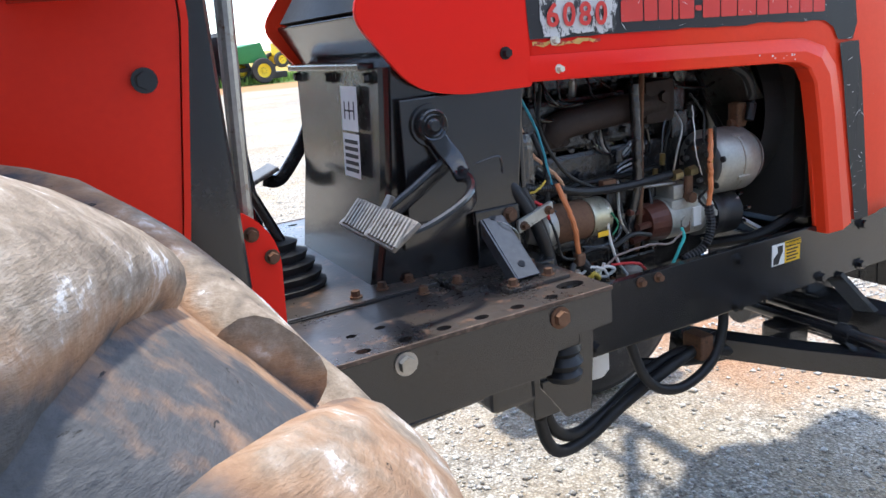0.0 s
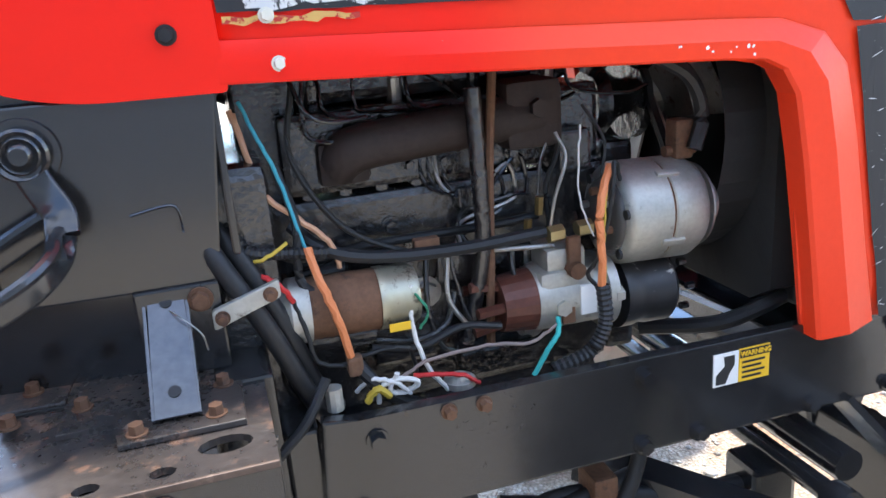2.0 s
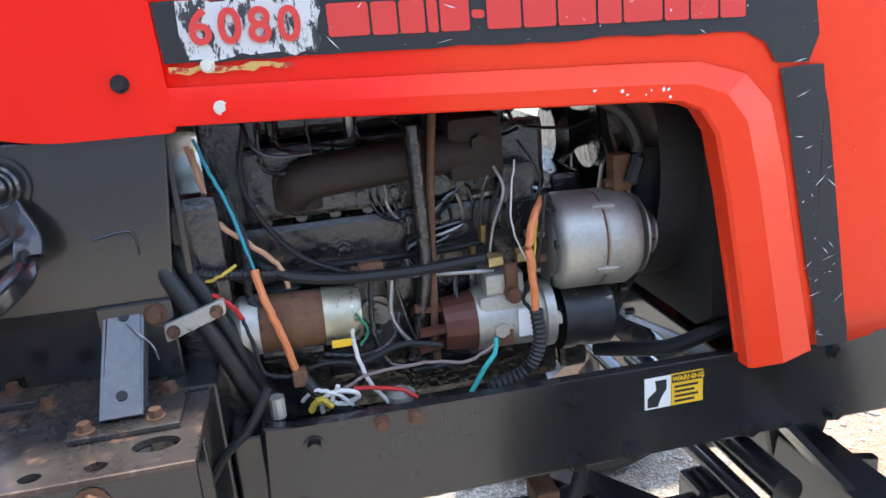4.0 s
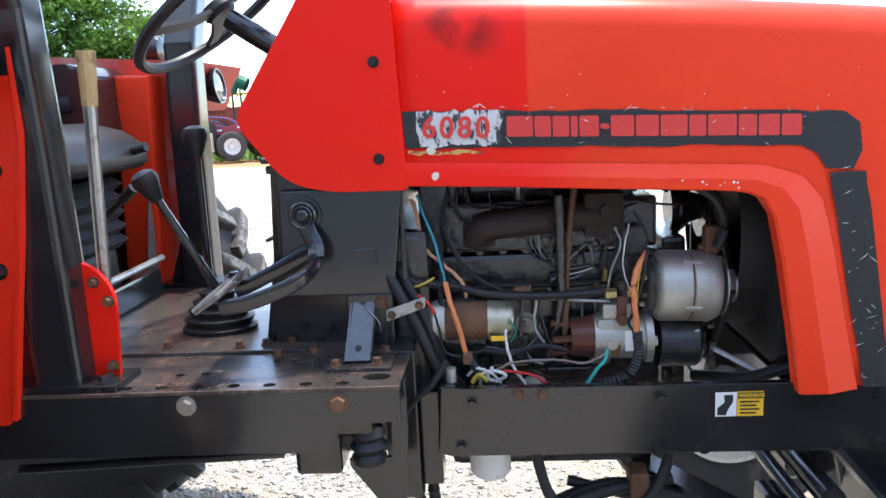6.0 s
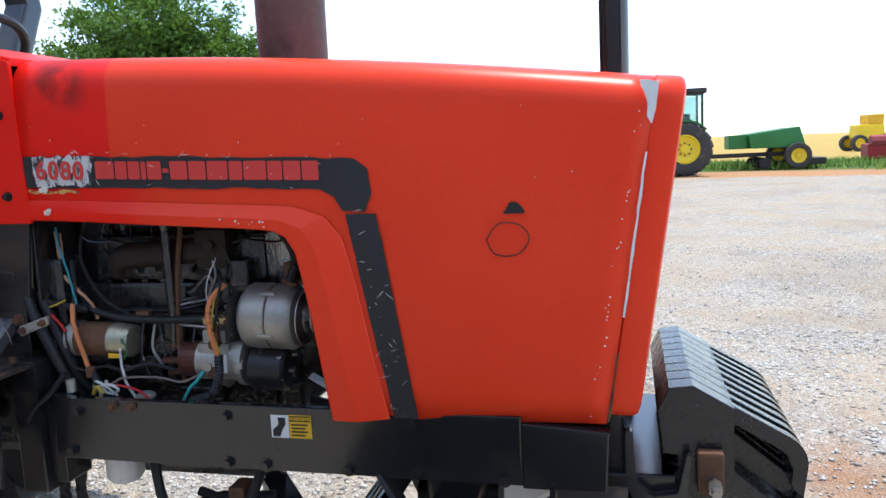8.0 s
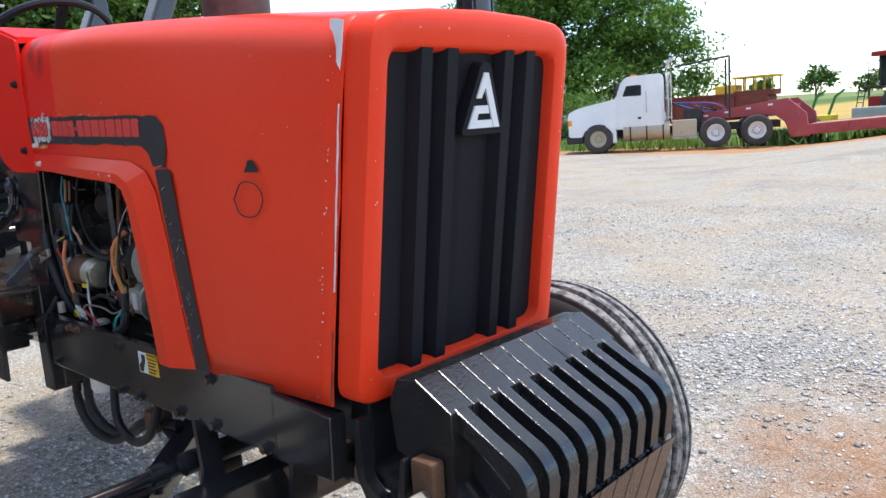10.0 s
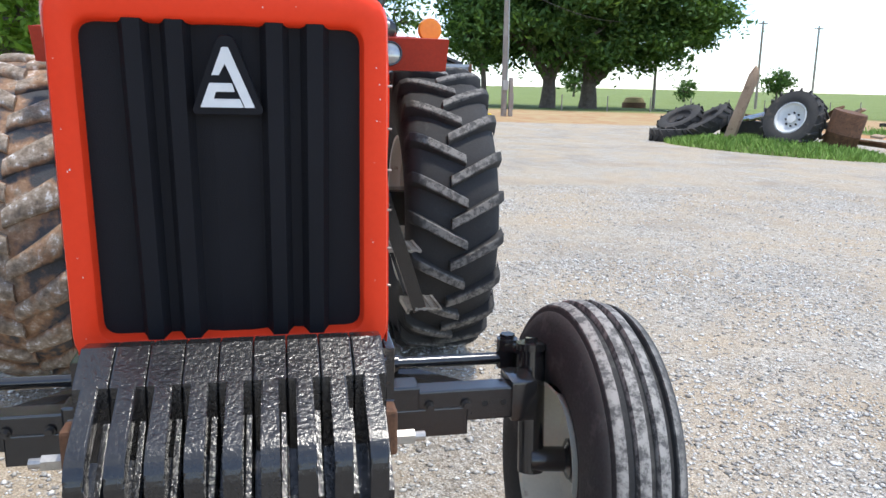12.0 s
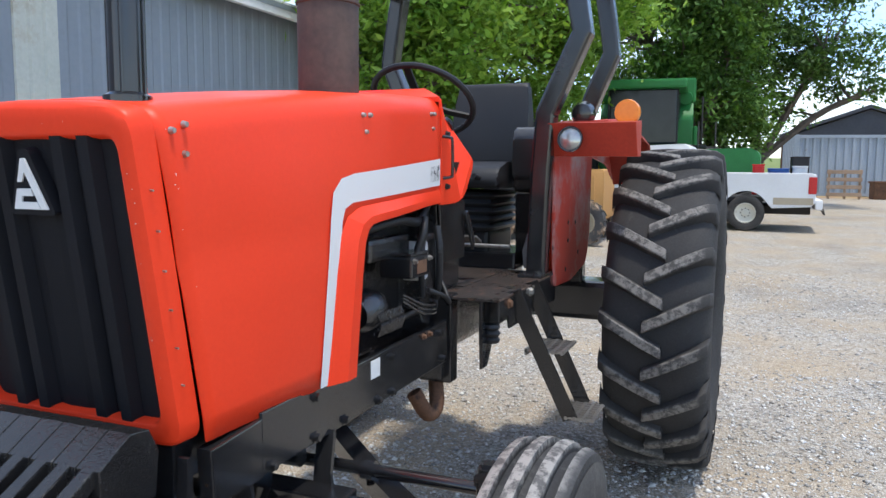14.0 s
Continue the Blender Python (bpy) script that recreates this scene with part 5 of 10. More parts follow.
# ---------------------------------------------------------------- front weights
def front_weight(i, y0):
    th = 0.0548
    body = [(2.862, 0.93), (2.885, 0.978), (2.93, 0.984), (3.006, 0.940), (3.004, 0.812), (3.104, 0.728), (3.138, 0.755), (3.078, 0.566), (2.810, 0.588), (2.803, 0.735), (2.845, 0.750), (2.872, 0.742), (2.885, 0.76), (2.872, 0.80), (2.905, 0.80), (2.905, 0.845), (2.872, 0.845)]
    bm = plate_xz(body, y0, y0 + th, 0.0025)
    bar = round_poly([(3.000, 0.944), (3.124, 0.874), (3.144, 0.842), (3.134, 0.762), (3.112, 0.780), (3.116, 0.832), (3.100, 0.852), (3.000, 0.908)], [0.0, 0.03, 0.03, 0.004, 0.004, 0.02, 0.02, 0.0], 4)
    prism(bm, bar, Matrix.Translation((0, y0 + 0.042, 0)) @ SIDE, 0.029, 0.004)
    rib = [(3.004, 0.880), (3.122, 0.784), (3.118, 0.742), (3.004, 0.822)]
    prism(bm, rib, Matrix.Translation((0, y0 + 0.0535, 0)) @ SIDE, 0.010, 0.001)
    return part("front_weight", bm, WEIGHT, T, "glossy black cast suitcase weight")


WEIGHT = mottled("cast_black_weight", (0.010, 0.010, 0.011), (0.022, 0.022, 0.022), (0.12, 0.34), 0, 7.0, 120, 0.5, 0.003, coat=0.2, spec=0.5)
for i in range(9):
    front_weight(i, -0.246 + i * 0.0563)
for s in (-1, 1):
    y = s * 0.275 if s < 0 else 0.281
    bm = rod(bmesh.new(), (2.965, y, 0.800), (2.965, y + s * 0.035, 0.800), 0.014, n=6)
    rod(bm, (2.965, y - s * 0.03, 0.800), (2.965, y + s * 0.055, 0.800), 0.009, n=10)
    part("weight_bolt", bm, STEEL, T)
    part("weight_clamp", slab((2.935, y - s * 0.028, 0.775), (2.985, y + s * 0.002, 0.860), 0.006), RUST, T)
    part("weight_carrier_side", plate_xz(round_poly([(2.80, 0.90), (2.815, 0.90), (2.82, 0.79), (2.85, 0.765), (2.90, 0.775), (2.915, 0.855), (2.925, 0.855), (2.915, 0.765), (2.87, 0.745), (2.82, 0.75), (2.80, 0.79)], 0.006, 2), y - s * 0.02, y + s * 0.004, 0.001), BLACK, T)
part("weight_carrier", slab((2.76, -0.25, 0.765), (2.90, 0.265, 0.80), 0.006), BLACK, T)

# ---------------------------------------------------------------- front bolster, axle, steering
part("bolster", plate_xz([(2.38, 0.60), (2.46, 0.60), (2.50, 0.79), (2.80, 0.79), (2.80, 0.93), (2.36, 0.93), (2.36, 0.70)], -0.17, 0.17, 0.012), BLACK, T, "black cast front bolster")
part("bolster_front", slab((2.74, -0.235, 0.765), (2.80, 0.235, 0.925), 0.008), BLACK, T)
part("axle_pivot", rod(bmesh.new(), (2.30, 0, 0.62), (2.50, 0, 0.62), 0.045, n=20), BLACK, T)
axle = part("front_axle", slab((2.375, -0.42, 0.575), (2.455, 0.42, 0.690), 0.006), BLACK, T, "telescoping black front axle beam")
for s in (-1, 1):
    bm = slab((2.385, s * 0.40, 0.590), (2.452, s * 0.70, 0.675), 0.005)
    part("axle_extension", bm, BLACK, T)
    part("axle_lower_plate", slab((2.40, s * 0.30, 0.555), (2.457, s * 0.545, 0.63), 0.004), BLACK, T)
    for yy in (0.445, 0.54):
        bolt(T, (2.457, s * yy, 0.637), (1, 0, 0), 0.010, BLACK)
    # Black discs on the solid beam, painted for the shaded hole interiors.
    for yy in (0.59, 0.64, 0.69):
        part("adjust_hole", rod(bmesh.new(), (2.4515, s * yy, 0.635), (2.4532, s * yy, 0.635), 0.008, n=12), INK, T)
    # stay bracket towards the weights
    bm = plate_xz([(2.455, 0.55), (2.545, 0.575), (2.545, 0.635), (2.50, 0.64), (2.455, 0.69)], s * 0.205, s * 0.225, 0.003)
    box(bm, (2.455, s * 0.215, 0.552), (2.50, s * 0.335, 0.60), None, 0.004)
    part("axle_stay", bm, BLACK, T)
    part("axle_stay_plate", prism(bmesh.new(), [(2.455, 0.335), (2.545, 0.335), (2.56, 0.30), (2.56, 0.22), (2.455, 0.22)], Matrix.Translation((0, 0, 0.556)) @ Matrix.Diagonal((1, s, 1, 1)), 0.008), BLACK, T)
    # king pin, spindle, steering arm
    bm = rod(bmesh.new(), (2.335, s * 0.752, 0.735), (2.385, s * 0.745, 0.40), 0.036, n=20)
    rod(bm, (2.332, s * 0.752, 0.735), (2.330, s * 0.752, 0.752), 0.044, n=20)
    rod(bm, (2.328, s * 0.752, 0.752), (2.326, s * 0.752, 0.764), 0.018, n=6)
    box(bm, (2.34, s * 0.66, 0.58), (2.46, s * 0.73, 0.69), None, 0.01)
    part("spindle", bm, BLACK, T, smooth=True)
    part("spindle_arm", sweep(bmesh.new(), [(2.34, s * 0.752, 0.725), (2.28, s * 0.735, 0.722), (2.235, s * 0.715, 0.715)], rect(0.05, 0.022)), BLACK, T)
    part("stub_axle", lathe(bmesh.new(), [(0, 0), (0.034, 0), (0.034, 0.09), (0.055, 0.10), (0.062, 0.16), (0.045, 0.19), (0, 0.19)], axis_to((2.395, s * 0.74, 0.440), (2.43, s * 0.94, 0.440)), 20), BLACK, T, smooth=True)
bm = rod(bmesh.new(), (2.232, -0.70, 0.676), (2.232, 0.70, 0.676), 0.017, n=16)
for s in (-1, 1):
    rod(bm, (2.232, s * 0.36, 0.676), (2.232, s * 0.395, 0.676), 0.026, n=16)
    rod(bm, (2.232, s * 0.378, 0.70), (2.232, s * 0.378, 0.635), 0.008, n=8)
    rod(bm, (2.232, s * 0.712, 0.735), (2.232, s * 0.712, 0.65), 0.030, n=18)
    rod(bm, (2.232, s * 0.712, 0.735), (2.232, s * 0.712, 0.748), 0.022, n=6)
part("tie_rod", bm, BLACK, T, "black steel tie rod", smooth=True)
part("steering_cylinder", rod(bmesh.new(), (2.28, -0.34, 0.70), (2.28, 0.20, 0.70), 0.026, n=18), BLACK, T, smooth=True)
# long stays from under the engine towards the axle ends
for s in (-1, 1):
    part("axle_brace", sweep(bmesh.new(), [(1.95, s * 0.10, 0.66), (2.15, s * 0.33, 0.63), (2.37, s * 0.60, 0.615)], rect(0.06, 0.05)), BLACK, T)
    part("bolster_stay", sweep(bmesh.new(), [(2.30, s * 0.29, 0.79), (2.37, s * 0.32, 0.70), (2.44, s * 0.38, 0.60)], rect(0.05, 0.012), up=(1, 0, 0.3)), BLACK, T)
    part("bolster_stay", sweep(bmesh.new(), [(2.66, s * 0.29, 0.79), (2.655, s * 0.30, 0.70), (2.52, s * 0.32, 0.565)], rect(0.012, 0.06), up=(0, 1, 0)), BLACK, T)


# ---------------------------------------------------------------- wheels
def front_wheel(s):
    c = Matrix.Translation((2.425, s * 0.868, 0.440)) @ Matrix.Rotation(radians(-4 * s), 4, "X") @ Matrix.Rotation(radians(-90), 4, "X")
    R, w = 0.440, 0.255
    prof = [(0.205, -0.098), (0.215, -0.108), (0.26, -0.122), (0.33, -0.127), (0.375, -0.120), (0.398, -0.112), (0.404, -0.108)]
    ribs = [(-0.104, -0.072), (-0.046, -0.012), (0.012, 0.046), (0.072, 0.104)]
    for a, b in ribs:
        crown = lambda v: R - 0.020 * (abs(v) / 0.11) ** 2
        prof += [(crown(a) - 0.020, a - 0.002), (crown(a) - 0.001, a + 0.002), (crown((a + b) / 2), (a + b) / 2), (crown(b) - 0.001, b - 0.002), (crown(b) - 0.020, b + 0.002)]
    prof += [(0.404, 0.110), (0.375, 0.120), (0.33, 0.127), (0.26, 0.122), (0.215, 0.108), (0.205, 0.098)]
    prof = [(r_, v_ * 0.84) for r_, v_ in prof]
    rim = lathe(bmesh.new(), [(0.212, -0.104), (0.200, -0.100), (0.196, -0.085), (0.185, -0.07), (0.172, -0.03), (0.160, 0.0), (0.10, 0.018), (0.062, 0.022), (0.062, 0.03), (0.10, 0.026), (0.165, 0.008), (0.178, 0.03), (0.19, 0.08), (0.212, 0.104)], c, 40)
    wh = part("front_wheel", rim, CREAM, T, "four-rib front wheel with a cream steel rim", smooth=True)
    part("tyre", lathe(bmesh.new(), prof, c, 72), FRONT_RUBBER, wh, "black rubber tyre with pale worn ribs", smooth=True)
    part("hub", lathe(bmesh.new(), [(0, -0.02), (0.06, -0.02), (0.07, 0.0), (0.07, 0.03), (0.05, 0.055), (0.03, 0.085), (0, 0.09)], c, 24), BLACK, wh, smooth=True)
    for k in range(6):
        p = c @ Vector((0.055 * math.cos(k * math.pi / 3), 0.055 * math.sin(k * math.pi / 3), 0.03))
        d = c.to_3x3() @ Vector((0, 0, 1))
        part("wheel_nut", rod(bmesh.new(), p, p + d * 0.016, 0.010, n=6), RUST, wh)
    return wh


def tyre_paint(name, dark, light, dust, at, crown=None):
    """Rubber whose proud faces are dusted and scuffed pale."""
    m, n, l, b = node_mat(name, 0.7)
    a, f, w = noise_node(n, l, 4.0, 5), noise_node(n, l, 130, 4, 0.65), noise_node(n, l, 11, 7, 0.7)
    base = ramp(n, l, mix(n, l, 0.4, a.outputs["Fac"], f.outputs["Fac"]), [(0.3, dark), (0.7, light)]).outputs["Color"]
    g = n.new("ShaderNodeNewGeometry")
    edge = ramp(n, l, g.outputs["Pointiness"], [(0.51, (0,)), (0.58, (0.7,))]).outputs["Color"]
    fac = ramp(n, l, w.outputs["Fac"], [(at, (0,)), (at + 0.16, (0.85,))]).outputs["Color"]
    tot = mix(n, l, 1.0, fac, edge, "SCREEN")
    if crown:      # ground-worn faces, by their distance from the axle
        cx, cz, r0, r1 = crown
        tc, flat, dist = n.new("ShaderNodeTexCoord"), n.new("ShaderNodeVectorMath"), n.new("ShaderNodeVectorMath")
        flat.operation, dist.operation = "MULTIPLY", "DISTANCE"
        l.new(tc.outputs["Object"], flat.inputs[0])
        flat.inputs[1].default_value, dist.inputs[1].default_value = (1, 0, 1), (cx, 0, cz)
        l.new(flat.outputs["Vector"], dist.inputs[0])
        worn = mix(n, l, 1.0, ramp(n, l, dist.outputs["Value"], [(r0, (0,)), (r1, (1,))]).outputs["Color"], ramp(n, l, noise_node(n, l, 34, 6, 0.72).outputs["Fac"], [(0.42, (0.1,)), (0.56, (0.95,))]).outputs["Color"], "MULTIPLY")
        tot = mix(n, l, 1.0, mix(n, l, 0.75, tot, (0, 0, 0)), worn, "SCREEN")
    l.new(mix(n, l, tot, base, dust), b.inputs["Base Color"])
    l.new(ramp(n, l, f.outputs["Fac"], [(0.3, (0.65,)), (0.7, (0.92,))]).outputs["Color"], b.inputs["Roughness"])
    bump(n, l, b, mix(n, l, 0.5, f.outputs["Fac"], w.outputs["Fac"]), 0.45, 0.004)
    return m


FRONT_RUBBER = tyre_paint("ribbed_rubber", (0.016, 0.016, 0.017), (0.032, 0.032, 0.033), (0.30, 0.285, 0.26), 0.54, (2.425, 0.440, 0.418, 0.428))
REAR_RUBBER = tyre_paint("lug_rubber", (0.011, 0.011, 0.012), (0.024, 0.023, 0.023), (0.21, 0.195, 0.175), 0.60, (0.0, 0.785, 0.766, 0.779))


def mud_tyre():
    """Grey cracked sidewall, dried orange mud caked below the lugs, pale scuffed lug tops."""
    m, n, l, b = node_mat("mud_caked_rubber", 0.85)
    tc, sep = n.new("ShaderNodeTexCoord"), n.new("ShaderNodeSeparateXYZ")
    l.new(tc.outputs["Object"], sep.inputs["Vector"])
    flat, dist = n.new("ShaderNodeCombineXYZ"), n.new("ShaderNodeVectorMath")
    l.new(sep.outputs["X"], flat.inputs["X"])
    l.new(sep.outputs["Z"], flat.inputs["Z"])
    dist.operation = "DISTANCE"
    dist.inputs[1].default_value = (0.165, 0.0, 0.788)
    l.new(flat.outputs["Vector"], dist.inputs[0])
    a, f, w, ck = noise_node(n, l, 7.0, 6, 0.6), noise_node(n, l, 150, 5, 0.7), noise_node(n, l, 26, 7, 0.7), noise_node(n, l, 45, 5, 0.65, stretch=(1, 1, 3.5))
    add = n.new("ShaderNodeMath")
    add.operation = "MULTIPLY_ADD"
    l.new(a.outputs["Fac"], add.inputs[0])
    add.inputs[1].default_value = 0.16
    l.new(dist.outputs["Value"], add.inputs[2])
    rub = ramp(n, l, mix(n, l, 0.5, a.outputs["Fac"], f.outputs["Fac"]), [(0.3, (0.050, 0.052, 0.056)), (0.7, (0.115, 0.115, 0.118))]).outputs["Color"]
    mud = ramp(n, l, w.outputs["Fac"], [(0.3, (0.27, 0.14, 0.07)), (0.55, (0.39, 0.22, 0.12)), (0.75, (0.44, 0.32, 0.22))]).outputs["Color"]
    pale = ramp(n, l, w.outputs["Fac"], [(0.35, (0.12, 0.11, 0.095)), (0.48, (0.25, 0.215, 0.17)), (0.57, (0.36, 0.32, 0.27)), (0.62, (0.72, 0.71, 0.69))]).outputs["Color"]
    col = mix(n, l, ramp(n, l, add.outputs[0], [(0.824, (0,)), (0.846, (1,))]).outputs["Color"], rub, mud)
    col = mix(n, l, ramp(n, l, add.outputs[0], [(0.838, (0,)), (0.858, (0.85,))]).outputs["Color"], col, pale)
    crack = ramp(n, l, ck.outputs["Fac"], [(0.30, (1,)), (0.335, (0,))]).outputs["Color"]
    l.new(mix(n, l, crack, col, (0.03, 0.028, 0.026)), b.inputs["Base Color"])
    b.inputs["Specular IOR Level"].default_value = 0.2
    bump(n, l, b, mix(n, l, 0.5, ck.outputs["Fac"], w.outputs["Fac"]), 0.7, 0.006)
    return m


MUD_RUBBER = mud_tyre()


# stations along a lug: across, round, depth of its foot and of its top below the tread, half width
CLEAN_LUG = ((-0.040, 0.030, 0.048, 0.004, 0.024), (0.04, -0.022, 0.046, 0.0, 0.025), (0.12, -0.078, 0.048, 0.002, 0.026), (0.185, -0.122, 0.07, 0.010, 0.028), (0.222, -0.146, 0.10, 0.034, 0.029), (0.232, -0.154, 0.145, 0.113, 0.029))
MUD_LUG = ((-0.006, 0.012, 0.052, 0.006, 0.028), (0.05, -0.030, 0.050, 0.002, 0.031), (0.11, -0.075, 0.052, 0.002, 0.038), (0.165, -0.115, 0.075, 0.008, 0.047), (0.203, -0.145, 0.105, 0.020, 0.055), (0.226, -0.165, 0.150, 0.046, 0.057), (0.236, -0.174, 0.180, 0.085, 0.052), (0.235, -0.180, 0.205, 0.135, 0.044), (0.226, -0.184, 0.215, 0.200, 0.038))


def rear_wheel(s, rubber, label):
    R, cx, cy = (0.785, 0.0, 0.910) if s > 0 else (0.788, 0.165, -1.000)
    c = Matrix.Translation((cx, cy, R)) @ Matrix.Rotation(radians(-90), 4, "X")
    body = R - 0.042
    prof = [(0.40, -0.175), (0.42, -0.195), (0.50, -0.222), (0.60, -0.230), (0.66, -0.222), (0.705, -0.205), (0.728, -0.17), (body, -0.10), (body + 0.004, 0.0), (body, 0.10), (0.728, 0.17), (0.705, 0.205), (0.66, 0.222), (0.60, 0.230), (0.50, 0.222), (0.42, 0.195), (0.40, 0.175)]
    if s < 0:      # mud packed between the lugs
        edge = [(0.40, 0.175), (0.42, 0.195), (0.50, 0.222), (0.58, 0.231), (0.64, 0.232), (0.685, 0.226), (0.712, 0.212), (0.732, 0.188), (0.743, 0.15), (0.750, 0.09)]
        prof = [(r_, -v_) for r_, v_ in edge] + [(0.752, 0.0)] + edge[::-1]
    rim = lathe(bmesh.new(), [(0.415, -0.185), (0.395, -0.18), (0.385, -0.14), (0.36, -0.12), (0.345, -0.02), (0.33, 0.0), (0.22, 0.03), (0.11, 0.05), (0.11, 0.06), (0.22, 0.04), (0.345, 0.01), (0.36, 0.12), (0.385, 0.14), (0.395, 0.18), (0.415, 0.185)], c, 48)
    wh = part("rear_wheel", rim, CREAM if s > 0 else RUST, T, label, smooth=True)
    prof = [(r_ * R / 0.785 if r_ > 0.45 else r_, v_) for r_, v_ in prof]
    bm = lathe(bmesh.new(), prof, c, 80)
    tyre = part("tyre", bm, rubber, wh, "deep-lugged rubber tractor tyre", smooth=True)
    n, first = 23, radians(0.0 if s > 0 else 42.5)
    muddy = s < 0
    rnd = random.Random(4 + s)
    for side in (-1, 1):
        for k in range(n):
            a0 = first + 2 * math.pi * (k + (0.5 if side > 0 else 0)) / n + rnd.uniform(-0.006, 0.006)
            st, bm = [], bmesh.new()
            for v, da, drop, fall, half in MUD_LUG if muddy else CLEAN_LUG:
                base, top = R - drop, R - fall
                ring = []
                if muddy:      # rounded over by wear and mud
                    arch = [(half * 1.5 * math.copysign(abs(math.cos(q)) ** 0.62, math.cos(q)), base + (top - base) * math.sin(q) ** 0.6) for q in (math.pi * i_ / 10 for i_ in range(11))]
                else:
                    arch = ((half * 1.25, base), (half * 0.86, top), (-half * 0.86, top), (-half * 1.25, base))
                for hw, rr in arch:
                    a = a0 + da + hw / 0.76
                    # angle runs from the top forwards; local axes of c: x -> x, y -> -z
                    ring.append(bm.verts.new(c @ Vector((rr * math.sin(a), -rr * math.cos(a), side * v))))
                st.append(ring)
            for p, q in zip(st, st[1:]):
                for j in range(len(p) - 1):
                    bm.faces.new((p[j], p[j + 1], q[j + 1], q[j]))
            bm.faces.new(st[0])
            bm.faces.new(st[-1])
            if not muddy:
                bmesh.ops.bevel(bm, geom=bm.edges[:], offset=0.0035, segments=1, affect="EDGES")
            part("lug", bm, rubber, tyre, smooth=True)
    part("hub", lathe(bmesh.new(), [(0, -0.03), (0.12, -0.03), (0.13, 0.05), (0.09, 0.10), (0, 0.11)], c, 24), BLACK, wh, smooth=True)
    for k in range(8):
        p = c @ Vector((0.16 * math.cos(k * math.pi / 4), 0.16 * math.sin(k * math.pi / 4), 0.05 * s))
        part("wheel_nut", rod(bmesh.new(), p, p + Vector((0, s * 0.03, 0)), 0.015, n=6), RUST, wh)
    return wh


for s in (-1, 1):
    front_wheel(s)
rear_wheel(-1, MUD_RUBBER, "rear wheel caked with tan mud")
rear_wheel(1, REAR_RUBBER, "rear wheel with black deep-lugged tyre")
for s in (-1, 1):
    part("rear_axle_housing", slab((-0.10, s * 0.15, 0.70), (0.12, s * 0.80, 0.90), 0.03), BLACK, T, "black rear axle housing")

# ---------------------------------------------------------------- operator's place
before_seat = set(T.children)
seat_post = part("seat_suspension", slab((0.42, -0.16, 1.02), (0.78, 0.16, 1.20), 0.02), VINYL, T)
rings = []
bm = bmesh.new()
for k in range(11):
    z = 1.20 + 0.018 * k
    g = 0.018 if k % 2 else 0.0
    rings.append([bm.verts.new((x, y, z)) for x, y in round_poly([(0.40 - g, -0.17 - g), (0.80 + g, -0.17 - g), (0.80 + g, 0.17 + g), (0.40 - g, 0.17 + g)], 0.06, 4)])
for a, b in zip(rings, rings[1:]):
    for j in range(len(a)):
        bm.faces.new((a[j], a[(j + 1) % len(a)], b[(j + 1) % len(a)], b[j]))
part("seat_bellows", bm, VINYL, T, "folded black rubber seat bellows", smooth=True)
cush = round_poly([(0.35, 1.40), (0.85, 1.395), (0.868, 1.43), (0.83, 1.485), (0.70, 1.52), (0.40, 1.48), (0.34, 1.44)], 0.03, 4)
part("seat_cushion", plate_xz(cush, -0.225, 0.225, 0.018), VINYL, T, "black vinyl seat cushion", smooth=True)
back = round_poly([(0.30, 1.50), (0.36, 1.50), (0.31, 1.74), (0.255, 1.922), (0.20, 1.922), (0.21, 1.72)], 0.03, 4)
bk = plate_xz(back, -0.21, 0.21, 0.028)
for v in bk.verts:
    t = max(0.0, (v.co.z - 1.55) / 0.33)
    v.co.y *= 1.0 - 0.10 * t * t
part("seat_backrest", bk, VINYL, T, "tall black vinyl seat backrest", smooth=True)
for s in (-1, 1):
    bm = slab((0.34, s * 0.235, 1.545), (0.66, s * 0.290, 1.590), 0.018)
    rod(bm, (0.36, s * 0.24, 1.45), (0.36, s * 0.26, 1.57), 0.014)
    part("armrest", bm, VINYL, T, smooth=True)
bm = rod(bmesh.new(), (0.82, 0.02, 1.285), (0.90, 0.0, 1.345), 0.008)
rod(bm, (0.882, 0.004, 1.332), (0.918, -0.004, 1.362), 0.013)
part("seat_lever", bm, VINYL, T)
part("seat_knob", rod(bmesh.new(), (0.845, 0.14, 1.440), (0.900, 0.13, 1.452), 0.012), BLACK_MATT, T)
bm = sweep(bmesh.new(), [(0.80, -0.10, 1.10), (0.86, -0.12, 1.05), (0.91, -0.16, 1.022)], rect(0.05, 0.002))
part("seat_belt", bm, VINYL, T)
part("belt_buckle", slab((0.875, -0.19, 1.018), (0.93, -0.13, 1.036), 0.006), BLACK, T)
for ob_ in set(T.children) - before_seat:
    ob_.location = (-0.125, 0.0, -0.018)
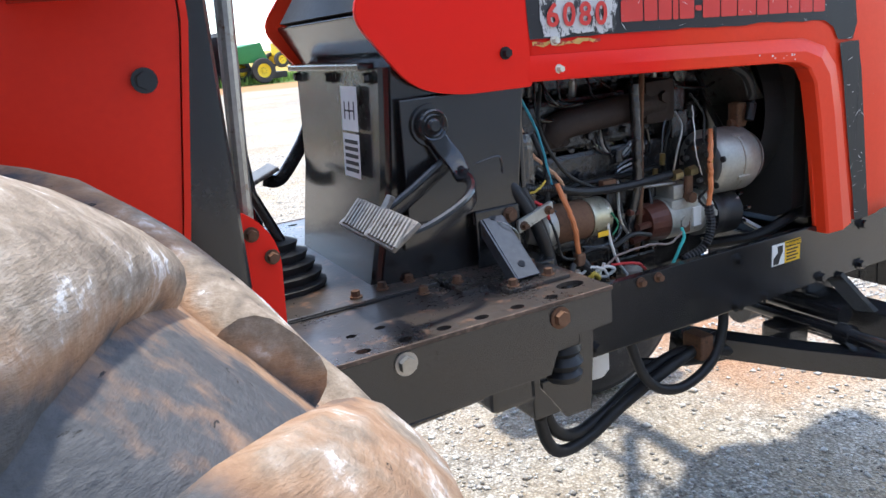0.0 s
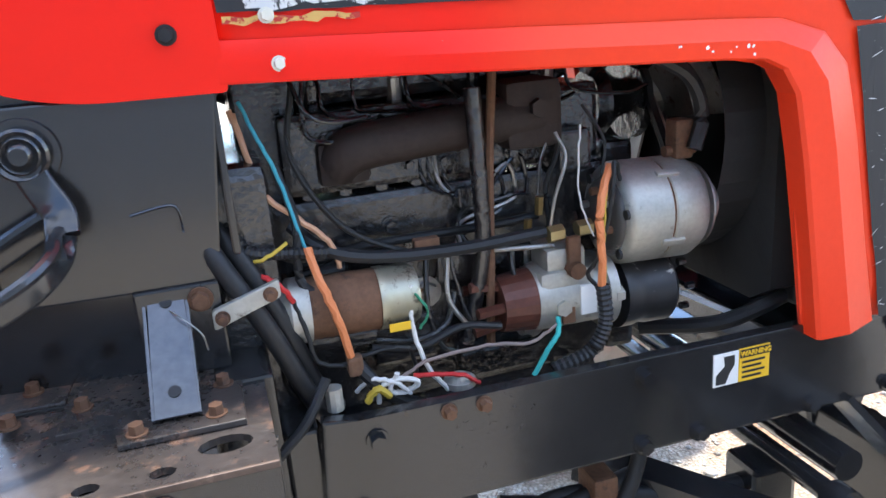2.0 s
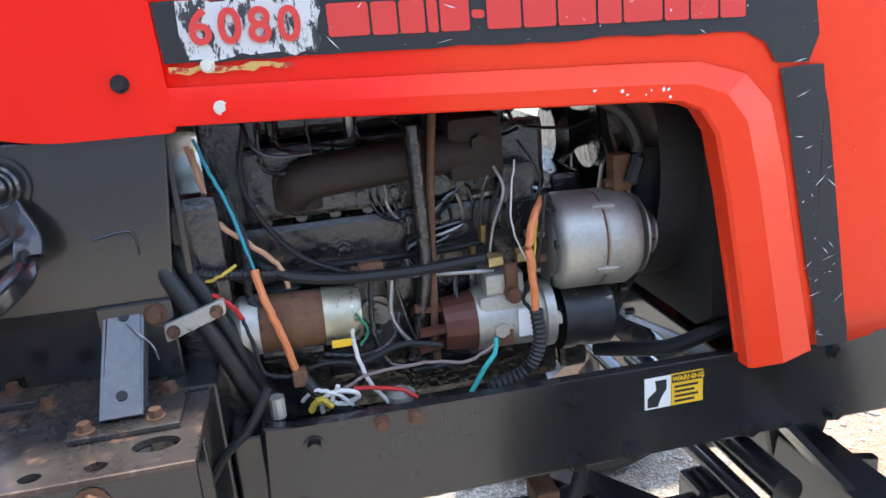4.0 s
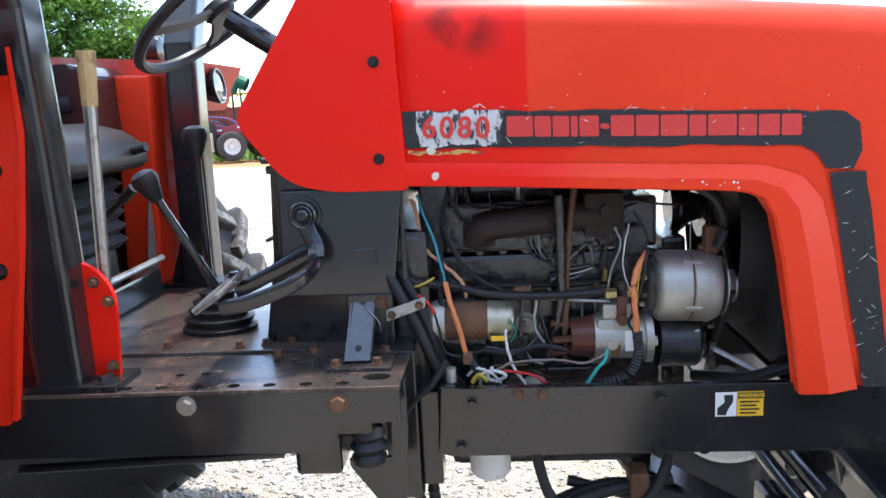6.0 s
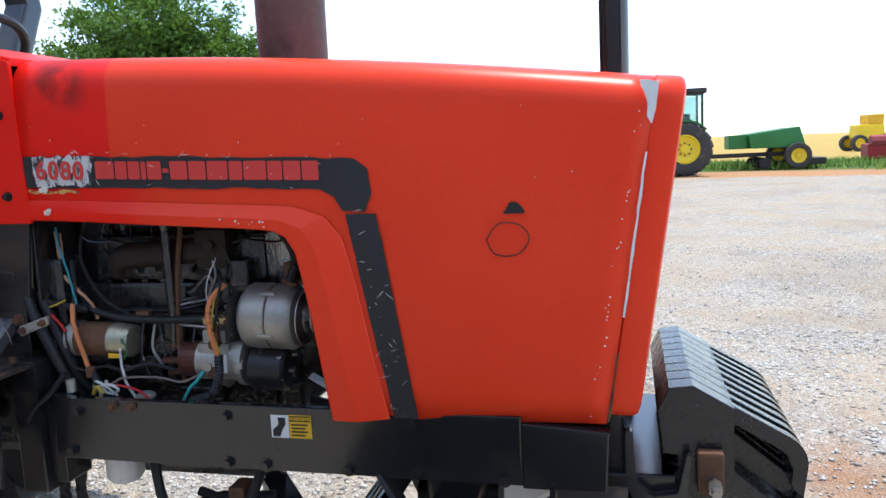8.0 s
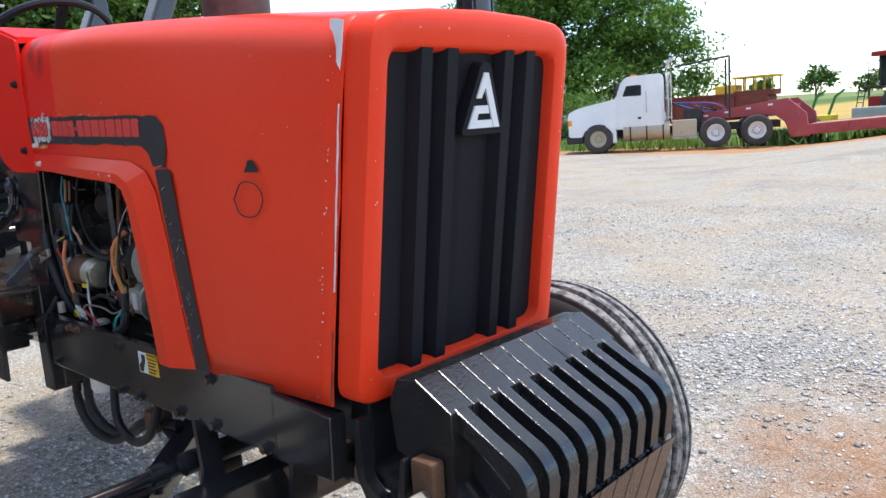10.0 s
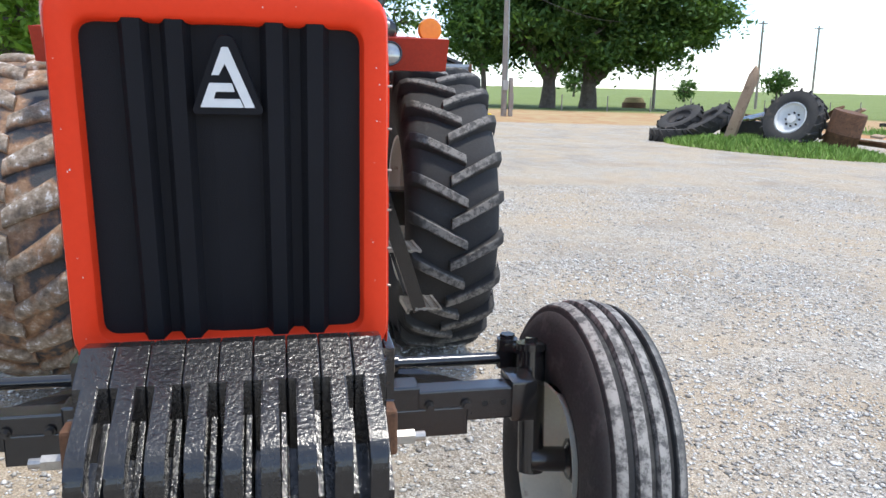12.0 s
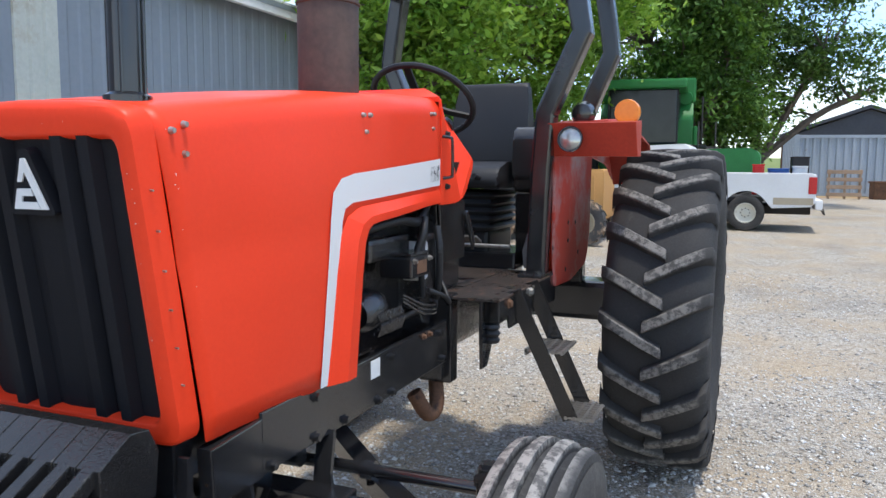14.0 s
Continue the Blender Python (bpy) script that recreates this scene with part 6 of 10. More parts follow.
# black box beside the seat, bent sheet before it, floor box and rod under the seat
part("side_box", plate_xz(round_poly([(0.16, 1.34), (0.56, 1.36), (0.60, 1.42), (0.59, 1.62), (0.55, 1.655), (0.16, 1.66)], 0.02, 3), 0.250, 0.472, 0.012), CONSOLE_BLACK, T, "black sheet-metal box beside the seat")
part("side_box_post", plate_xz([(0.20, 1.02), (0.54, 1.02), (0.56, 1.352), (0.20, 1.345)], 0.255, 0.466, 0.006), CONSOLE_BLACK, T)
part("bent_sheet", prism(bmesh.new(), [(0.330, 1.022), (0.405, 1.022), (0.392, 1.14), (0.410, 1.30), (0.395, 1.33), (0.352, 1.20), (0.322, 1.10)], Matrix.Translation((0.652, 0, 0)) @ Matrix(((0, 0, 1, 0), (1, 0, 0, 0), (0, 1, 0, 0), (0, 0, 0, 1))), 0.004, 0.001), mottled("dull_bare_sheet", (0.17, 0.15, 0.15), (0.28, 0.25, 0.25), (0.4, 0.6), 0.3, wear=(0.16, 0.08, 0.05), wear_at=(0.56, 0.66), wear_scale=12), T, "bent scuffed sheet-metal flap")
part("floor_box", slab((0.34, -0.24, 1.018), (0.70, 0.30, 1.092), 0.008), BLACK, T, "black box section below the seat")
part("seat_rod", rod(bmesh.new(), (0.715, -0.12, 1.122), (0.715, 0.28, 1.122), 0.009), STEEL, T, "rusty steel cross rod")
# steering column and wheel
part("steering_column", rod(bmesh.new(), (1.29, 0, 1.56), (1.06, 0, 1.715), 0.024, n=16), BLACK, T)
wm = axis_to((1.048, 0, 1.722), (0.998, 0, 1.790))
sw = lathe(bmesh.new(), [(0, 0), (0.032, 0), (0.040, 0.012), (0.036, 0.03), (0, 0.034)], wm, 22)
for k in range(3):
    a = radians(120 * k + 90)
    sweep(sw, [wm @ Vector((0.03 * math.cos(a), 0.03 * math.sin(a), 0.014)), wm @ Vector((0.11 * math.cos(a), 0.11 * math.sin(a), 0.010)), wm @ Vector((0.205 * math.cos(a), 0.205 * math.sin(a), 0.022))], rect(0.030, 0.010), up=wm.to_3x3() @ Vector((0, 0, 1)))
whl = part("steering_wheel", sw, VINYL, T, "black three-spoke steering wheel", smooth=True)
part("wheel_rim", sweep(bmesh.new(), [wm @ Vector((0.21 * math.cos(2 * math.pi * k / 40), 0.21 * math.sin(2 * math.pi * k / 40), 0.022)) for k in range(40)], disc(0.013, 8), close=True, up=wm.to_3x3() @ Vector((0, 0, 1))), VINYL, whl, smooth=True)
# levers
boot = lathe(bmesh.new(), [(0.084, 0.0), (0.088, 0.010), (0.074, 0.016), (0.082, 0.030), (0.064, 0.036), (0.071, 0.050), (0.053, 0.056), (0.059, 0.070), (0.038, 0.077), (0.043, 0.090), (0.014, 0.102), (0, 0.102)], Matrix.Translation((1.000, -0.090, 1.018)) @ Matrix.Diagonal((1.0, 0.80, 1, 1)), 14)
part("lever_boot", boot, VINYL, T, "folded black rubber lever boot", smooth=True)
for base, top in (((1.018, -0.098, 1.09), (0.905, -0.152, 1.345)), ((0.980, -0.078, 1.09), (0.971, -0.050, 1.430))):
    lv_ = part("gear_lever", rod(bmesh.new(), base, top, 0.010, 0.0085), BLACK, T)
    d = (Vector(top) - Vector(base)).normalized()
    part("lever_knob", lathe(bmesh.new(), [(0, -0.02), (0.013, -0.02), (0.024, 0.012), (0.030, 0.028), (0.026, 0.044), (0.012, 0.052), (0, 0.053)], axis_to(top, Vector(top) + d), 14), VINYL, lv_, smooth=True)
part("hydraulic_lever", rod(bmesh.new(), (0.880, -0.372, 1.03), (0.914, -0.385, 1.600), 0.0115, 0.0125), STEEL, T, "bare steel hand lever")
part("lever_grip", rod(bmesh.new(), (0.911, -0.384, 1.530), (0.917, -0.386, 1.628), 0.0145, 0.0175), mottled("tan_grip", (0.42, 0.27, 0.11), (0.55, 0.38, 0.18), (0.5, 0.7), wear=(0.2, 0.13, 0.07), wear_at=(0.55, 0.65), wear_scale=40), T)
# lever guard plate, red, with rounded top
part("lever_guard", plate_xz(round_poly([(0.812, 1.02), (0.915, 1.02), (0.926, 1.19), (0.882, 1.246), (0.812, 1.252)], [0, 0.004, 0.05, 0.05, 0]), -0.412, -0.402, 0.002), HOOD_RED, T, "red lever guard plate")
for px, pz in ((0.888, 1.208), (0.912, 1.171), (0.905, 1.045)):
    bolt(T, (px, -0.412, pz), (0, -1, 0), 0.008, RUST)
# roll bar: front and rear legs, cranked outwards near the top
for s in (-1, 1):
    lx = 0.822 if s < 0 else 0.772
    fr = [(lx, s * 0.425, 1.012), (lx, s * 0.438, 1.45), (lx, s * 0.455, 1.70), (lx, s * 0.545, 1.90), (lx, s * 0.600, 2.02), (lx, s * 0.580, 2.13), (lx, s * 0.540, 2.40)]
    part("roll_bar_leg", sweep(bmesh.new(), fr, round_poly(rect(0.082, 0.092), 0.014, 3), up=(1, 0, 0)), BLACK, T, "black square-tube roll bar leg")
    rr = [(0.10, s * 0.445, 0.90), (0.10, s * 0.445, 1.65), (0.11, s * 0.53, 1.86), (0.11, s * 0.60, 2.02), (0.11, s * 0.585, 2.14), (0.11, s * 0.54, 2.40)]
    part("roll_bar_leg", sweep(bmesh.new(), rr, round_poly(rect(0.082, 0.092), 0.014, 3), up=(1, 0, 0)), BLACK, T, "black square-tube roll bar leg")
    part("roll_bar_foot", slab((lx - 0.12, s * 0.37, 1.012), (lx + 0.115, s * 0.475, 1.026), 0.003), BLACK, T)
    bolt(T, (lx + 0.083, s * 0.446, 1.026), (0, 0, 1), 0.016, BLACK)
    part("roll_bar_gusset", prism(bmesh.new(), [(lx - 0.10, 1.024), (lx - 0.02, 1.024), (lx - 0.02, 1.26)], Matrix.Translation((0, s * 0.43 + 0.006, 0)) @ SIDE, 0.012, 0.002), BLACK, T)
    part("roll_bar_rail", sweep(bmesh.new(), [(lx, s * 0.540, 2.40), (0.11, s * 0.540, 2.40)], rect(0.08, 0.08)), BLACK, T)
# fenders
for s in (-1, 1):
    fx = 0.095 if s < 0 else 0.0
    prof = round_poly([(0.66 + fx * 0.8, 0.96), (0.70 + fx * 0.7, 1.10), (0.735 + fx, 1.49), (0.735 + fx, 1.665), (0.28, 1.70), (-0.45, 1.62), (-0.70, 1.30), (-0.70, 1.10), (-0.20, 0.96)], [0.01, 0.02, 0.02, 0.03, 0.05, 0.1, 0.1, 0.05, 0.02], 4)
    if s > 0:      # cut away behind, over the tyre
        prof = round_poly([(0.40, 0.945), (0.700, 0.955), (0.735, 1.10), (0.750, 1.49), (0.735, 1.665), (0.28, 1.70), (-0.45, 1.62), (-0.66, 1.40), (-0.45, 1.49), (-0.02, 1.53), (0.0, 1.14), (0.06, 0.995)], [0.06, 0.02, 0.02, 0.02, 0.03, 0.05, 0.1, 0.02, 0.05, 0.02, 0.05, 0.05], 4)
    part("fender", plate_xz(prof, s * 0.478, s * 0.488, 0.003), FENDER_PALE if s > 0 else RED, T, "chalky sun-bleached red rear fender sheet with bolt holes" if s > 0 else "bright red rear fender sheet")
    # outward-sloping top sheet above the tyre
    bm = bmesh.new()
    xs = [(0.735, 1.665), (0.28, 1.70), (-0.45, 1.62), (-0.66, 1.38)]
    a = [bm.verts.new((x, s * 0.488, z)) for x, z in xs]
    b = [bm.verts.new((x - 0.02, s * 0.70, z + 0.004)) for x, z in xs]
    c2 = [bm.verts.new((x - 0.02, s * 0.72, z - 0.022)) for x, z in xs]
    for p, q in ((a, b), (b, c2)):
        for j in range(3):
            bm.faces.new((p[j], p[j + 1], q[j + 1], q[j]))
    ft = part("fender_top", bm, RED_FADED if s > 0 else RED, T)
    so = ft.modifiers.new("thick", "SOLIDIFY")
    so.thickness = 0.005
    # raised stiffening box on the inner face
    part("fender_rib", prism(bmesh.new(), [(0.556, 1.02), (0.662, 1.02), (0.690, 1.622), (0.592, 1.626)], Matrix.Translation((0, s * 0.478 + (0 if s > 0 else 0.095), 0)) @ SIDE, 0.095, 0.008), RED if s < 0 else HOOD_RED, T)
    # bolts and edge of the plain sheet, holes in the bleached one, lamp board over it
    if s < 0:
        for bx_, bz_ in ((0.780, 1.428), (0.762, 1.25)):
            bolt(T, (bx_, -0.488, bz_), (0, -1, 0), 0.011, BLACK)
        part("fender_edge", sweep(bmesh.new(), [(0.746, -0.483, 0.97), (0.772, -0.483, 1.12), (0.800, -0.483, 1.27), (0.836, -0.483, 1.49), (0.838, -0.483, 1.655)], rect(0.016, 0.008), up=(1, 0, 0)), RED, T)
    # The sheet is uncut; black discs give the holes their dark.
    for hx, hz in () if s < 0 else ((0.483, 1.223), (0.336, 1.214), (0.48, 1.14), (0.76, 1.129), (0.264, 1.065), (0.793, 1.021), (0.517, 1.01)):
        part("bolt_hole", rod(bmesh.new(), (hx, 0.4875, hz), (hx, 0.4895, hz), 0.011, n=12), INK, T)
    lb = part("lamp_board", plate_xz([(0.66, 1.52), (0.75, 1.52), (0.82, 1.655), (0.66, 1.67)], s * 0.470, s * (0.885 if s < 0 else 0.830), 0.004), RED_FADED, T, "faded red lamp housing on the fender")
    lp = Vector((0.808, s * 0.566, 1.588))
    part("work_lamp", lathe(bmesh.new(), [(0, -0.03), (0.036, -0.03), (0.054, 0.012), (0.052, 0.022), (0.048, 0.022), (0.044, 0.014)], axis_to(lp, lp + Vector((1, 0, 0.1))), 24), BLACK, lb, smooth=True)
    part("lamp_lens", lathe(bmesh.new(), [(0.046, 0.014), (0.03, 0.021), (0.0, 0.024)], axis_to(lp, lp + Vector((1, 0, 0.1))), 24), LENS_CLEAR, lb, smooth=True)
    bp = Vector((0.66, s * (0.715 if s < 0 else 0.770), 1.655 if s < 0 else 1.620))
    part("beacon_stem", rod(bmesh.new(), bp, bp + Vector((0, 0, 0.05)), 0.012), BLACK, T)
    part("amber_lamp", lathe(bmesh.new(), [(0, -0.028), (0.05, -0.026), (0.054, -0.01), (0.054, 0.01), (0.05, 0.026), (0, 0.028)], axis_to(bp + Vector((0, 0, 0.085)), bp + Vector((1, 0, 0.085))), 24), LENS_AMBER, T, "amber warning lamp", smooth=True)
    wp = Vector((0.62, s * 0.575, 1.705))
    part("rear_lamp", lathe(bmesh.new(), [(0, -0.05), (0.04, -0.04), (0.054, 0.0), (0.05, 0.012), (0, 0.016)], axis_to(wp, wp + Vector((-1, 0, 0))), 20), BLACK, T, smooth=True)
# small dark decal with unreadable writing
part("decal", slab((0.462, 0.4770, 1.482), (0.528, 0.4775, 1.584), 0.0002), INK, T, "small black decal with white print")
for k, (a, b, h) in enumerate(((0.466, 0.524, 1.572), (0.470, 0.519, 1.560), (0.476, 0.489, 1.510), (0.503, 0.521, 1.520))):
    part("print_line", slab((a, 0.4760, h), (b, 0.4768, h + (0.006 if k < 2 else 0.022)), 0.0001), PAPER_WHITE, T)
# grab rail on the cowl, left
part("grab_rail", tube([(1.452, 0.258, 1.578), (1.438, 0.282, 1.574), (1.432, 0.288, 1.560), (1.428, 0.288, 1.452), (1.428, 0.283, 1.437), (1.444, 0.258, 1.432)], 0.0055, 8, 4), BLACK, T, "thin steel grab rail")
# steps under the left platform edge
st = part("step_ladder", sweep(bmesh.new(), [(1.29, 0.475, 1.02), (1.11, 0.66, 0.505)], rect(0.058, 0.012), up=(1, 0, 0)), BLACK, T, "black two-tread boarding step")
part("step_side", sweep(bmesh.new(), [(1.05, 0.475, 1.02), (0.88, 0.66, 0.505)], rect(0.058, 0.012), up=(1, 0, 0)), BLACK, st)
for yy, zz, sx in ((0.575, 0.775, 0.0), (0.68, 0.505, -0.075)):
    bm = bmesh.new()
    for k in range(5):
        box(bm, (0.985 + sx, yy - 0.075 + k * 0.034, zz), (1.20 + sx, yy - 0.065 + k * 0.034, zz + 0.014))
    for k in range(8):
        box(bm, (0.985 + sx + k * 0.029, yy - 0.075, zz + 0.003), (0.992 + sx + k * 0.029, yy + 0.075, zz + 0.011))
    box(bm, (0.985 + sx, yy - 0.078, zz - 0.012), (1.20 + sx, yy - 0.068, zz + 0.012))
    part("step_tread", bm, STEEL, st, "open steel step tread")

# ---------------------------------------------------------------- hoses and boxes under the frame
part("washer_jug", lathe(bmesh.new(), [(0, 0), (0.036, 0), (0.044, 0.012), (0.044, 0.08), (0, 0.08)], Matrix.Translation((1.610, -0.205, 0.704)), 22), PAPER_WHITE, T, "white plastic jug", smooth=True)
for pts, r in (([(1.47, -0.22, 0.80), (1.455, -0.235, 0.66), (1.50, -0.22, 0.56), (1.60, -0.20, 0.545), (1.72, -0.20, 0.60), (1.86, -0.22, 0.665), (2.0, -0.20, 0.68)], 0.014),
               ([(1.50, -0.20, 0.80), (1.485, -0.215, 0.65), (1.55, -0.20, 0.57), (1.66, -0.18, 0.575), (1.80, -0.18, 0.64), (1.90, -0.2, 0.67), (2.06, -0.22, 0.635), (2.20, -0.22, 0.62)], 0.014),
               ([(1.70, -0.22, 0.79), (1.74, -0.245, 0.66), (1.83, -0.25, 0.615), (1.93, -0.25, 0.65), (1.98, -0.24, 0.73), (1.99, -0.22, 0.80)], 0.012),
               ([(1.78, -0.16, 0.66), (1.95, -0.18, 0.625), (2.10, -0.20, 0.615), (2.24, -0.22, 0.63)], 0.012),
               ([(0.95, -0.36, 0.86), (1.10, -0.36, 0.845), (1.25, -0.35, 0.865), (1.40, -0.32, 0.86)], 0.008)):
    part("hydraulic_hose", tube(pts, r, 10), VINYL, T, "black rubber hydraulic hose", smooth=True)
part("hose_clamp", slab((1.905, -0.245, 0.655), (1.945, -0.185, 0.715), 0.006), RUST, T)
part("valve_block", slab((2.18, -0.26, 0.585), (2.26, -0.18, 0.665), 0.01), BLACK, T)
part("underfloor_box", slab((0.75, -0.40, 0.845), (1.30, -0.20, 0.90), 0.02), ENGINE, T)
part("underfloor_rod", rod(bmesh.new(), (0.70, -0.43, 0.845), (1.22, -0.42, 0.862), 0.009), BLACK, T)
part("underfloor_bracket", slab((1.24, -0.42, 0.815), (1.33, -0.30, 0.90), 0.01), BLACK, T)
part("drain_elbow", tube([(1.42, 0.22, 0.74), (1.47, 0.25, 0.62), (1.53, 0.24, 0.60), (1.56, 0.2, 0.68)], 0.028, 12), RUST, T, smooth=True)

# ---------------------------------------------------------------- small engine fittings, seam and paint wear
part("alternator_end", lathe(bmesh.new(), [(0, -0.004), (0.046, -0.004), (0.054, 0.002), (0.056, 0.006), (0, 0.006)], ax, 30), scraped("oily_end_plate", (0.05, 0.048, 0.045), (0.30, 0.28, 0.25), 0.60, 50, 0.45), T, smooth=True)
for k in range(6):
    a = math.pi / 3 * k + 0.3
    p = ax @ Vector((0.036 * math.cos(a), 0.036 * math.sin(a), -0.004))
    part("alternator_stud", rod(bmesh.new(), p, p + Vector((-0.010, 0, 0)), 0.006, n=6), RUST if k % 2 else STEEL, T)
    # Closed plate: the openings' shade is put on as black discs.
    q = ax @ Vector((0.062 * math.cos(a + 0.5), 0.062 * math.sin(a + 0.5), 0.006))
    part("alternator_vent", rod(bmesh.new(), q, q + Vector((-0.004, 0, 0)), 0.007, n=10), INK, T)
rnd = random.Random(17)
for k in range(9):
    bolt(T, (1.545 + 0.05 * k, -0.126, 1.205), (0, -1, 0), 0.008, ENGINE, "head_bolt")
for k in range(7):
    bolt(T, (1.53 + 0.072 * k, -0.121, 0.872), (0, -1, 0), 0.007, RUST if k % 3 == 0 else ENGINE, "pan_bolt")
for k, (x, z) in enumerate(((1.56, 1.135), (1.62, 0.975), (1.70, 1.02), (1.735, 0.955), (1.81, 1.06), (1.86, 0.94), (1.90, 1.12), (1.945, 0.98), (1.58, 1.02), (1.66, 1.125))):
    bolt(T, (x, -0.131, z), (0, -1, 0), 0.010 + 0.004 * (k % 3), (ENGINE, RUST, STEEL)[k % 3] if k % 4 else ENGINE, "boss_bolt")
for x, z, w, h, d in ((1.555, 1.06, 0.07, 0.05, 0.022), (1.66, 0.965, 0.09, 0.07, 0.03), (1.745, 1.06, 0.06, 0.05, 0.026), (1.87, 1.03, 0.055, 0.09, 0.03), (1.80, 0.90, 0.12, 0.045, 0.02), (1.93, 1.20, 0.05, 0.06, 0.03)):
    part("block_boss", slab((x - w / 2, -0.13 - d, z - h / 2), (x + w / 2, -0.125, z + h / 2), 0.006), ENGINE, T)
for pts, r, mat in (
        ([(1.52, -0.18, 1.16), (1.56, -0.20, 1.125), (1.63, -0.20, 1.105), (1.74, -0.20, 1.098), (1.86, -0.20, 1.102)], 0.009, VINYL),
        ([(1.51, -0.19, 1.24), (1.525, -0.21, 1.17), (1.52, -0.215, 1.10), (1.54, -0.22, 1.075)], 0.006, VINYL),
        ([(1.69, -0.19, 1.09), (1.685, -0.20, 1.02), (1.70, -0.20, 0.965), (1.73, -0.19, 0.945)], 0.004, BLACK),
        ([(1.72, -0.19, 1.085), (1.715, -0.20, 1.03), (1.74, -0.20, 0.985)], 0.0035, STEEL),
        ([(1.885, -0.19, 1.235), (1.895, -0.20, 1.20), (1.875, -0.205, 1.15), (1.868, -0.20, 1.105)], 0.0025, STEEL),
        ([(1.54, -0.18, 1.345), (1.555, -0.20, 1.30), (1.585, -0.20, 1.285), (1.63, -0.195, 1.285)], 0.003, BLACK),
        ([(1.92, -0.20, 1.27), (1.945, -0.215, 1.22), (1.938, -0.22, 1.17), (1.958, -0.225, 1.14)], 0.0022, VINYL),
        ([(1.60, -0.22, 0.99), (1.66, -0.235, 0.985), (1.72, -0.23, 1.0), (1.78, -0.22, 0.985)], 0.005, VINYL),
        ([(2.04, -0.20, 1.32), (2.08, -0.21, 1.29), (2.10, -0.21, 1.235), (2.085, -0.215, 1.19)], 0.011, VINYL)):
    part("engine_line", tube(pts, r, 8, 5), mat, T, smooth=True)
for x, y, z in ((1.862, -0.205, 1.098), (1.905, -0.206, 1.10)):
    part("hose_fitting", rod(bmesh.new(), (x, y, z), (x + 0.022, y, z + 0.001), 0.012, n=6), mottled("brass_fitting", (0.40, 0.30, 0.14), (0.5, 0.4, 0.2), (0.3, 0.5), 0.9), T)
# pale torn strip and rust line at the nose seam, right side
side_flat(wavy([(2.838, 1.572), (2.872, 1.566), (2.868, 1.535), (2.858, 1.490), (2.850, 1.505), (2.852, 1.535)], 0.004, 31, 0.012), -1, 0.002, PAPER_WHITE, "torn_strip", "torn pale weatherstrip at the hood seam")
side_flat(wavy([(2.800, 1.13), (2.804, 1.13), (2.850, 1.44), (2.846, 1.44)], 0.0012, 33, 0.02), -1, 0.0008, PAPER_WHITE, "seam_edge")
side_flat(wavy([(2.768, 0.925), (2.772, 0.925), (2.792, 1.06), (2.788, 1.06)], 0.0012, 34, 0.02), -1, 0.0008, RUST, "seam_edge")
# chipped paint specks along edges
bm = bmesh.new()


def speck(x, z, s, r):
    n_ = rnd.randint(4, 6)
    bm.faces.new([bm.verts.new((x + r * rnd.uniform(0.5, 1.3) * math.cos(2 * math.pi * i / n_), s * (hood_w(x, z) + 0.0080 + lift), z + r * rnd.uniform(0.5, 1.4) * math.sin(2 * math.pi * i / n_))) for i in range(n_)])


lift = 0.0
for k in range(24):
    x = rnd.uniform(1.48, 2.80)
    speck(x, rnd.choice((rnd.uniform(1.40, 1.55), rnd.uniform(0.93, 1.5) if x > 2.33 else rnd.uniform(1.45, 1.6))), -1, rnd.uniform(0.0006, 0.0018))
for k in range(34):
    t = rnd.random()
    x = lerp(2.735, 2.845, t)
    speck(x + rnd.gauss(0, 0.004), lerp(0.93, 1.55, t), rnd.choice((-1, -1, 1)), rnd.uniform(0.0008, 0.0024))
lift = 0.023
for k in range(10):
    t = rnd.random()
    speck(lerp(1.98, 2.10, t), lerp(1.330, 1.322, t) + rnd.uniform(0, 0.012), -1, rnd.uniform(0.001, 0.003))
part("paint_chip", bm, PAPER_WHITE, T, kind="stuff")
bm = bmesh.new()
lift = 0.0022
for k in range(48):
    t = rnd.random()
    if rnd.random() < 0.5:
        x, z = lerp(1.48, 2.30, t), lerp(1.506, 1.456, t) - rnd.choice((rnd.uniform(0, 0.006), rnd.uniform(0, 0.07)))
    else:
        x, z = lerp(2.265, 2.322, t) + rnd.uniform(0, 0.058), lerp(1.366, 0.925, t)
    a, ln, wd = rnd.uniform(-0.9, 0.9), rnd.uniform(0.002, 0.013), rnd.uniform(0.0003, 0.0008)
    d_, n_ = Vector((math.cos(a), 0, math.sin(a))) * ln, Vector((-math.sin(a), 0, math.cos(a))) * wd
    c_ = Vector((x, -(hood_w(x, z) + 0.0090), z))
    bm.faces.new([bm.verts.new(c_ + v_) for v_ in (-d_, -n_, d_, n_)])
part("scratch", bm, PAPER_WHITE, T, kind="stuff")
bm = bmesh.new()
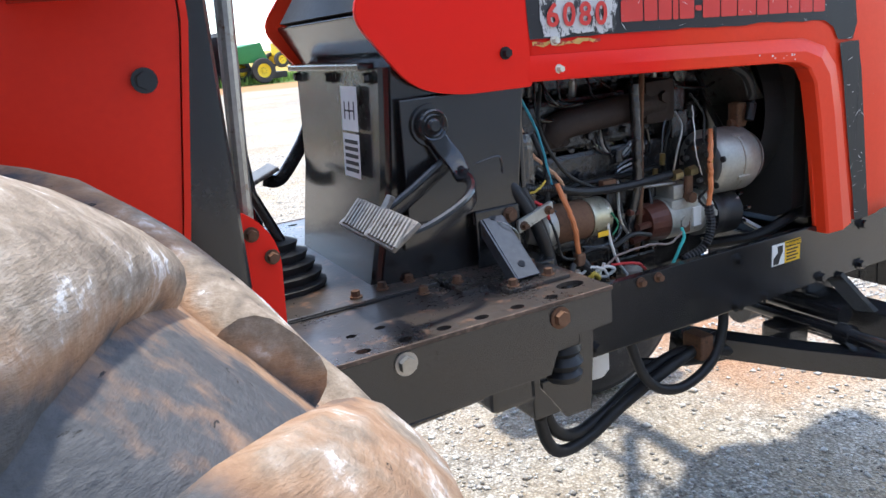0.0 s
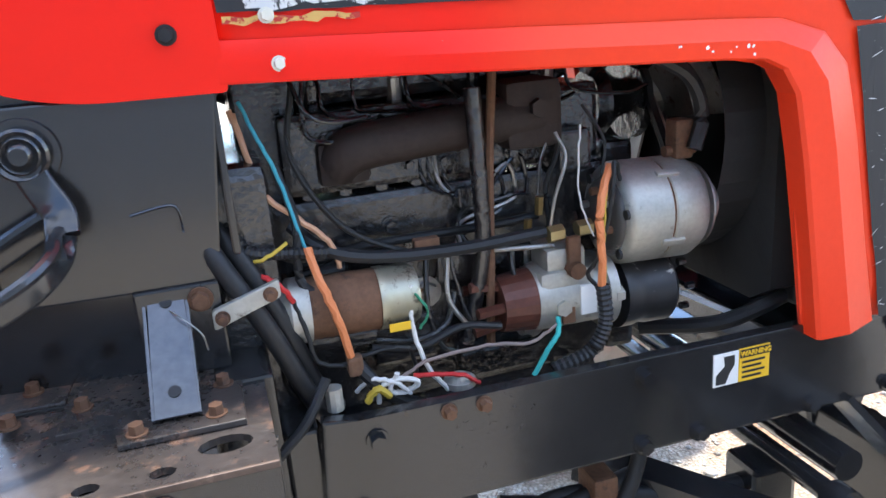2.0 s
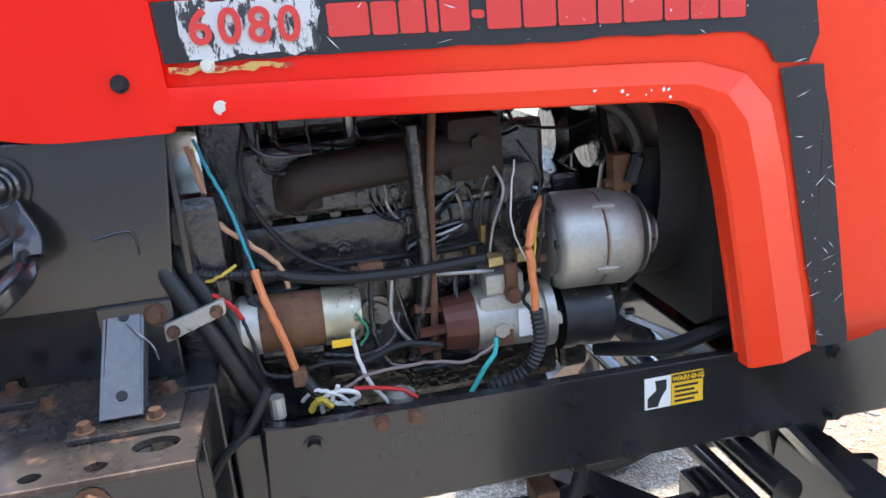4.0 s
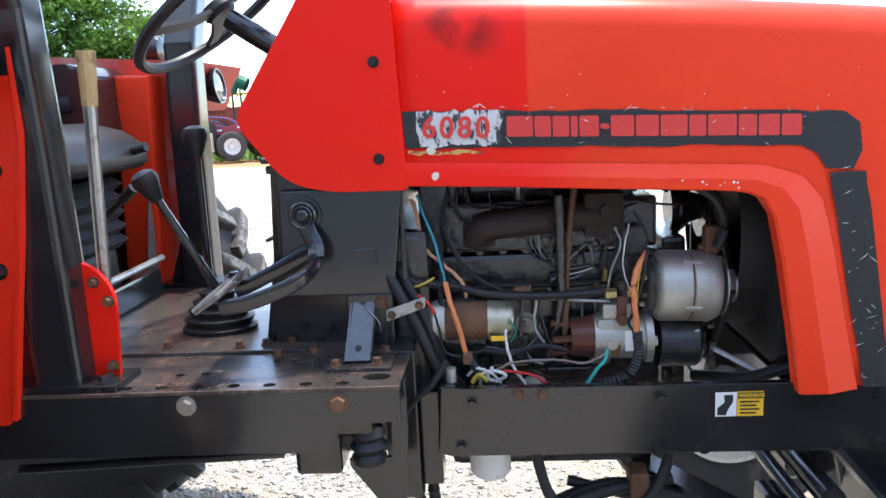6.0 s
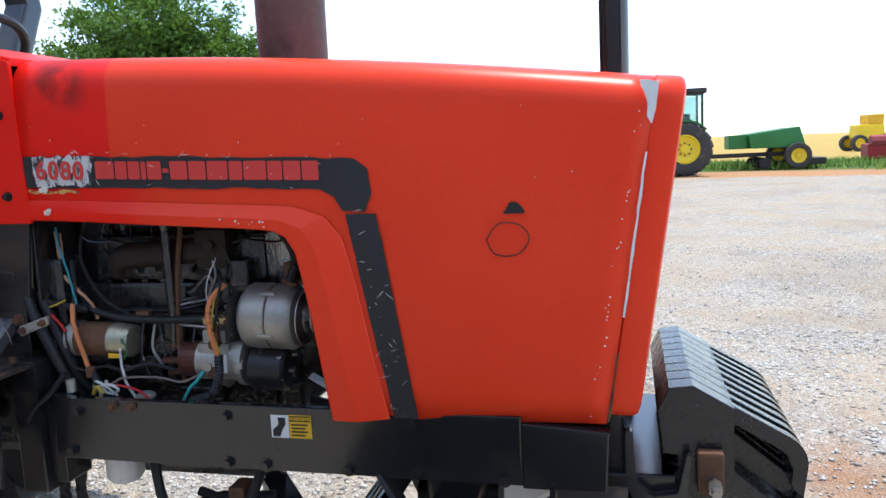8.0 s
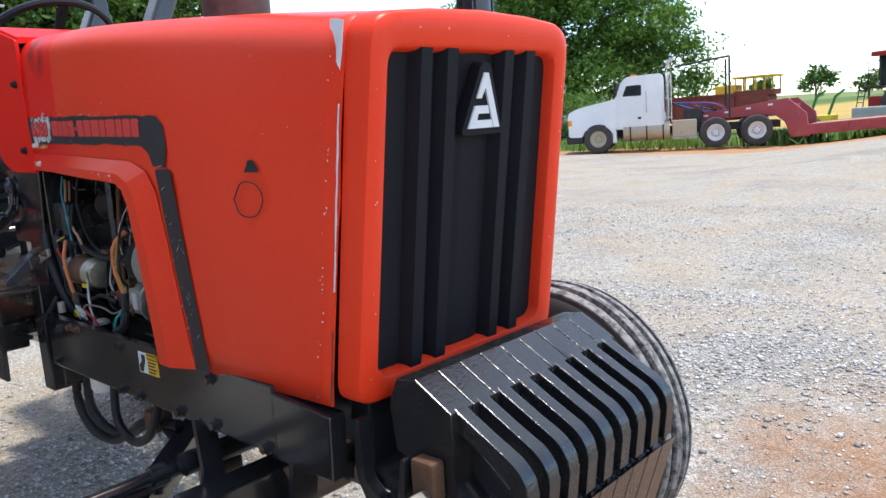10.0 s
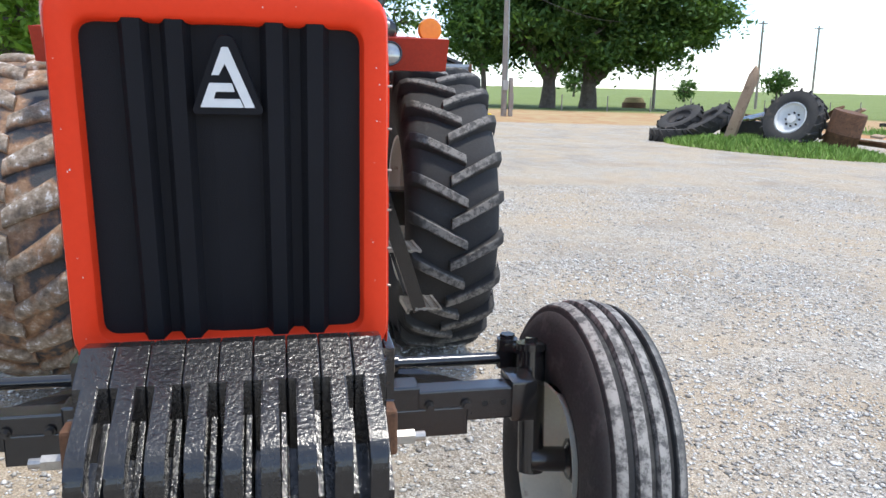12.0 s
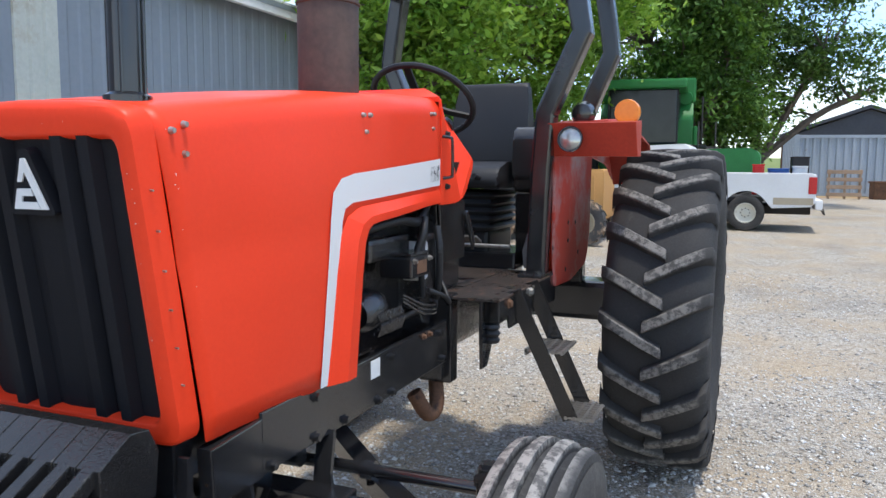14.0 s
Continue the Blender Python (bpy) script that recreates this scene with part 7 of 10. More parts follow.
for k in range(20):
    # worn spots on the stripe and on the nose rim
    z = rnd.uniform(0.95, 1.54)
    y = rnd.choice((-1, 1)) * rnd.uniform(0.252, 0.262) if rnd.random() < 0.6 else rnd.uniform(-0.25, 0.25)
    if abs(y) < 0.25:
        z = rnd.choice((0.940, 1.548)) + rnd.uniform(-0.006, 0.006)
    r_, n_ = rnd.uniform(0.0006, 0.0018), 5
    bm.faces.new([bm.verts.new((nose_x(z) + 0.0030, y + r_ * math.cos(2 * math.pi * i / n_) * rnd.uniform(0.5, 1.2), z + r_ * math.sin(2 * math.pi * i / n_) * rnd.uniform(0.5, 1.4))) for i in range(n_)])
part("paint_chip", bm, PAPER_WHITE, T, kind="stuff")

# ---------------------------------------------------------------- land
def land(x, y):
    """Height of the ground: level under the tractor, then a gentle fall to the east and a low bank to the north-east."""
    r = math.hypot(x - 1.2, y)
    k = min(1.0, max(0.0, (r - 2.5) / 2.5))
    k = k * k * (3 - 2 * k)
    e = min(1.0, max(0.0, (x + 6.0) / 7.0))
    bank = 0.029 * min(max(0.0, y - 4.0), 20.0) * e * e * (3 - 2 * e)
    return k * (-0.015 * (x - 1.2) - 0.011 * y) + bank + 0.015 * min(max(0.0, y - 46.0), 400.0)


def on_land(x, y, rz=0.0, dz=0.0):
    return pose(x, y, land(x, y) + dz, 0, 0, rz)


def ground_material():
    m, n, l, b = node_mat("lot_ground", 0.95)
    b.inputs["Specular IOR Level"].default_value = 0.15
    tc, sep = n.new("ShaderNodeTexCoord"), n.new("ShaderNodeSeparateXYZ")
    wob = noise_node(n, l, 0.22, 5, 0.6)
    dis = n.new("ShaderNodeVectorMath")
    dis.operation = "MULTIPLY_ADD"
    l.new(wob.outputs["Color"], dis.inputs[0])
    dis.inputs[1].default_value, dis.inputs[2].default_value = (3.2, 3.2, 0), (-1.6, -1.6, 0)
    add = n.new("ShaderNodeVectorMath")
    l.new(tc.outputs["Object"], add.inputs[0])
    l.new(dis.outputs["Vector"], add.inputs[1])
    l.new(add.outputs["Vector"], sep.inputs["Vector"])

    def step(src, lo, hi):
        r = n.new("ShaderNodeMapRange")
        r.interpolation_type = "SMOOTHSTEP"
        r.inputs["From Min"].default_value, r.inputs["From Max"].default_value = lo, hi
        l.new(src, r.inputs["Value"])
        return r.outputs["Result"]

    def both(p, q, how="MULTIPLY"):
        k = n.new("ShaderNodeMath")
        k.operation = how
        l.new(p, k.inputs[0])
        l.new(q, k.inputs[1])
        return k.outputs[0]

    X, Y = sep.outputs["X"], sep.outputs["Y"]
    big, mid, fine, grit = noise_node(n, l, 0.16, 5, 0.6), noise_node(n, l, 1.1, 6, 0.65), noise_node(n, l, 22, 5, 0.7), noise_node(n, l, 70, 3, 0.6)
    vor = n.new("ShaderNodeTexVoronoi")
    vor.inputs["Scale"].default_value = 38.0
    l.new(tc.outputs["Object"], vor.inputs["Vector"])
    stone = ramp(n, l, vor.outputs["Color"], [(0.15, (0.24, 0.22, 0.19)), (0.5, (0.55, 0.52, 0.46)), (0.85, (0.84, 0.81, 0.75))]).outputs["Color"]
    peb = n.new("ShaderNodeTexVoronoi")
    peb.inputs["Scale"].default_value = 95.0
    l.new(tc.outputs["Object"], peb.inputs["Vector"])
    small = ramp(n, l, peb.outputs["Color"], [(0.1, (0.20, 0.18, 0.155)), (0.5, (0.48, 0.45, 0.40)), (0.9, (0.80, 0.78, 0.74))]).outputs["Color"]
    stone = mix(n, l, ramp(n, l, fine.outputs["Fac"], [(0.40, (0.15,)), (0.60, (0.9,))]).outputs["Color"], stone, small)
    # Darker towards pebble rims: shade of the crevices put into the colour.
    chips = ramp(n, l, peb.outputs["Distance"], [(0.30, (1,)), (0.75, (0.55,))]).outputs["Color"]
    sand = ramp(n, l, fine.outputs["Fac"], [(0.3, (0.46, 0.37, 0.265)), (0.7, (0.66, 0.56, 0.43))]).outputs["Color"]
    clay = ramp(n, l, fine.outputs["Fac"], [(0.3, (0.40, 0.205, 0.11)), (0.7, (0.56, 0.33, 0.20))]).outputs["Color"]
    lot = mix(n, l, ramp(n, l, mid.outputs["Fac"], [(0.42, (0.12,)), (0.60, (0.85,))]).outputs["Color"], stone, sand)
    lot = mix(n, l, ramp(n, l, both(big.outputs["Fac"], mid.outputs["Fac"], "ADD"), [(1.07, (0,)), (1.28, (0.5,))]).outputs["Color"], lot, clay)
    near = both(both(step(X, 2.2, 2.8), step(X, 4.4, 3.4)), both(step(Y, 0.0, 0.8), step(Y, 3.6, 2.2)))
    near = both(near, ramp(n, l, mid.outputs["Fac"], [(0.38, (0,)), (0.56, (0.9,))]).outputs["Color"])
    lot = mix(n, l, near, lot, clay)
    wide, rut = noise_node(n, l, 0.5, 6, 0.68), noise_node(n, l, 0.35, 5, 0.6, stretch=(0.5, 2.2, 1))
    lot = mix(n, l, 1.0, lot, ramp(n, l, wide.outputs["Fac"], [(0.30, (0.72, 0.71, 0.70)), (0.5, (0.96, 0.94, 0.91)), (0.68, (1.0, 0.96, 0.90))]).outputs["Color"], "MULTIPLY")
    lot = mix(n, l, ramp(n, l, rut.outputs["Fac"], [(0.52, (0,)), (0.66, (0.55,))]).outputs["Color"], lot, sand)
    lot = mix(n, l, 0.8, lot, chips, "MULTIPLY")
    hs = noise_node(n, l, 7.0, 5, 0.7)
    verge = mix(n, l, hs.outputs["Fac"], (0.40, 0.19, 0.085), (0.58, 0.34, 0.18))
    dirt = mix(n, l, ramp(n, l, mid.outputs["Fac"], [(0.4, (0,)), (0.6, (1,))]).outputs["Color"], (0.42, 0.24, 0.13), (0.46, 0.36, 0.20))
    grass = ramp(n, l, mix(n, l, 0.5, mid.outputs["Fac"], fine.outputs["Fac"]), [(0.3, (0.055, 0.10, 0.022)), (0.55, (0.12, 0.18, 0.05)), (0.75, (0.24, 0.24, 0.09))]).outputs["Color"]
    pasture = ramp(n, l, mix(n, l, 0.5, big.outputs["Fac"], mid.outputs["Fac"]), [(0.3, (0.13, 0.18, 0.055)), (0.6, (0.20, 0.24, 0.085)), (0.75, (0.30, 0.28, 0.12))]).outputs["Color"]
    wheat = ramp(n, l, mix(n, l, 0.5, big.outputs["Fac"], fine.outputs["Fac"]), [(0.3, (0.40, 0.27, 0.075)), (0.7, (0.54, 0.38, 0.12))]).outputs["Color"]
    north = step(Y, 22.0, 22.8)
    col = mix(n, l, north, lot, verge)
    col = mix(n, l, step(Y, 25.5, 27.5), col, grass)
    nw = both(step(X, -11.0, -12.5), step(Y, 24.2, 25.2))
    col = mix(n, l, nw, col, grass)
    west = both(step(X, -28.0, -29.5), step(Y, 46.0, 40.0))
    col = mix(n, l, west, col, dirt)
    col = mix(n, l, step(X, -46.0, -52.0), col, pasture)
    col = mix(n, l, both(step(Y, 44.0, 47.0), step(X, -34.0, -26.0)), col, wheat)
    col = mix(n, l, both(step(Y, -14.0, -16.0), step(X, 60.0, 20.0)), col, grass)
    l.new(col, b.inputs["Base Color"])
    bump(n, l, b, mix(n, l, 0.5, mix(n, l, 0.5, fine.outputs["Fac"], grit.outputs["Fac"]), chips), 0.8, 0.03)
    return m


def graded(lo, hi, fine_lo, fine_hi, step, grow=1.35):
    """Grid lines that are close together in the middle and spread out towards the horizon."""
    mid = [fine_lo + step * i for i in range(int((fine_hi - fine_lo) / step) + 1)]
    out, s, v = [], step, fine_lo
    while v > lo:
        s *= grow
        v -= s
        out.append(max(v, lo))
    mid = out[::-1] + mid
    s, v = step, mid[-1]
    while v < hi:
        s *= grow
        v += s
        mid.append(min(v, hi))
    return mid


xs, ys = graded(-1400, 1400, -8, 9, 0.5), graded(-1400, 1400, -6, 9, 0.5)
gverts = [(x, y, land(x, y)) for y in ys for x in xs]
nxs = len(xs)
gfaces = [(j * nxs + i, j * nxs + i + 1, (j + 1) * nxs + i + 1, (j + 1) * nxs + i) for j in range(len(ys) - 1) for i in range(nxs - 1)]
gmesh = bpy.data.meshes.new("ground")
gmesh.from_pydata(gverts, [], gfaces)
gmesh.materials.append(ground_material())
gmesh.polygons.foreach_set("use_smooth", [True] * len(gfaces))
tagged(new("ground", gmesh), "pale crushed-stone lot with red clay and fields beyond", "ground", kind="structure")


# ---------------------------------------------------------------- loose stones
def soup(name, corners, faces, material, parent=None, smooth=False):
    """A joined mesh from corner and face arrays."""
    me = bpy.data.meshes.new(name)
    nv, nf, k = len(corners), len(faces), faces.shape[1]
    me.vertices.add(nv)
    me.vertices.foreach_set("co", np.ascontiguousarray(corners, dtype=np.float32).ravel())
    me.loops.add(nf * k)
    me.loops.foreach_set("vertex_index", np.ascontiguousarray(faces, dtype=np.int32).ravel())
    me.polygons.add(nf)
    me.polygons.foreach_set("loop_start", np.arange(nf, dtype=np.int32) * k)
    me.update(calc_edges=True)
    me.materials.append(material)
    ob = new(name, me)
    ob.parent = parent
    return ob


def island_material(name, stops, rough=0.9):
    m, n, l, b = node_mat(name, rough)
    g = n.new("ShaderNodeNewGeometry")
    f = noise_node(n, l, 60, 3)
    c = ramp(n, l, g.outputs["Random Per Island"], stops).outputs["Color"]
    l.new(mix(n, l, 0.35, c, ramp(n, l, f.outputs["Fac"], [(0.3, tuple(v * 0.6 for v in stops[0][1])), (0.7, stops[-1][1])]).outputs["Color"]), b.inputs["Base Color"])
    b.inputs["Specular IOR Level"].default_value = 0.2
    return m


GRAVEL = island_material("crushed_stone", [(0.0, (0.14, 0.125, 0.105)), (0.35, (0.42, 0.39, 0.345)), (0.7, (0.68, 0.65, 0.59)), (1.0, (0.90, 0.88, 0.84))])


def stones(rng, pts, size):
    base = np.array([(1, 0, 0), (-1, 0, 0), (0, 1, 0), (0, -1, 0), (0, 0, 1), (0, 0, -0.6)], float)
    tri = np.array([(0, 2, 4), (2, 1, 4), (1, 3, 4), (3, 0, 4), (2, 0, 5), (1, 2, 5), (3, 1, 5), (0, 3, 5)])
    k = len(pts)
    v = base[None] * rng.uniform(0.55, 1.25, (k, 6, 1)) * size[:, None, None]
    v[:, :, 2] *= 0.62
    a = rng.uniform(0, 2 * np.pi, k)
    c, s = np.cos(a)[:, None], np.sin(a)[:, None]
    v = np.stack((v[:, :, 0] * c - v[:, :, 1] * s, v[:, :, 0] * s + v[:, :, 1] * c, v[:, :, 2]), -1) + pts[:, None]
    return v.reshape(-1, 3), (tri[None] + 6 * np.arange(k)[:, None, None]).reshape(-1, 3)


rng = np.random.default_rng(11)
xy = np.concatenate((rng.uniform((-2.0, -2.6), (4.6, 4.6), (75000, 2)), rng.uniform((-7, -5), (7, 9), (105000, 2))))
patchy = 0.5 + 0.5 * np.sin(xy[:, 0] * 1.7 + 2.0 * np.sin(xy[:, 1] * 0.9)) * np.sin(xy[:, 1] * 1.3 + 1.1)
bare = (xy[:, 0] > 2.3) & (xy[:, 0] < 3.9) & (xy[:, 1] > 0.3) & (xy[:, 1] < 2.7)
keep = (rng.uniform(0, 1, len(xy)) < 0.25 + 0.75 * patchy) & ~(bare & (rng.uniform(0, 1, len(xy)) < 0.7))
xy = xy[keep]
size = np.minimum(rng.lognormal(-4.78, 0.42, len(xy)), 0.024)
pz = np.array([land(a, b) for a, b in xy]) + size * 0.12
v, f = stones(rng, np.column_stack((xy, pz)), size)
tagged(soup("gravel", v, f, GRAVEL), "loose pale crushed stones scattered on the lot", "gravel", kind="stuff")


# ---------------------------------------------------------------- grass blades
GRASS_BLADE = island_material("grass_blades", [(0.0, (0.14, 0.25, 0.045)), (0.5, (0.23, 0.40, 0.08)), (1.0, (0.36, 0.48, 0.14))])
WEED = island_material("weed_leaves", [(0.0, (0.04, 0.10, 0.03)), (0.5, (0.08, 0.17, 0.05)), (1.0, (0.16, 0.26, 0.08))])


def blades(name, pts, height, width, seed, label, material=None):
    r = np.random.default_rng(seed)
    k = len(pts)
    a = r.uniform(0, 2 * np.pi, k)
    h = height * r.uniform(0.45, 1.2, k)
    side = np.stack((np.cos(a), np.sin(a), np.zeros(k)), -1) * (width * r.uniform(0.6, 1.3, k))[:, None]
    lean = np.stack((r.normal(0, 0.35, k), r.normal(0, 0.35, k), np.ones(k)), -1) * h[:, None]
    v = np.stack((pts - side, pts + side, pts + lean * 0.6 + side * 0.7, pts + lean), 1)
    f = (np.array([(0, 1, 2), (0, 2, 3)])[None] + 4 * np.arange(k)[:, None, None]).reshape(-1, 3)
    return tagged(soup(name, v.reshape(-1, 3), f, material or GRASS_BLADE), label, "grass", kind="stuff")


def strip_points(rng_, k, a, b, spread):
    t = rng_.uniform(0, 1, k)
    p = np.outer(1 - t, a) + np.outer(t, b) + rng_.normal(0, spread, (k, 2))
    return np.column_stack((p, [land(x, y) for x, y in p]))


blades("grass", strip_points(rng, 9000, (-23, 29.0), (-9, 27.5), 1.3), 0.35, 0.03, 21, "long green grass along the edge of the lot")
blades("grass", strip_points(rng, 5000, (-26, 28), (-17, 27), 1.0), 0.30, 0.03, 22, "long green grass in front of the white tanks")
blades("grass", strip_points(rng, 4000, (11.5, 25.5), (22, 24.2), 0.7), 0.28, 0.03, 23, "green grass beside the parked tractor")
blades("grass", strip_points(rng, 6000, (-4.5, 29.5), (13, 30.5), 1.1), 0.35, 0.03, 24, "green verge grass behind the trailer")
blades("weeds", strip_points(rng, 900, (-6.4, 26.6), (-5.0, 26.9), 0.3), 0.55, 0.05, 25, "bushy green weeds under the trailer neck", WEED)
blades("weeds", strip_points(rng, 900, (-3.0, 33.0), (-1.4, 33.4), 0.35), 0.8, 0.05, 26, "tall weeds beside the machines", WEED)
# grassy mound under the scrap
mm = Matrix.Translation((-14.9, 13.3, 0)) @ Matrix.Rotation(radians(22), 4, "Z")
bm = bmesh.new()
bmesh.ops.create_grid(bm, x_segments=24, y_segments=14, size=1.0)
for vtx in bm.verts:
    u, w = vtx.co.x, vtx.co.y
    p = mm @ Vector((u * 3.5, w * 1.7, 0))
    k = max(0.0, 1 - math.hypot(u, w) ** 2)
    vtx.co = (p.x, p.y, land(p.x, p.y) - 0.05 + 0.30 * k + 0.03 * math.sin(7 * u) * k)
tagged(part("grass_mound", bm, mottled("mound_soil", (0.10, 0.13, 0.04), (0.20, 0.20, 0.08), (0.9, 1.0), 0, 1.5, 12, 0.6, 0.03), smooth=True), "low grass-covered mound under the scrap pile", "mound", kind="structure")
t = rng.uniform(-1, 1, (9000, 2))
t = t[np.hypot(t[:, 0], t[:, 1]) < 1]
pts = []
for u, w in t:
    p = mm @ Vector((u * 3.4, w * 1.6, 0))
    k = max(0.0, 1 - math.hypot(u, w) ** 2)
    pts.append((p.x, p.y, land(p.x, p.y) - 0.05 + 0.30 * k))
blades("grass", np.array(pts), 0.20, 0.025, 27, "bright green grass growing on the mound")

# ---------------------------------------------------------------- trees
def leaf_material(name, c0, c1, c2):
    m, n, l, b = node_mat(name, 0.55)
    g = n.new("ShaderNodeNewGeometry")
    big = noise_node(n, l, 0.9, 3)
    c = ramp(n, l, mix(n, l, 0.4, g.outputs["Random Per Island"], big.outputs["Fac"]), [(0.2, c0), (0.5, c1), (0.8, c2)]).outputs["Color"]
    l.new(c, b.inputs["Base Color"])
    b.inputs["Specular IOR Level"].default_value = 0.25
    tr = n.new("ShaderNodeBsdfTranslucent")
    l.new(mix(n, l, 1.0, c, (1.0, 1.0, 0.45), "MULTIPLY"), tr.inputs["Color"])
    ms = n.new("ShaderNodeMixShader")
    ms.inputs["Fac"].default_value = 0.38
    l.new(b.outputs["BSDF"], ms.inputs[1])
    l.new(tr.outputs["BSDF"], ms.inputs[2])
    l.new(ms.outputs["Shader"], n["Material Output"].inputs["Surface"])
    return m


LEAF_BRIGHT = leaf_material("bright_leaves", (0.11, 0.22, 0.03), (0.21, 0.38, 0.055), (0.34, 0.50, 0.10))
LEAF_DARK = leaf_material("dark_leaves", (0.04, 0.085, 0.022), (0.075, 0.15, 0.04), (0.14, 0.24, 0.065))
LEAF_MID = leaf_material("mid_leaves", (0.06, 0.125, 0.028), (0.11, 0.22, 0.045), (0.19, 0.31, 0.08))
BARK = mottled("tree_bark", (0.075, 0.058, 0.045), (0.17, 0.14, 0.115), (0.85, 0.95), 0, 4.0, 26, 0.9, 0.03)


def tree(at, lobes, leaf, material, seed, label, trunk_r=0.25, fork=1.8, leaves=26000, clumps=260, clump_r=0.55, stems=1, group="", limb_r=0.10, sparse=0.0):
    """A forked, tapered trunk, limbs to clumps of leaves, and a crown of many small leaves with gaps.
    lobes: (dx, dy, z, rx, ry, rz) ellipsoids about the foot."""
    r = np.random.default_rng(seed)
    root = thing("tree", on_land(*at), label, "tree", group)
    vol = np.array([lb[3] * lb[4] * lb[5] for lb in lobes])
    pick = r.choice(len(lobes), clumps, p=vol / vol.sum())
    d = r.normal(0, 1, (clumps, 3))
    d /= np.linalg.norm(d, axis=1)[:, None]
    rad = r.uniform(0.30, 1.0, clumps) ** 0.55 * r.uniform(0.85, 1.18, clumps)
    lb = np.array(lobes)[pick]
    centres = lb[:, :3] + d * rad[:, None] * lb[:, 3:]
    centres = centres[centres[:, 2] > 0.5]
    k = len(centres)
    # trunk and limbs
    bm = bmesh.new()
    tops = []
    for s in range(stems):
        a = 2 * math.pi * s / max(1, stems) + seed
        foot = Vector((math.cos(a), math.sin(a), 0)) * (trunk_r * 1.1 if stems > 1 else 0)
        lean = Vector((math.cos(a), math.sin(a), 0)) * (0.5 if stems > 1 else 0.08) * fork * 0.4
        top = foot + lean + Vector((0, 0, fork))
        pts = smooth_path([foot - Vector((0, 0, 0.15)), foot + Vector((0, 0, 0.15)), foot + lean * 0.35 + Vector((0.04, 0.03, fork * 0.5)), top], 4)
        rings = []
        for i, p in enumerate(pts):
            u = i / (len(pts) - 1)
            rr = trunk_r * (1.45 - 0.45 * min(1, u * 5)) * (1 - 0.35 * u)
            rings.append([bm.verts.new(p + Vector((math.cos(t_) * rr, math.sin(t_) * rr, 0)) * (1 + 0.10 * math.sin(3 * t_ + seed))) for t_ in (2 * math.pi * j / 12 for j in range(12))])
        for x_, y_ in zip(rings, rings[1:]):
            for j in range(12):
                bm.faces.new((x_[j], x_[(j + 1) % 12], y_[(j + 1) % 12], y_[j]))
        tops.append(top)

    def limb(p, q, r0, r1, sag):
        p, q = Vector(p), Vector(q)
        mid = p.lerp(q, 0.5) + Vector((0, 0, sag))
        mid.x += float(r.normal(0, 0.06)) * (q - p).length
        mid.y += float(r.normal(0, 0.06)) * (q - p).length
        pts_ = smooth_path([p, mid, q], 4)
        rings_ = []
        for i, v_ in enumerate(pts_):
            rr = lerp(r0, r1, i / (len(pts_) - 1))
            nxt = pts_[min(i + 1, len(pts_) - 1)] - pts_[max(i - 1, 0)]
            m_ = nxt.to_track_quat("Z", "Y").to_matrix()
            rings_.append([bm.verts.new(v_ + m_ @ Vector((math.cos(t_) * rr, math.sin(t_) * rr, 0))) for t_ in (2 * math.pi * j / 6 for j in range(6))])
        for x_, y_ in zip(rings_, rings_[1:]):
            for j in range(6):
                bm.faces.new((x_[j], x_[(j + 1) % 6], y_[(j + 1) % 6], y_[j]))
        return pts_
    hubs = []
    for i, lob in enumerate(lobes):
        c = Vector(lob[:3])
        st_ = min(tops, key=lambda tp: (tp - c).length)
        pts_ = limb(st_ - Vector((0, 0, 0.15)), c - Vector((0, 0, lob[5] * 0.25)), trunk_r * 0.55, limb_r, 0.10 * (c - st_).length)
        hubs += [(p, limb_r * 1.0) for p in pts_[3:]]
    for c in centres[: min(k, 130)]:
        c = Vector(c)
        h, hr = min(hubs, key=lambda hb: (hb[0] - c).length + max(0, hb[0].z - c.z) * 0.7)
        limb(h, c, hr * 0.5, 0.012, 0.05 * (c - h).length)
    part("trunk", bm, BARK, root, "rough brown bark", smooth=True)
    # leaves
    which = r.integers(0, k, leaves)
    cr = clump_r * r.uniform(0.55, 1.35, k)
    off = r.normal(0, 1, (leaves, 3)) * cr[which][:, None] * np.array((0.62, 0.62, 0.40))
    pos = centres[which] + off
    pos[:, 2] -= 0.25 * np.hypot(off[:, 0], off[:, 1])
    nrm = r.normal(0, 0.62, (leaves, 3)) + np.array((0, 0, 0.75))
    nrm /= np.linalg.norm(nrm, axis=1)[:, None]
    ref = r.normal(0, 1, (leaves, 3))
    u = np.cross(nrm, ref)
    u /= np.linalg.norm(u, axis=1)[:, None]
    w = np.cross(nrm, u)
    s = (leaf * r.uniform(0.6, 1.35, leaves))[:, None]
    v = np.stack((pos - u * s, pos + w * s * 0.42 - nrm * s * 0.12, pos + u * s, pos - w * s * 0.42 - nrm * s * 0.12), 1).reshape(-1, 3)
    f = (np.array([(0, 3, 1), (1, 3, 2)])[None] + 4 * np.arange(leaves)[:, None, None]).reshape(-1, 3)
    crown = soup("crown", v, f, material, root)
    tagged(crown, "loose crown of small green leaves", kind="stuff")
    return root


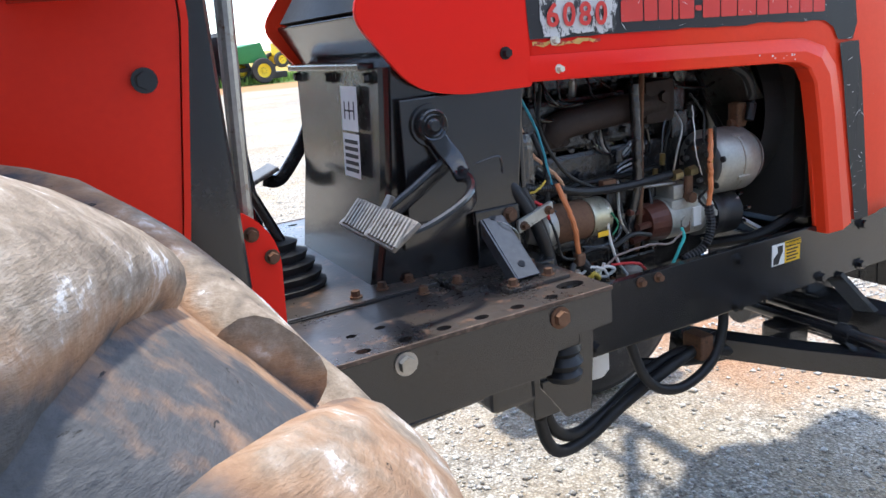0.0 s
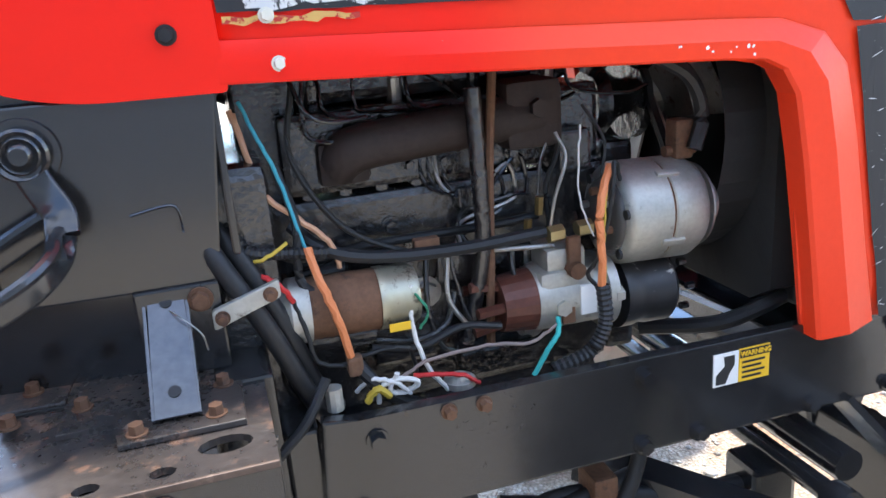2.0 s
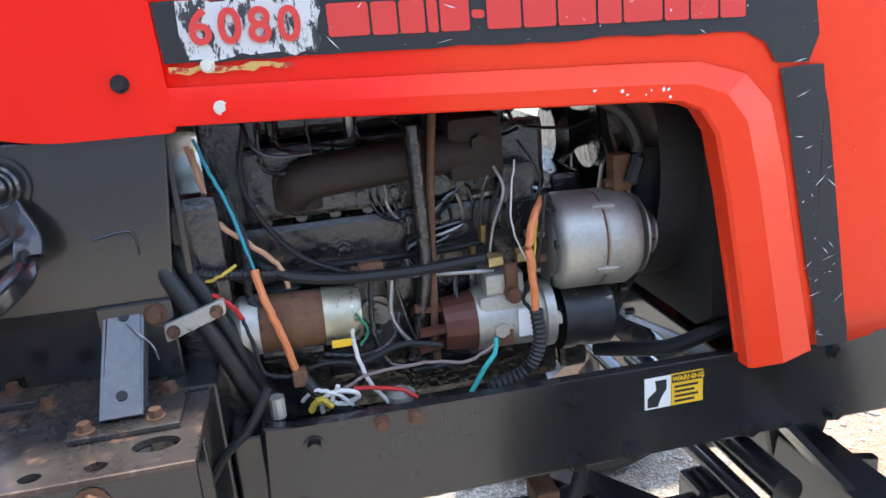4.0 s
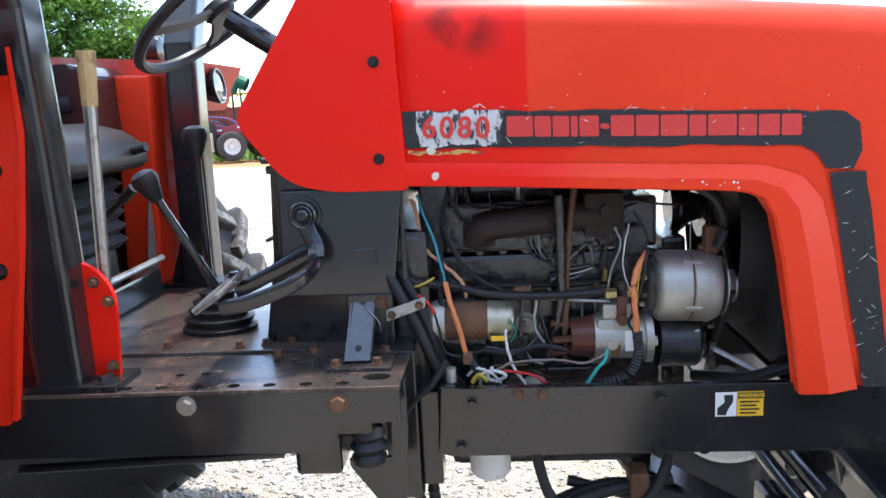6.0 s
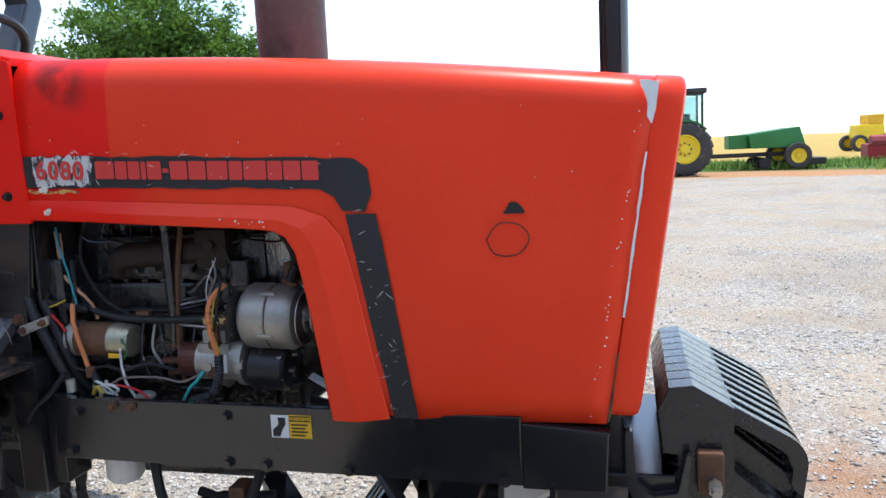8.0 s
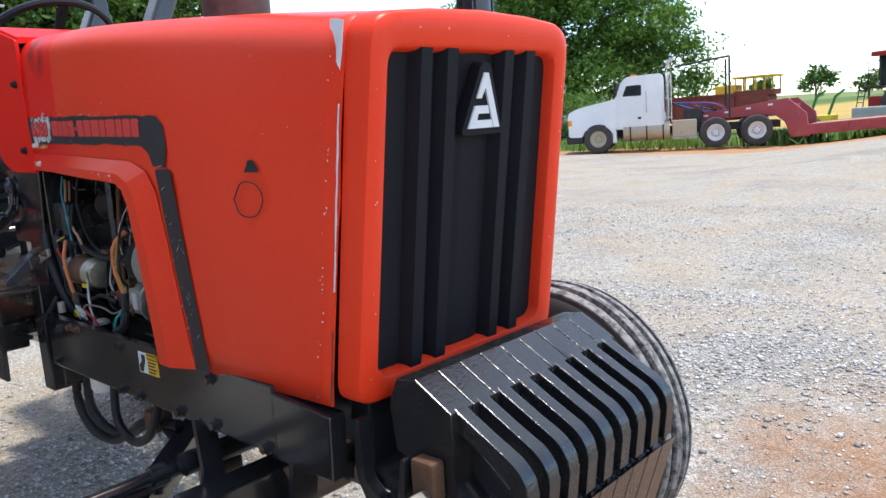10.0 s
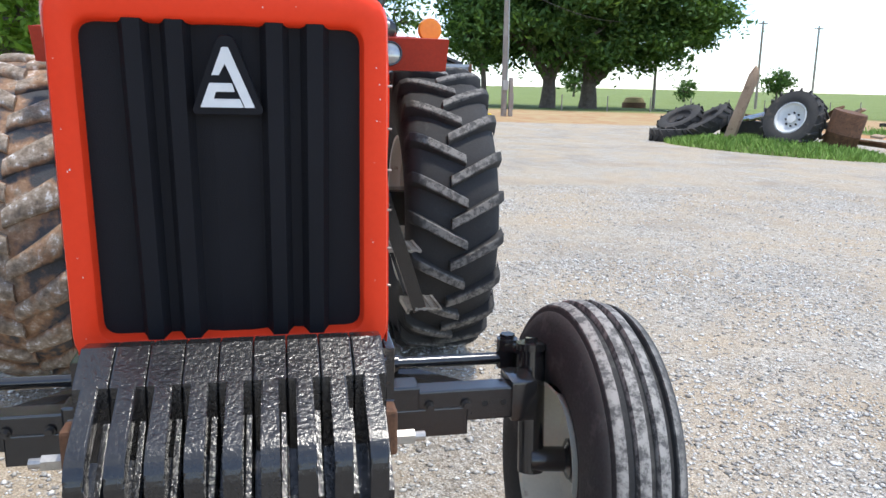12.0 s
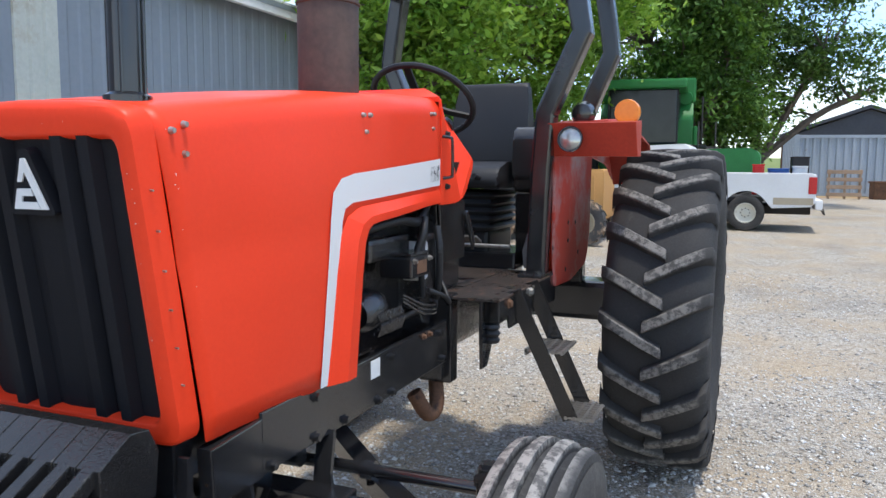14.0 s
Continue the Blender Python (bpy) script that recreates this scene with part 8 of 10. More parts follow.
# bright feathery trees in front of the metal building
tree((-8.9, -4.15), [(0, 0, 3.6, 2.6, 1.3, 1.3), (0.9, 0.2, 2.5, 1.6, 0.7, 0.9), (1.6, 0.3, 4.4, 2.0, 1.3, 1.5), (-1.0, 0.2, 5.6, 2.6, 1.8, 1.6)], 0.085, LEAF_BRIGHT, 3, "bright green feathery tree beside the metal building", 0.16, 1.6, 34000, 240, 0.42, 2)
tree((-10.6, -3.9), [(0, 0, 1.3, 0.8, 0.6, 0.7), (0.4, 0, 0.8, 0.7, 0.5, 0.4)], 0.07, LEAF_BRIGHT, 4, "low green sapling by the building wall", 0.05, 0.5, 3500, 36, 0.28, limb_r=0.02)
tree((-14.2, -4.6), [(0, 0, 3.6, 2.6, 2.2, 1.9), (0.6, 1.8, 5.2, 2.3, 2.2, 1.8), (0.5, -2.0, 5.6, 2.4, 2.4, 2.0)], 0.09, LEAF_BRIGHT, 5, "bright green feathery tree behind the orange loader", 0.20, 1.8, 42000, 300, 0.46, 2)
tree((-20.3, -0.3), [(0, 0.2, 3.4, 1.9, 1.7, 1.9), (0.4, -1.6, 5.4, 2.2, 2.4, 2.2), (0.2, 0.3, 6.4, 2.0, 1.6, 1.8)], 0.095, LEAF_MID, 6, "leafy green tree behind the white pickup", 0.22, 2.0, 36000, 280, 0.5, 2)
tree((-23.2, 0.9), [(0, 0, 4.0, 2.6, 2.2, 1.6), (0.3, 2.1, 5.0, 2.2, 1.9, 1.2), (0, 3.2, 3.6, 1.4, 1.2, 0.6), (-0.3, 0.4, 7.0, 2.8, 2.8, 1.7), (0.0, -1.5, 2.6, 1.6, 1.3, 1.3)], 0.10, LEAF_DARK, 7, "dark green tree with open spreading limbs", 0.24, 1.6, 24000, 230, 0.46, 2)
# twin shade trees past the yard
tree((-56.5, 21.5), [(0, -3.5, 6.6, 6.0, 5.6, 3.4), (1, 1.0, 10.5, 6.5, 6.0, 4.2), (0, -5.5, 10.5, 5.0, 4.6, 3.8), (0, -1, 14.5, 6.0, 6.0, 3.6), (2, 2.0, 5.4, 4.0, 3.6, 2.2)], 0.27, LEAF_DARK, 8, "tall spreading dark green shade tree", 0.75, 2.2, 60000, 460, 1.1, group="shade trees", limb_r=0.22)
tree((-59.5, 26.2), [(0, 4.0, 6.6, 6.0, 5.4, 3.2), (0, 1.0, 10.8, 6.5, 5.5, 4.4), (0, 7.6, 9.0, 5.4, 5.2, 3.8), (0, 8.0, 13.0, 5.0, 5.0, 3.4), (0, 3.0, 14.0, 6.0, 6.0, 3.8), (2, -1.5, 5.2, 3.4, 3.0, 1.8)], 0.27, LEAF_DARK, 9, "tall spreading dark green shade tree", 0.85, 2.0, 64000, 480, 1.15, 2, group="shade trees", limb_r=0.22)
tree((-54.5, 15.5), [(0, -1.0, 5.2, 2.4, 2.2, 1.5), (0, 0.6, 7.0, 2.4, 2.2, 1.6)], 0.18, LEAF_DARK, 10, "slim dark tree beside the shade trees", 0.28, 3.4, 7000, 90, 0.7, group="shade trees")
# large tree behind the road tractor
tree((-24.5, 41.5), [(-3.5, -2.5, 6.4, 4.4, 4.2, 3.0), (1.0, 0.5, 7.2, 4.6, 4.0, 3.2), (4.6, 2.0, 6.4, 3.6, 3.2, 2.8), (-1.0, 0, 10.2, 5.0, 4.6, 2.8), (2.0, -1.5, 3.2, 4.4, 2.8, 2.0), (-4.8, -3.4, 3.2, 3.4, 2.6, 2.0), (5.6, 2.4, 3.2, 3.0, 2.6, 2.0)], 0.17, LEAF_MID, 12, "broad green tree behind the parked truck", 0.5, 2.0, 72000, 560, 0.85, 2, limb_r=0.16)
tree((-16.0, 30.0), [(0, 0, 1.5, 1.9, 1.5, 1.0), (1.6, 0.2, 1.2, 1.3, 1.1, 0.7)], 0.09, LEAF_MID, 14, "green bush behind the truck", 0.06, 0.4, 6000, 60, 0.4, limb_r=0.03)
# far, rounded field trees
for i, (x, y, s) in enumerate(((-108, 62, 1.0), (-128, 92, 1.7), (-118, 112, 1.1), (-122, 130, 1.6), (-52, 150, 1.5), (-44, 156, 1.9), (-36, 160, 1.5), (-22, 165, 2.0), (-3, 120, 1.4), (1, 125, 1.8), (-150, 60, 1.6))):
    s *= 0.75
    tree((x, y), [(0, 0, 2.6 * s, 2.4 * s, 2.4 * s, 1.7 * s), (0.6 * s, 0.5, 3.4 * s, 1.5 * s, 1.5 * s, 1.2 * s)], 0.30 * s, LEAF_DARK, 30 + i, "small rounded tree out in the fields", 0.22 * s, 1.2 * s, 1300, 60, 0.6 * s, group="field trees")

# ---------------------------------------------------------------- yard materials
WHITE = mottled("white_vehicle_paint", (0.66, 0.66, 0.65), (0.78, 0.78, 0.77), (0.3, 0.45), 0, 1.2, 40, 0.05, 0.001, (0.45, 0.36, 0.28), (0.66, 0.8), 1.6)
WHITE_TANK = mottled("scuffed_white_tank", (0.58, 0.58, 0.56), (0.74, 0.74, 0.72), (0.5, 0.7), 0, 1.5, 30, 0.1, 0.002, (0.20, 0.17, 0.14), (0.64, 0.74), 2.5)
GREY_TANK = mottled("grey_tank", (0.30, 0.29, 0.27), (0.44, 0.42, 0.40), (0.6, 0.8), 0, 1.5, 30, 0.1, 0.002, (0.20, 0.13, 0.09), (0.6, 0.75), 2.0)
DEEP_RED = mottled("dull_machine_red", (0.30, 0.020, 0.022), (0.42, 0.034, 0.034), (0.45, 0.65), 0, 0.9, 25, 0.1, 0.002, (0.30, 0.12, 0.09), (0.60, 0.74), 1.4)
TRAILER_RED = mottled("sun_faded_trailer_red", (0.27, 0.045, 0.05), (0.38, 0.075, 0.08), (0.6, 0.8), 0, 0.8, 18, 0.15, 0.003, (0.24, 0.14, 0.11), (0.58, 0.72), 1.8)
RUST_RED = mottled("rust_red_steel", (0.17, 0.035, 0.024), (0.27, 0.06, 0.042), (0.7, 0.85), 0, 1.1, 20, 0.2, 0.003, (0.10, 0.045, 0.03), (0.55, 0.7), 1.6)
FARM_GREEN = mottled("farm_green_paint", (0.020, 0.15, 0.035), (0.035, 0.22, 0.055), (0.35, 0.5), 0, 1.4, 30, 0.06, 0.001, (0.10, 0.14, 0.06), (0.64, 0.78), 2.4)
FARM_YELLOW = mottled("farm_yellow_paint", (0.70, 0.50, 0.02), (0.82, 0.60, 0.04), (0.4, 0.55), 0, 2.0, 40, 0.06, 0.001, (0.35, 0.25, 0.10), (0.62, 0.76), 3.0)
CAB_YELLOW = mottled("cab_yellow_paint", (0.60, 0.34, 0.02), (0.74, 0.44, 0.04), (0.5, 0.7), 0, 2.0, 30, 0.08, 0.001, (0.30, 0.14, 0.06), (0.58, 0.7), 2.5)
LOADER_ORANGE = mottled("faded_orange_paint", (0.50, 0.25, 0.075), (0.60, 0.32, 0.11), (0.5, 0.7), 0, 1.5, 30, 0.08, 0.001, (0.34, 0.18, 0.09), (0.60, 0.74), 3.0)
TAN_METAL = mottled("dusty_tan_metal", (0.36, 0.30, 0.21), (0.48, 0.41, 0.30), (0.45, 0.6), 0.3, 1.5, 40, 0.1, 0.001, (0.25, 0.17, 0.11), (0.58, 0.7), 3.0)
DARK = mottled("dark_machinery", (0.020, 0.019, 0.019), (0.050, 0.045, 0.042), (0.6, 0.8), 0, 2.0, 30, 0.3, 0.003, (0.12, 0.07, 0.045), (0.6, 0.72), 3.0)
FAR_TYRE = mottled("dusty_tyre", (0.035, 0.034, 0.033), (0.07, 0.065, 0.06), (0.8, 0.95), 0, 2.0, 30, 0.4, 0.004, (0.14, 0.11, 0.085), (0.58, 0.72), 3.0)
CHROME = mottled("dull_chrome", (0.55, 0.54, 0.52), (0.68, 0.67, 0.65), (0.15, 0.3), 1.0, 3, 60, 0.05, 0.0005)
SHEET_GREY = mottled("grey_steel_cladding", (0.22, 0.25, 0.285), (0.28, 0.31, 0.345), (0.45, 0.6), 0.2, 0.5, 14, 0.05, 0.001, (0.20, 0.21, 0.22), (0.6, 0.8), 0.8)
BOX_GREY = mottled("grey_blue_container_steel", (0.30, 0.35, 0.40), (0.40, 0.45, 0.50), (0.5, 0.65), 0.1, 0.8, 18, 0.06, 0.001, (0.28, 0.18, 0.12), (0.66, 0.78), 1.8)
SKYLIGHT = mottled("weathered_translucent_sheet", (0.46, 0.48, 0.42), (0.62, 0.63, 0.56), (0.5, 0.7), 0, 1.0, 22, 0.08, 0.001, (0.40, 0.34, 0.24), (0.56, 0.72), 2.2)
ROOF_DARK = mottled("dark_shingle_roof", (0.055, 0.060, 0.068), (0.085, 0.09, 0.10), (0.8, 0.9), 0, 0.8, 10, 0.3, 0.004)
WOOD = mottled("weathered_timber", (0.30, 0.20, 0.13), (0.46, 0.33, 0.23), (0.8, 0.95), 0, 2.5, 30, 0.5, 0.006, (0.20, 0.13, 0.085), (0.55, 0.68), 5.0)
POLE_WOOD = mottled("grey_pole_timber", (0.24, 0.20, 0.17), (0.36, 0.31, 0.27), (0.85, 0.95), 0, 2.0, 24, 0.4, 0.004)
BLUE = mottled("blue_paint", (0.03, 0.09, 0.30), (0.05, 0.14, 0.42), (0.4, 0.6))
TRIM_WHITE = mottled("white_trim", (0.62, 0.63, 0.63), (0.76, 0.76, 0.76), (0.45, 0.6), wear=(0.40, 0.37, 0.33), wear_at=(0.6, 0.75), wear_scale=2.0)
BRAKE_RED = mottled("red_lamp_lens", (0.45, 0.015, 0.02), (0.6, 0.03, 0.03), (0.1, 0.2))


def cab_glass():
    m, n, l, b = node_mat("tinted_glass", 0.05)
    b.inputs["Base Color"].default_value = (0.55, 0.72, 0.72, 1)
    b.inputs["Transmission Weight"].default_value = 0.85
    b.inputs["IOR"].default_value = 1.2
    return m


GLASS = cab_glass()
GLASS_DARK = mottled("dark_window_glass", (0.015, 0.018, 0.02), (0.03, 0.034, 0.036), (0.05, 0.1))


def block(parent, name, lo, hi, mat, bevel=0.03, label=""):
    return part(name, slab(lo, hi, bevel), mat, parent, label)


def profile_body(parent, name, outline, y0, y1, mat, bevel=0.03, label=""):
    return part(name, plate_xz(outline, y0, y1, bevel), mat, parent, label, smooth=True)


def wheel(parent, x, y, R, w, rim, out, lugs=0, tyre=None, name="wheel"):
    """A tyre on a dished rim; out is the side (+1 or -1 along y) that the dish shows."""
    c = Matrix.Translation((x, y, R)) @ Matrix.Rotation(radians(-90 * out), 4, "X")
    ri, h = R * 0.56, w / 2
    wh = part(name, lathe(bmesh.new(), [(ri * 1.02, -h * 0.8), (ri, h * 0.86), (ri * 0.93, h * 0.90), (ri * 0.86, h * 0.55), (ri * 0.55, h * 0.25), (ri * 0.30, h * 0.30), (ri * 0.28, h * 0.62), (0, h * 0.66)], c, 28), rim, parent, "", smooth=True)
    ty = part("tyre", lathe(bmesh.new(), [(ri, -h * 0.82), (ri * 1.1, -h), (R * 0.82, -h * 1.05), (R * 0.95, -h * 0.92), (R * 0.985, -h * 0.5), (R, 0), (R * 0.985, h * 0.5), (R * 0.95, h * 0.92), (R * 0.82, h * 1.05), (ri * 1.1, h), (ri, h * 0.88)], c, 36), tyre or FAR_TYRE, wh, "", smooth=True)
    if lugs:
        bm = bmesh.new()
        for k in range(lugs):
            for s in (-1, 1):
                a = 2 * math.pi * (k + (0.5 if s > 0 else 0)) / lugs
                m = c @ Matrix.Rotation(a, 4, "Z") @ Matrix.Translation((R, 0, s * h * 0.5)) @ Matrix.Rotation(radians(38 * s), 4, "X")
                box(bm, (-R * 0.06, -R * 0.035, -h * 0.62), (R * 0.035, R * 0.035, h * 0.62), m)
        part("tread", bm, tyre or FAR_TYRE, ty, kind="stuff")
    for k in range(8):
        a = math.pi / 4 * k
        p = c @ Vector((ri * 0.42 * math.cos(a), ri * 0.42 * math.sin(a), h * 0.22))
        q = c @ Vector((ri * 0.42 * math.cos(a), ri * 0.42 * math.sin(a), h * 0.42))
        part("wheel_nut", rod(bmesh.new(), p, q, R * 0.035, n=6), DARK, wh)
    return wh


# ---------------------------------------------------------------- white road tractor, nose along -x
def road_tractor():
    t = thing("semi_truck", on_land(-10.65, 22.75, 26), "white day-cab semi truck with tan tanks, parked on clay", "truck")
    for y, o in ((0.1, -1), (2.1, 1)):
        wheel(t, 0, y, 0.51, 0.28, TAN_METAL, o)
        for x in (3.9, 5.2):
            wheel(t, x, y + 0.1 * -o, 0.51, 0.5, WHITE, o)
    block(t, "chassis", (-0.9, 0.65, 0.55), (6.0, 0.80, 0.80), DARK)
    block(t, "chassis", (-0.9, 1.45, 0.55), (6.0, 1.60, 0.80), DARK)
    profile_body(t, "hood", round_poly([(-1.02, 0.62), (-1.05, 1.45), (-0.70, 1.62), (0.62, 1.86), (0.62, 0.85), (0.55, 0.72), (0.50, 0.62), (0.40, 0.92), (0.0, 1.06), (-0.42, 0.92), (-0.56, 0.60)], [0.05, 0.12, 0.2, 0.02, 0.02, 0.02, 0.05, 0.2, 0.2, 0.2, 0.05], 5), 0.02, 2.18, WHITE, 0.05, "white sloping fibreglass hood")
    block(t, "bumper", (-1.12, 0.04, 0.38), (-0.52, 2.16, 0.66), DARK, 0.05)
    for y in (0.012, 2.10):
        block(t, "side_light", (-1.04, y, 1.02), (-0.90, y + 0.08, 1.22), LENS_AMBER, 0.02)
    profile_body(t, "cab", round_poly([(0.60, 0.80), (0.60, 1.86), (0.84, 2.42), (1.00, 2.58), (2.10, 2.62), (2.22, 2.55), (2.24, 0.80)], [0.03, 0.03, 0.08, 0.1, 0.1, 0.08, 0.03], 5), 0.06, 2.14, WHITE, 0.06, "white steel cab with a rounded roof")
    cab = [o for o in t.children if o.name.startswith("cab")][-1]
    dr = part("door", plate_xz(round_poly([(0.74, 0.95), (0.74, 1.86), (0.96, 2.36), (1.56, 2.36), (1.56, 0.95)], 0.06, 4), 0.040, 0.062, 0.01), WHITE, t)
    part("window", plate_xz(round_poly([(0.86, 1.92), (1.00, 2.28), (1.50, 2.28), (1.50, 1.92)], 0.05, 4), 0.030, 0.044, 0.004), GLASS_DARK, dr)
    part("window", prism(bmesh.new(), [(-0.9, 0), (0.9, 0), (0.84, 0.58), (-0.84, 0.58)], Matrix.Translation((0.60, 1.1, 1.88)) @ Matrix.Rotation(radians(-90), 4, "Z") @ Matrix.Rotation(radians(72), 4, "X"), 0.02), GLASS_DARK, t)
    part("handle", tube([(1.66, 0.03, 1.35), (1.66, 0.0, 1.4), (1.66, 0.0, 2.0), (1.66, 0.03, 2.05)], 0.014, 6, 3), CHROME, t)
    part("mirror", slab((0.60, -0.22, 1.95), (0.68, -0.04, 2.40), 0.02), DARK, t)
    part("mirror_arm", rod(bmesh.new(), (0.70, 0.06, 2.45), (0.64, -0.13, 2.36), 0.014), CHROME, t)
    part("roof_lamp", slab((1.1, 0.9, 2.60), (1.3, 1.3, 2.68), 0.02), LENS_AMBER, t)
    part("print_line", slab((1.36, 0.034, 1.12), (1.48, 0.039, 1.20), 0.0005), INK, t)
    part("mud_flap", slab((0.50, 0.03, 0.35), (0.62, 0.55, 1.10), 0.01), WHITE, t)
    part("fuel_tank", rod(bmesh.new(), (0.86, 0.34, 0.70), (2.42, 0.34, 0.70), 0.33, n=28), TAN_METAL, t, "dusty tan cylindrical fuel tank", smooth=True)
    for x in (1.1, 1.65, 2.2):
        part("tank_strap", rod(bmesh.new(), (x - 0.025, 0.34, 0.70), (x + 0.025, 0.34, 0.70), 0.338, n=28), DARK, t)
    block(t, "step_box", (2.50, 0.10, 0.42), (3.30, 0.60, 1.00), TAN_METAL, 0.03, "dusty tan tool box")
    block(t, "step_bar", (2.50, 0.04, 0.36), (3.30, 0.14, 0.42), STEEL, 0.01)
    part("exhaust_pipe", tube([(2.38, 0.45, 0.95), (2.38, 0.45, 2.3), (2.38, 0.45, 2.85), (2.42, 0.43, 3.0), (2.60, 0.38, 3.08)], 0.075, 12, 4), CHROME, t, "chrome exhaust pipe", smooth=True)
    for z in (1.1, 1.7, 2.3):
        block(t, "rack_bar", (2.30, 0.20, z), (2.52, 0.70, z + 0.04), CHROME, 0.008)
    block(t, "rack_panel", (2.46, 0.18, 0.95), (2.50, 0.55, 2.55), CHROME, 0.01)
    r = random.Random(5)
    for k in range(9):
        x0, y0 = 2.8 + 0.16 * k, 0.7 + r.uniform(0, 0.7)
        part("air_hose", tube([(2.5, 1.0, 1.6), (x0, y0, 1.15 + r.uniform(0, 0.4)), (x0 + 0.5, y0 + 0.1, 0.95 + r.uniform(0, 0.5)), (4.2, 1.1, 1.1)], 0.022, 6, 4), WIRE["red"] if k % 3 == 0 else (BLUE if k % 3 == 1 else DARK), t)
    block(t, "winch", (2.9, 0.7, 0.80), (3.5, 1.5, 1.35), DARK, 0.05)
    part("fifth_wheel", rod(bmesh.new(), (4.5, 1.1, 0.92), (4.5, 1.1, 1.06), 0.48, n=20), DARK, t)
    for y in (0.1, 2.0):
        part("headache_post", rod(bmesh.new(), (4.35, y, 1.0), (4.35, y, 3.0), 0.035), DARK, t)
    part("headache_rail", rod(bmesh.new(), (2.6, 0.3, 2.8), (4.35, 0.1, 3.0), 0.035), DARK, t)


road_tractor()


# ---------------------------------------------------------------- red lowboy trailer
def lowboy():
    t = thing("lowboy_trailer", on_land(-6.6, 25.3, 10, 0.02) @ pose(0, 0, 0, 0, -2.6, 0), "faded red gooseneck lowboy trailer with a bare deck", "trailer")
    for y in (0.0, 2.2):
        profile_body(t, "gooseneck_beam", [(-1.7, 1.25), (1.5, 1.50), (2.05, 0.95), (2.12, 0.20), (1.55, 0.20), (1.40, 0.75), (1.05, 1.05), (-1.7, 1.02)], y, y + 0.2, TRAILER_RED, 0.02, "faded red steel gooseneck beam")
        block(t, "deck_beam", (2.05, y, 0.24), (9.4, y + 0.18, 0.58), TRAILER_RED, 0.02)
        for k in range(11):
            block(t, "stake_pocket", (2.4 + 0.62 * k, y - 0.05 if y < 1 else y + 0.18, 0.34), (2.62 + 0.62 * k, y if y < 1 else y + 0.23, 0.54), TRAILER_RED, 0.008)
    for k in range(9):
        block(t, "deck_plank", (2.1, 0.19 + k * 0.226, 0.50), (9.4, 0.19 + k * 0.226 + 0.215, 0.57), WOOD, 0.008)
    for x in (-1.4, 0.2, 1.4):
        block(t, "cross_beam", (x, 0.18, 1.05), (x + 0.18, 2.22, 1.28), TRAILER_RED, 0.02)
    for k in range(4):
        part("lamp_bar", slab((-1.2 + 0.7 * k, -0.012, 1.16 + 0.05 * k), (-1.05 + 0.7 * k, 0.0, 1.22 + 0.05 * k), 0.002), PAPER_WHITE, t)
    for y in (0.05, 1.9):
        for x in (8.0, 8.95):
            wheel(t, x, y + 0.15, 0.36, 0.3, TRAILER_RED, -1 if y < 1 else 1)


lowboy()


# ---------------------------------------------------------------- rust-red bin body with a yellow cab beyond the trailer
def bin_machine():
    t = thing("old_loader", on_land(-12.6, 38.5, 4) @ Matrix.Scale(0.78, 4), "rust-red steel hopper body with a small yellow cab", "machine")
    block(t, "hopper", (-7.5, 0, 0.9), (0.5, 2.4, 2.55), RUST_RED, 0.03, "rust-red ribbed hopper")
    for k in range(9):
        block(t, "hopper_rib", (-7.4 + k * 0.93, -0.10, 0.9), (-7.28 + k * 0.93, 0.0, 2.55), RUST_RED, 0.01)
    block(t, "hopper_rail", (-7.5, -0.12, 2.50), (0.5, 0.0, 2.64), RUST_RED, 0.01)
    block(t, "body", (-0.2, 0.2, 1.0), (2.6, 2.2, 2.4), RUST_RED, 0.05)
    cab = block(t, "cab", (0.4, 0.3, 2.4), (2.9, 2.1, 2.75), RUST_RED, 0.03)
    for x in (0.45, 1.1, 1.75, 2.3, 2.8):
        block(t, "cab_post", (x, 0.30, 2.75), (x + 0.09, 0.40, 3.55), CAB_YELLOW, 0.01)
        block(t, "cab_post", (x, 2.0, 2.75), (x + 0.09, 2.1, 3.55), CAB_YELLOW, 0.01)
    block(t, "cab_roof", (0.3, 0.2, 3.55), (3.05, 2.2, 3.68), CAB_YELLOW, 0.03, "yellow cab roof")
    block(t, "engine_cover", (-0.9, 0.4, 2.4), (0.45, 2.0, 3.2), CAB_YELLOW, 0.12)
    for x in (-5.5, 1.5):
        for y, o in ((0.1, -1), (2.3, 1)):
            wheel(t, x, y, 0.6, 0.4, RUST_RED, o)


bin_machine()


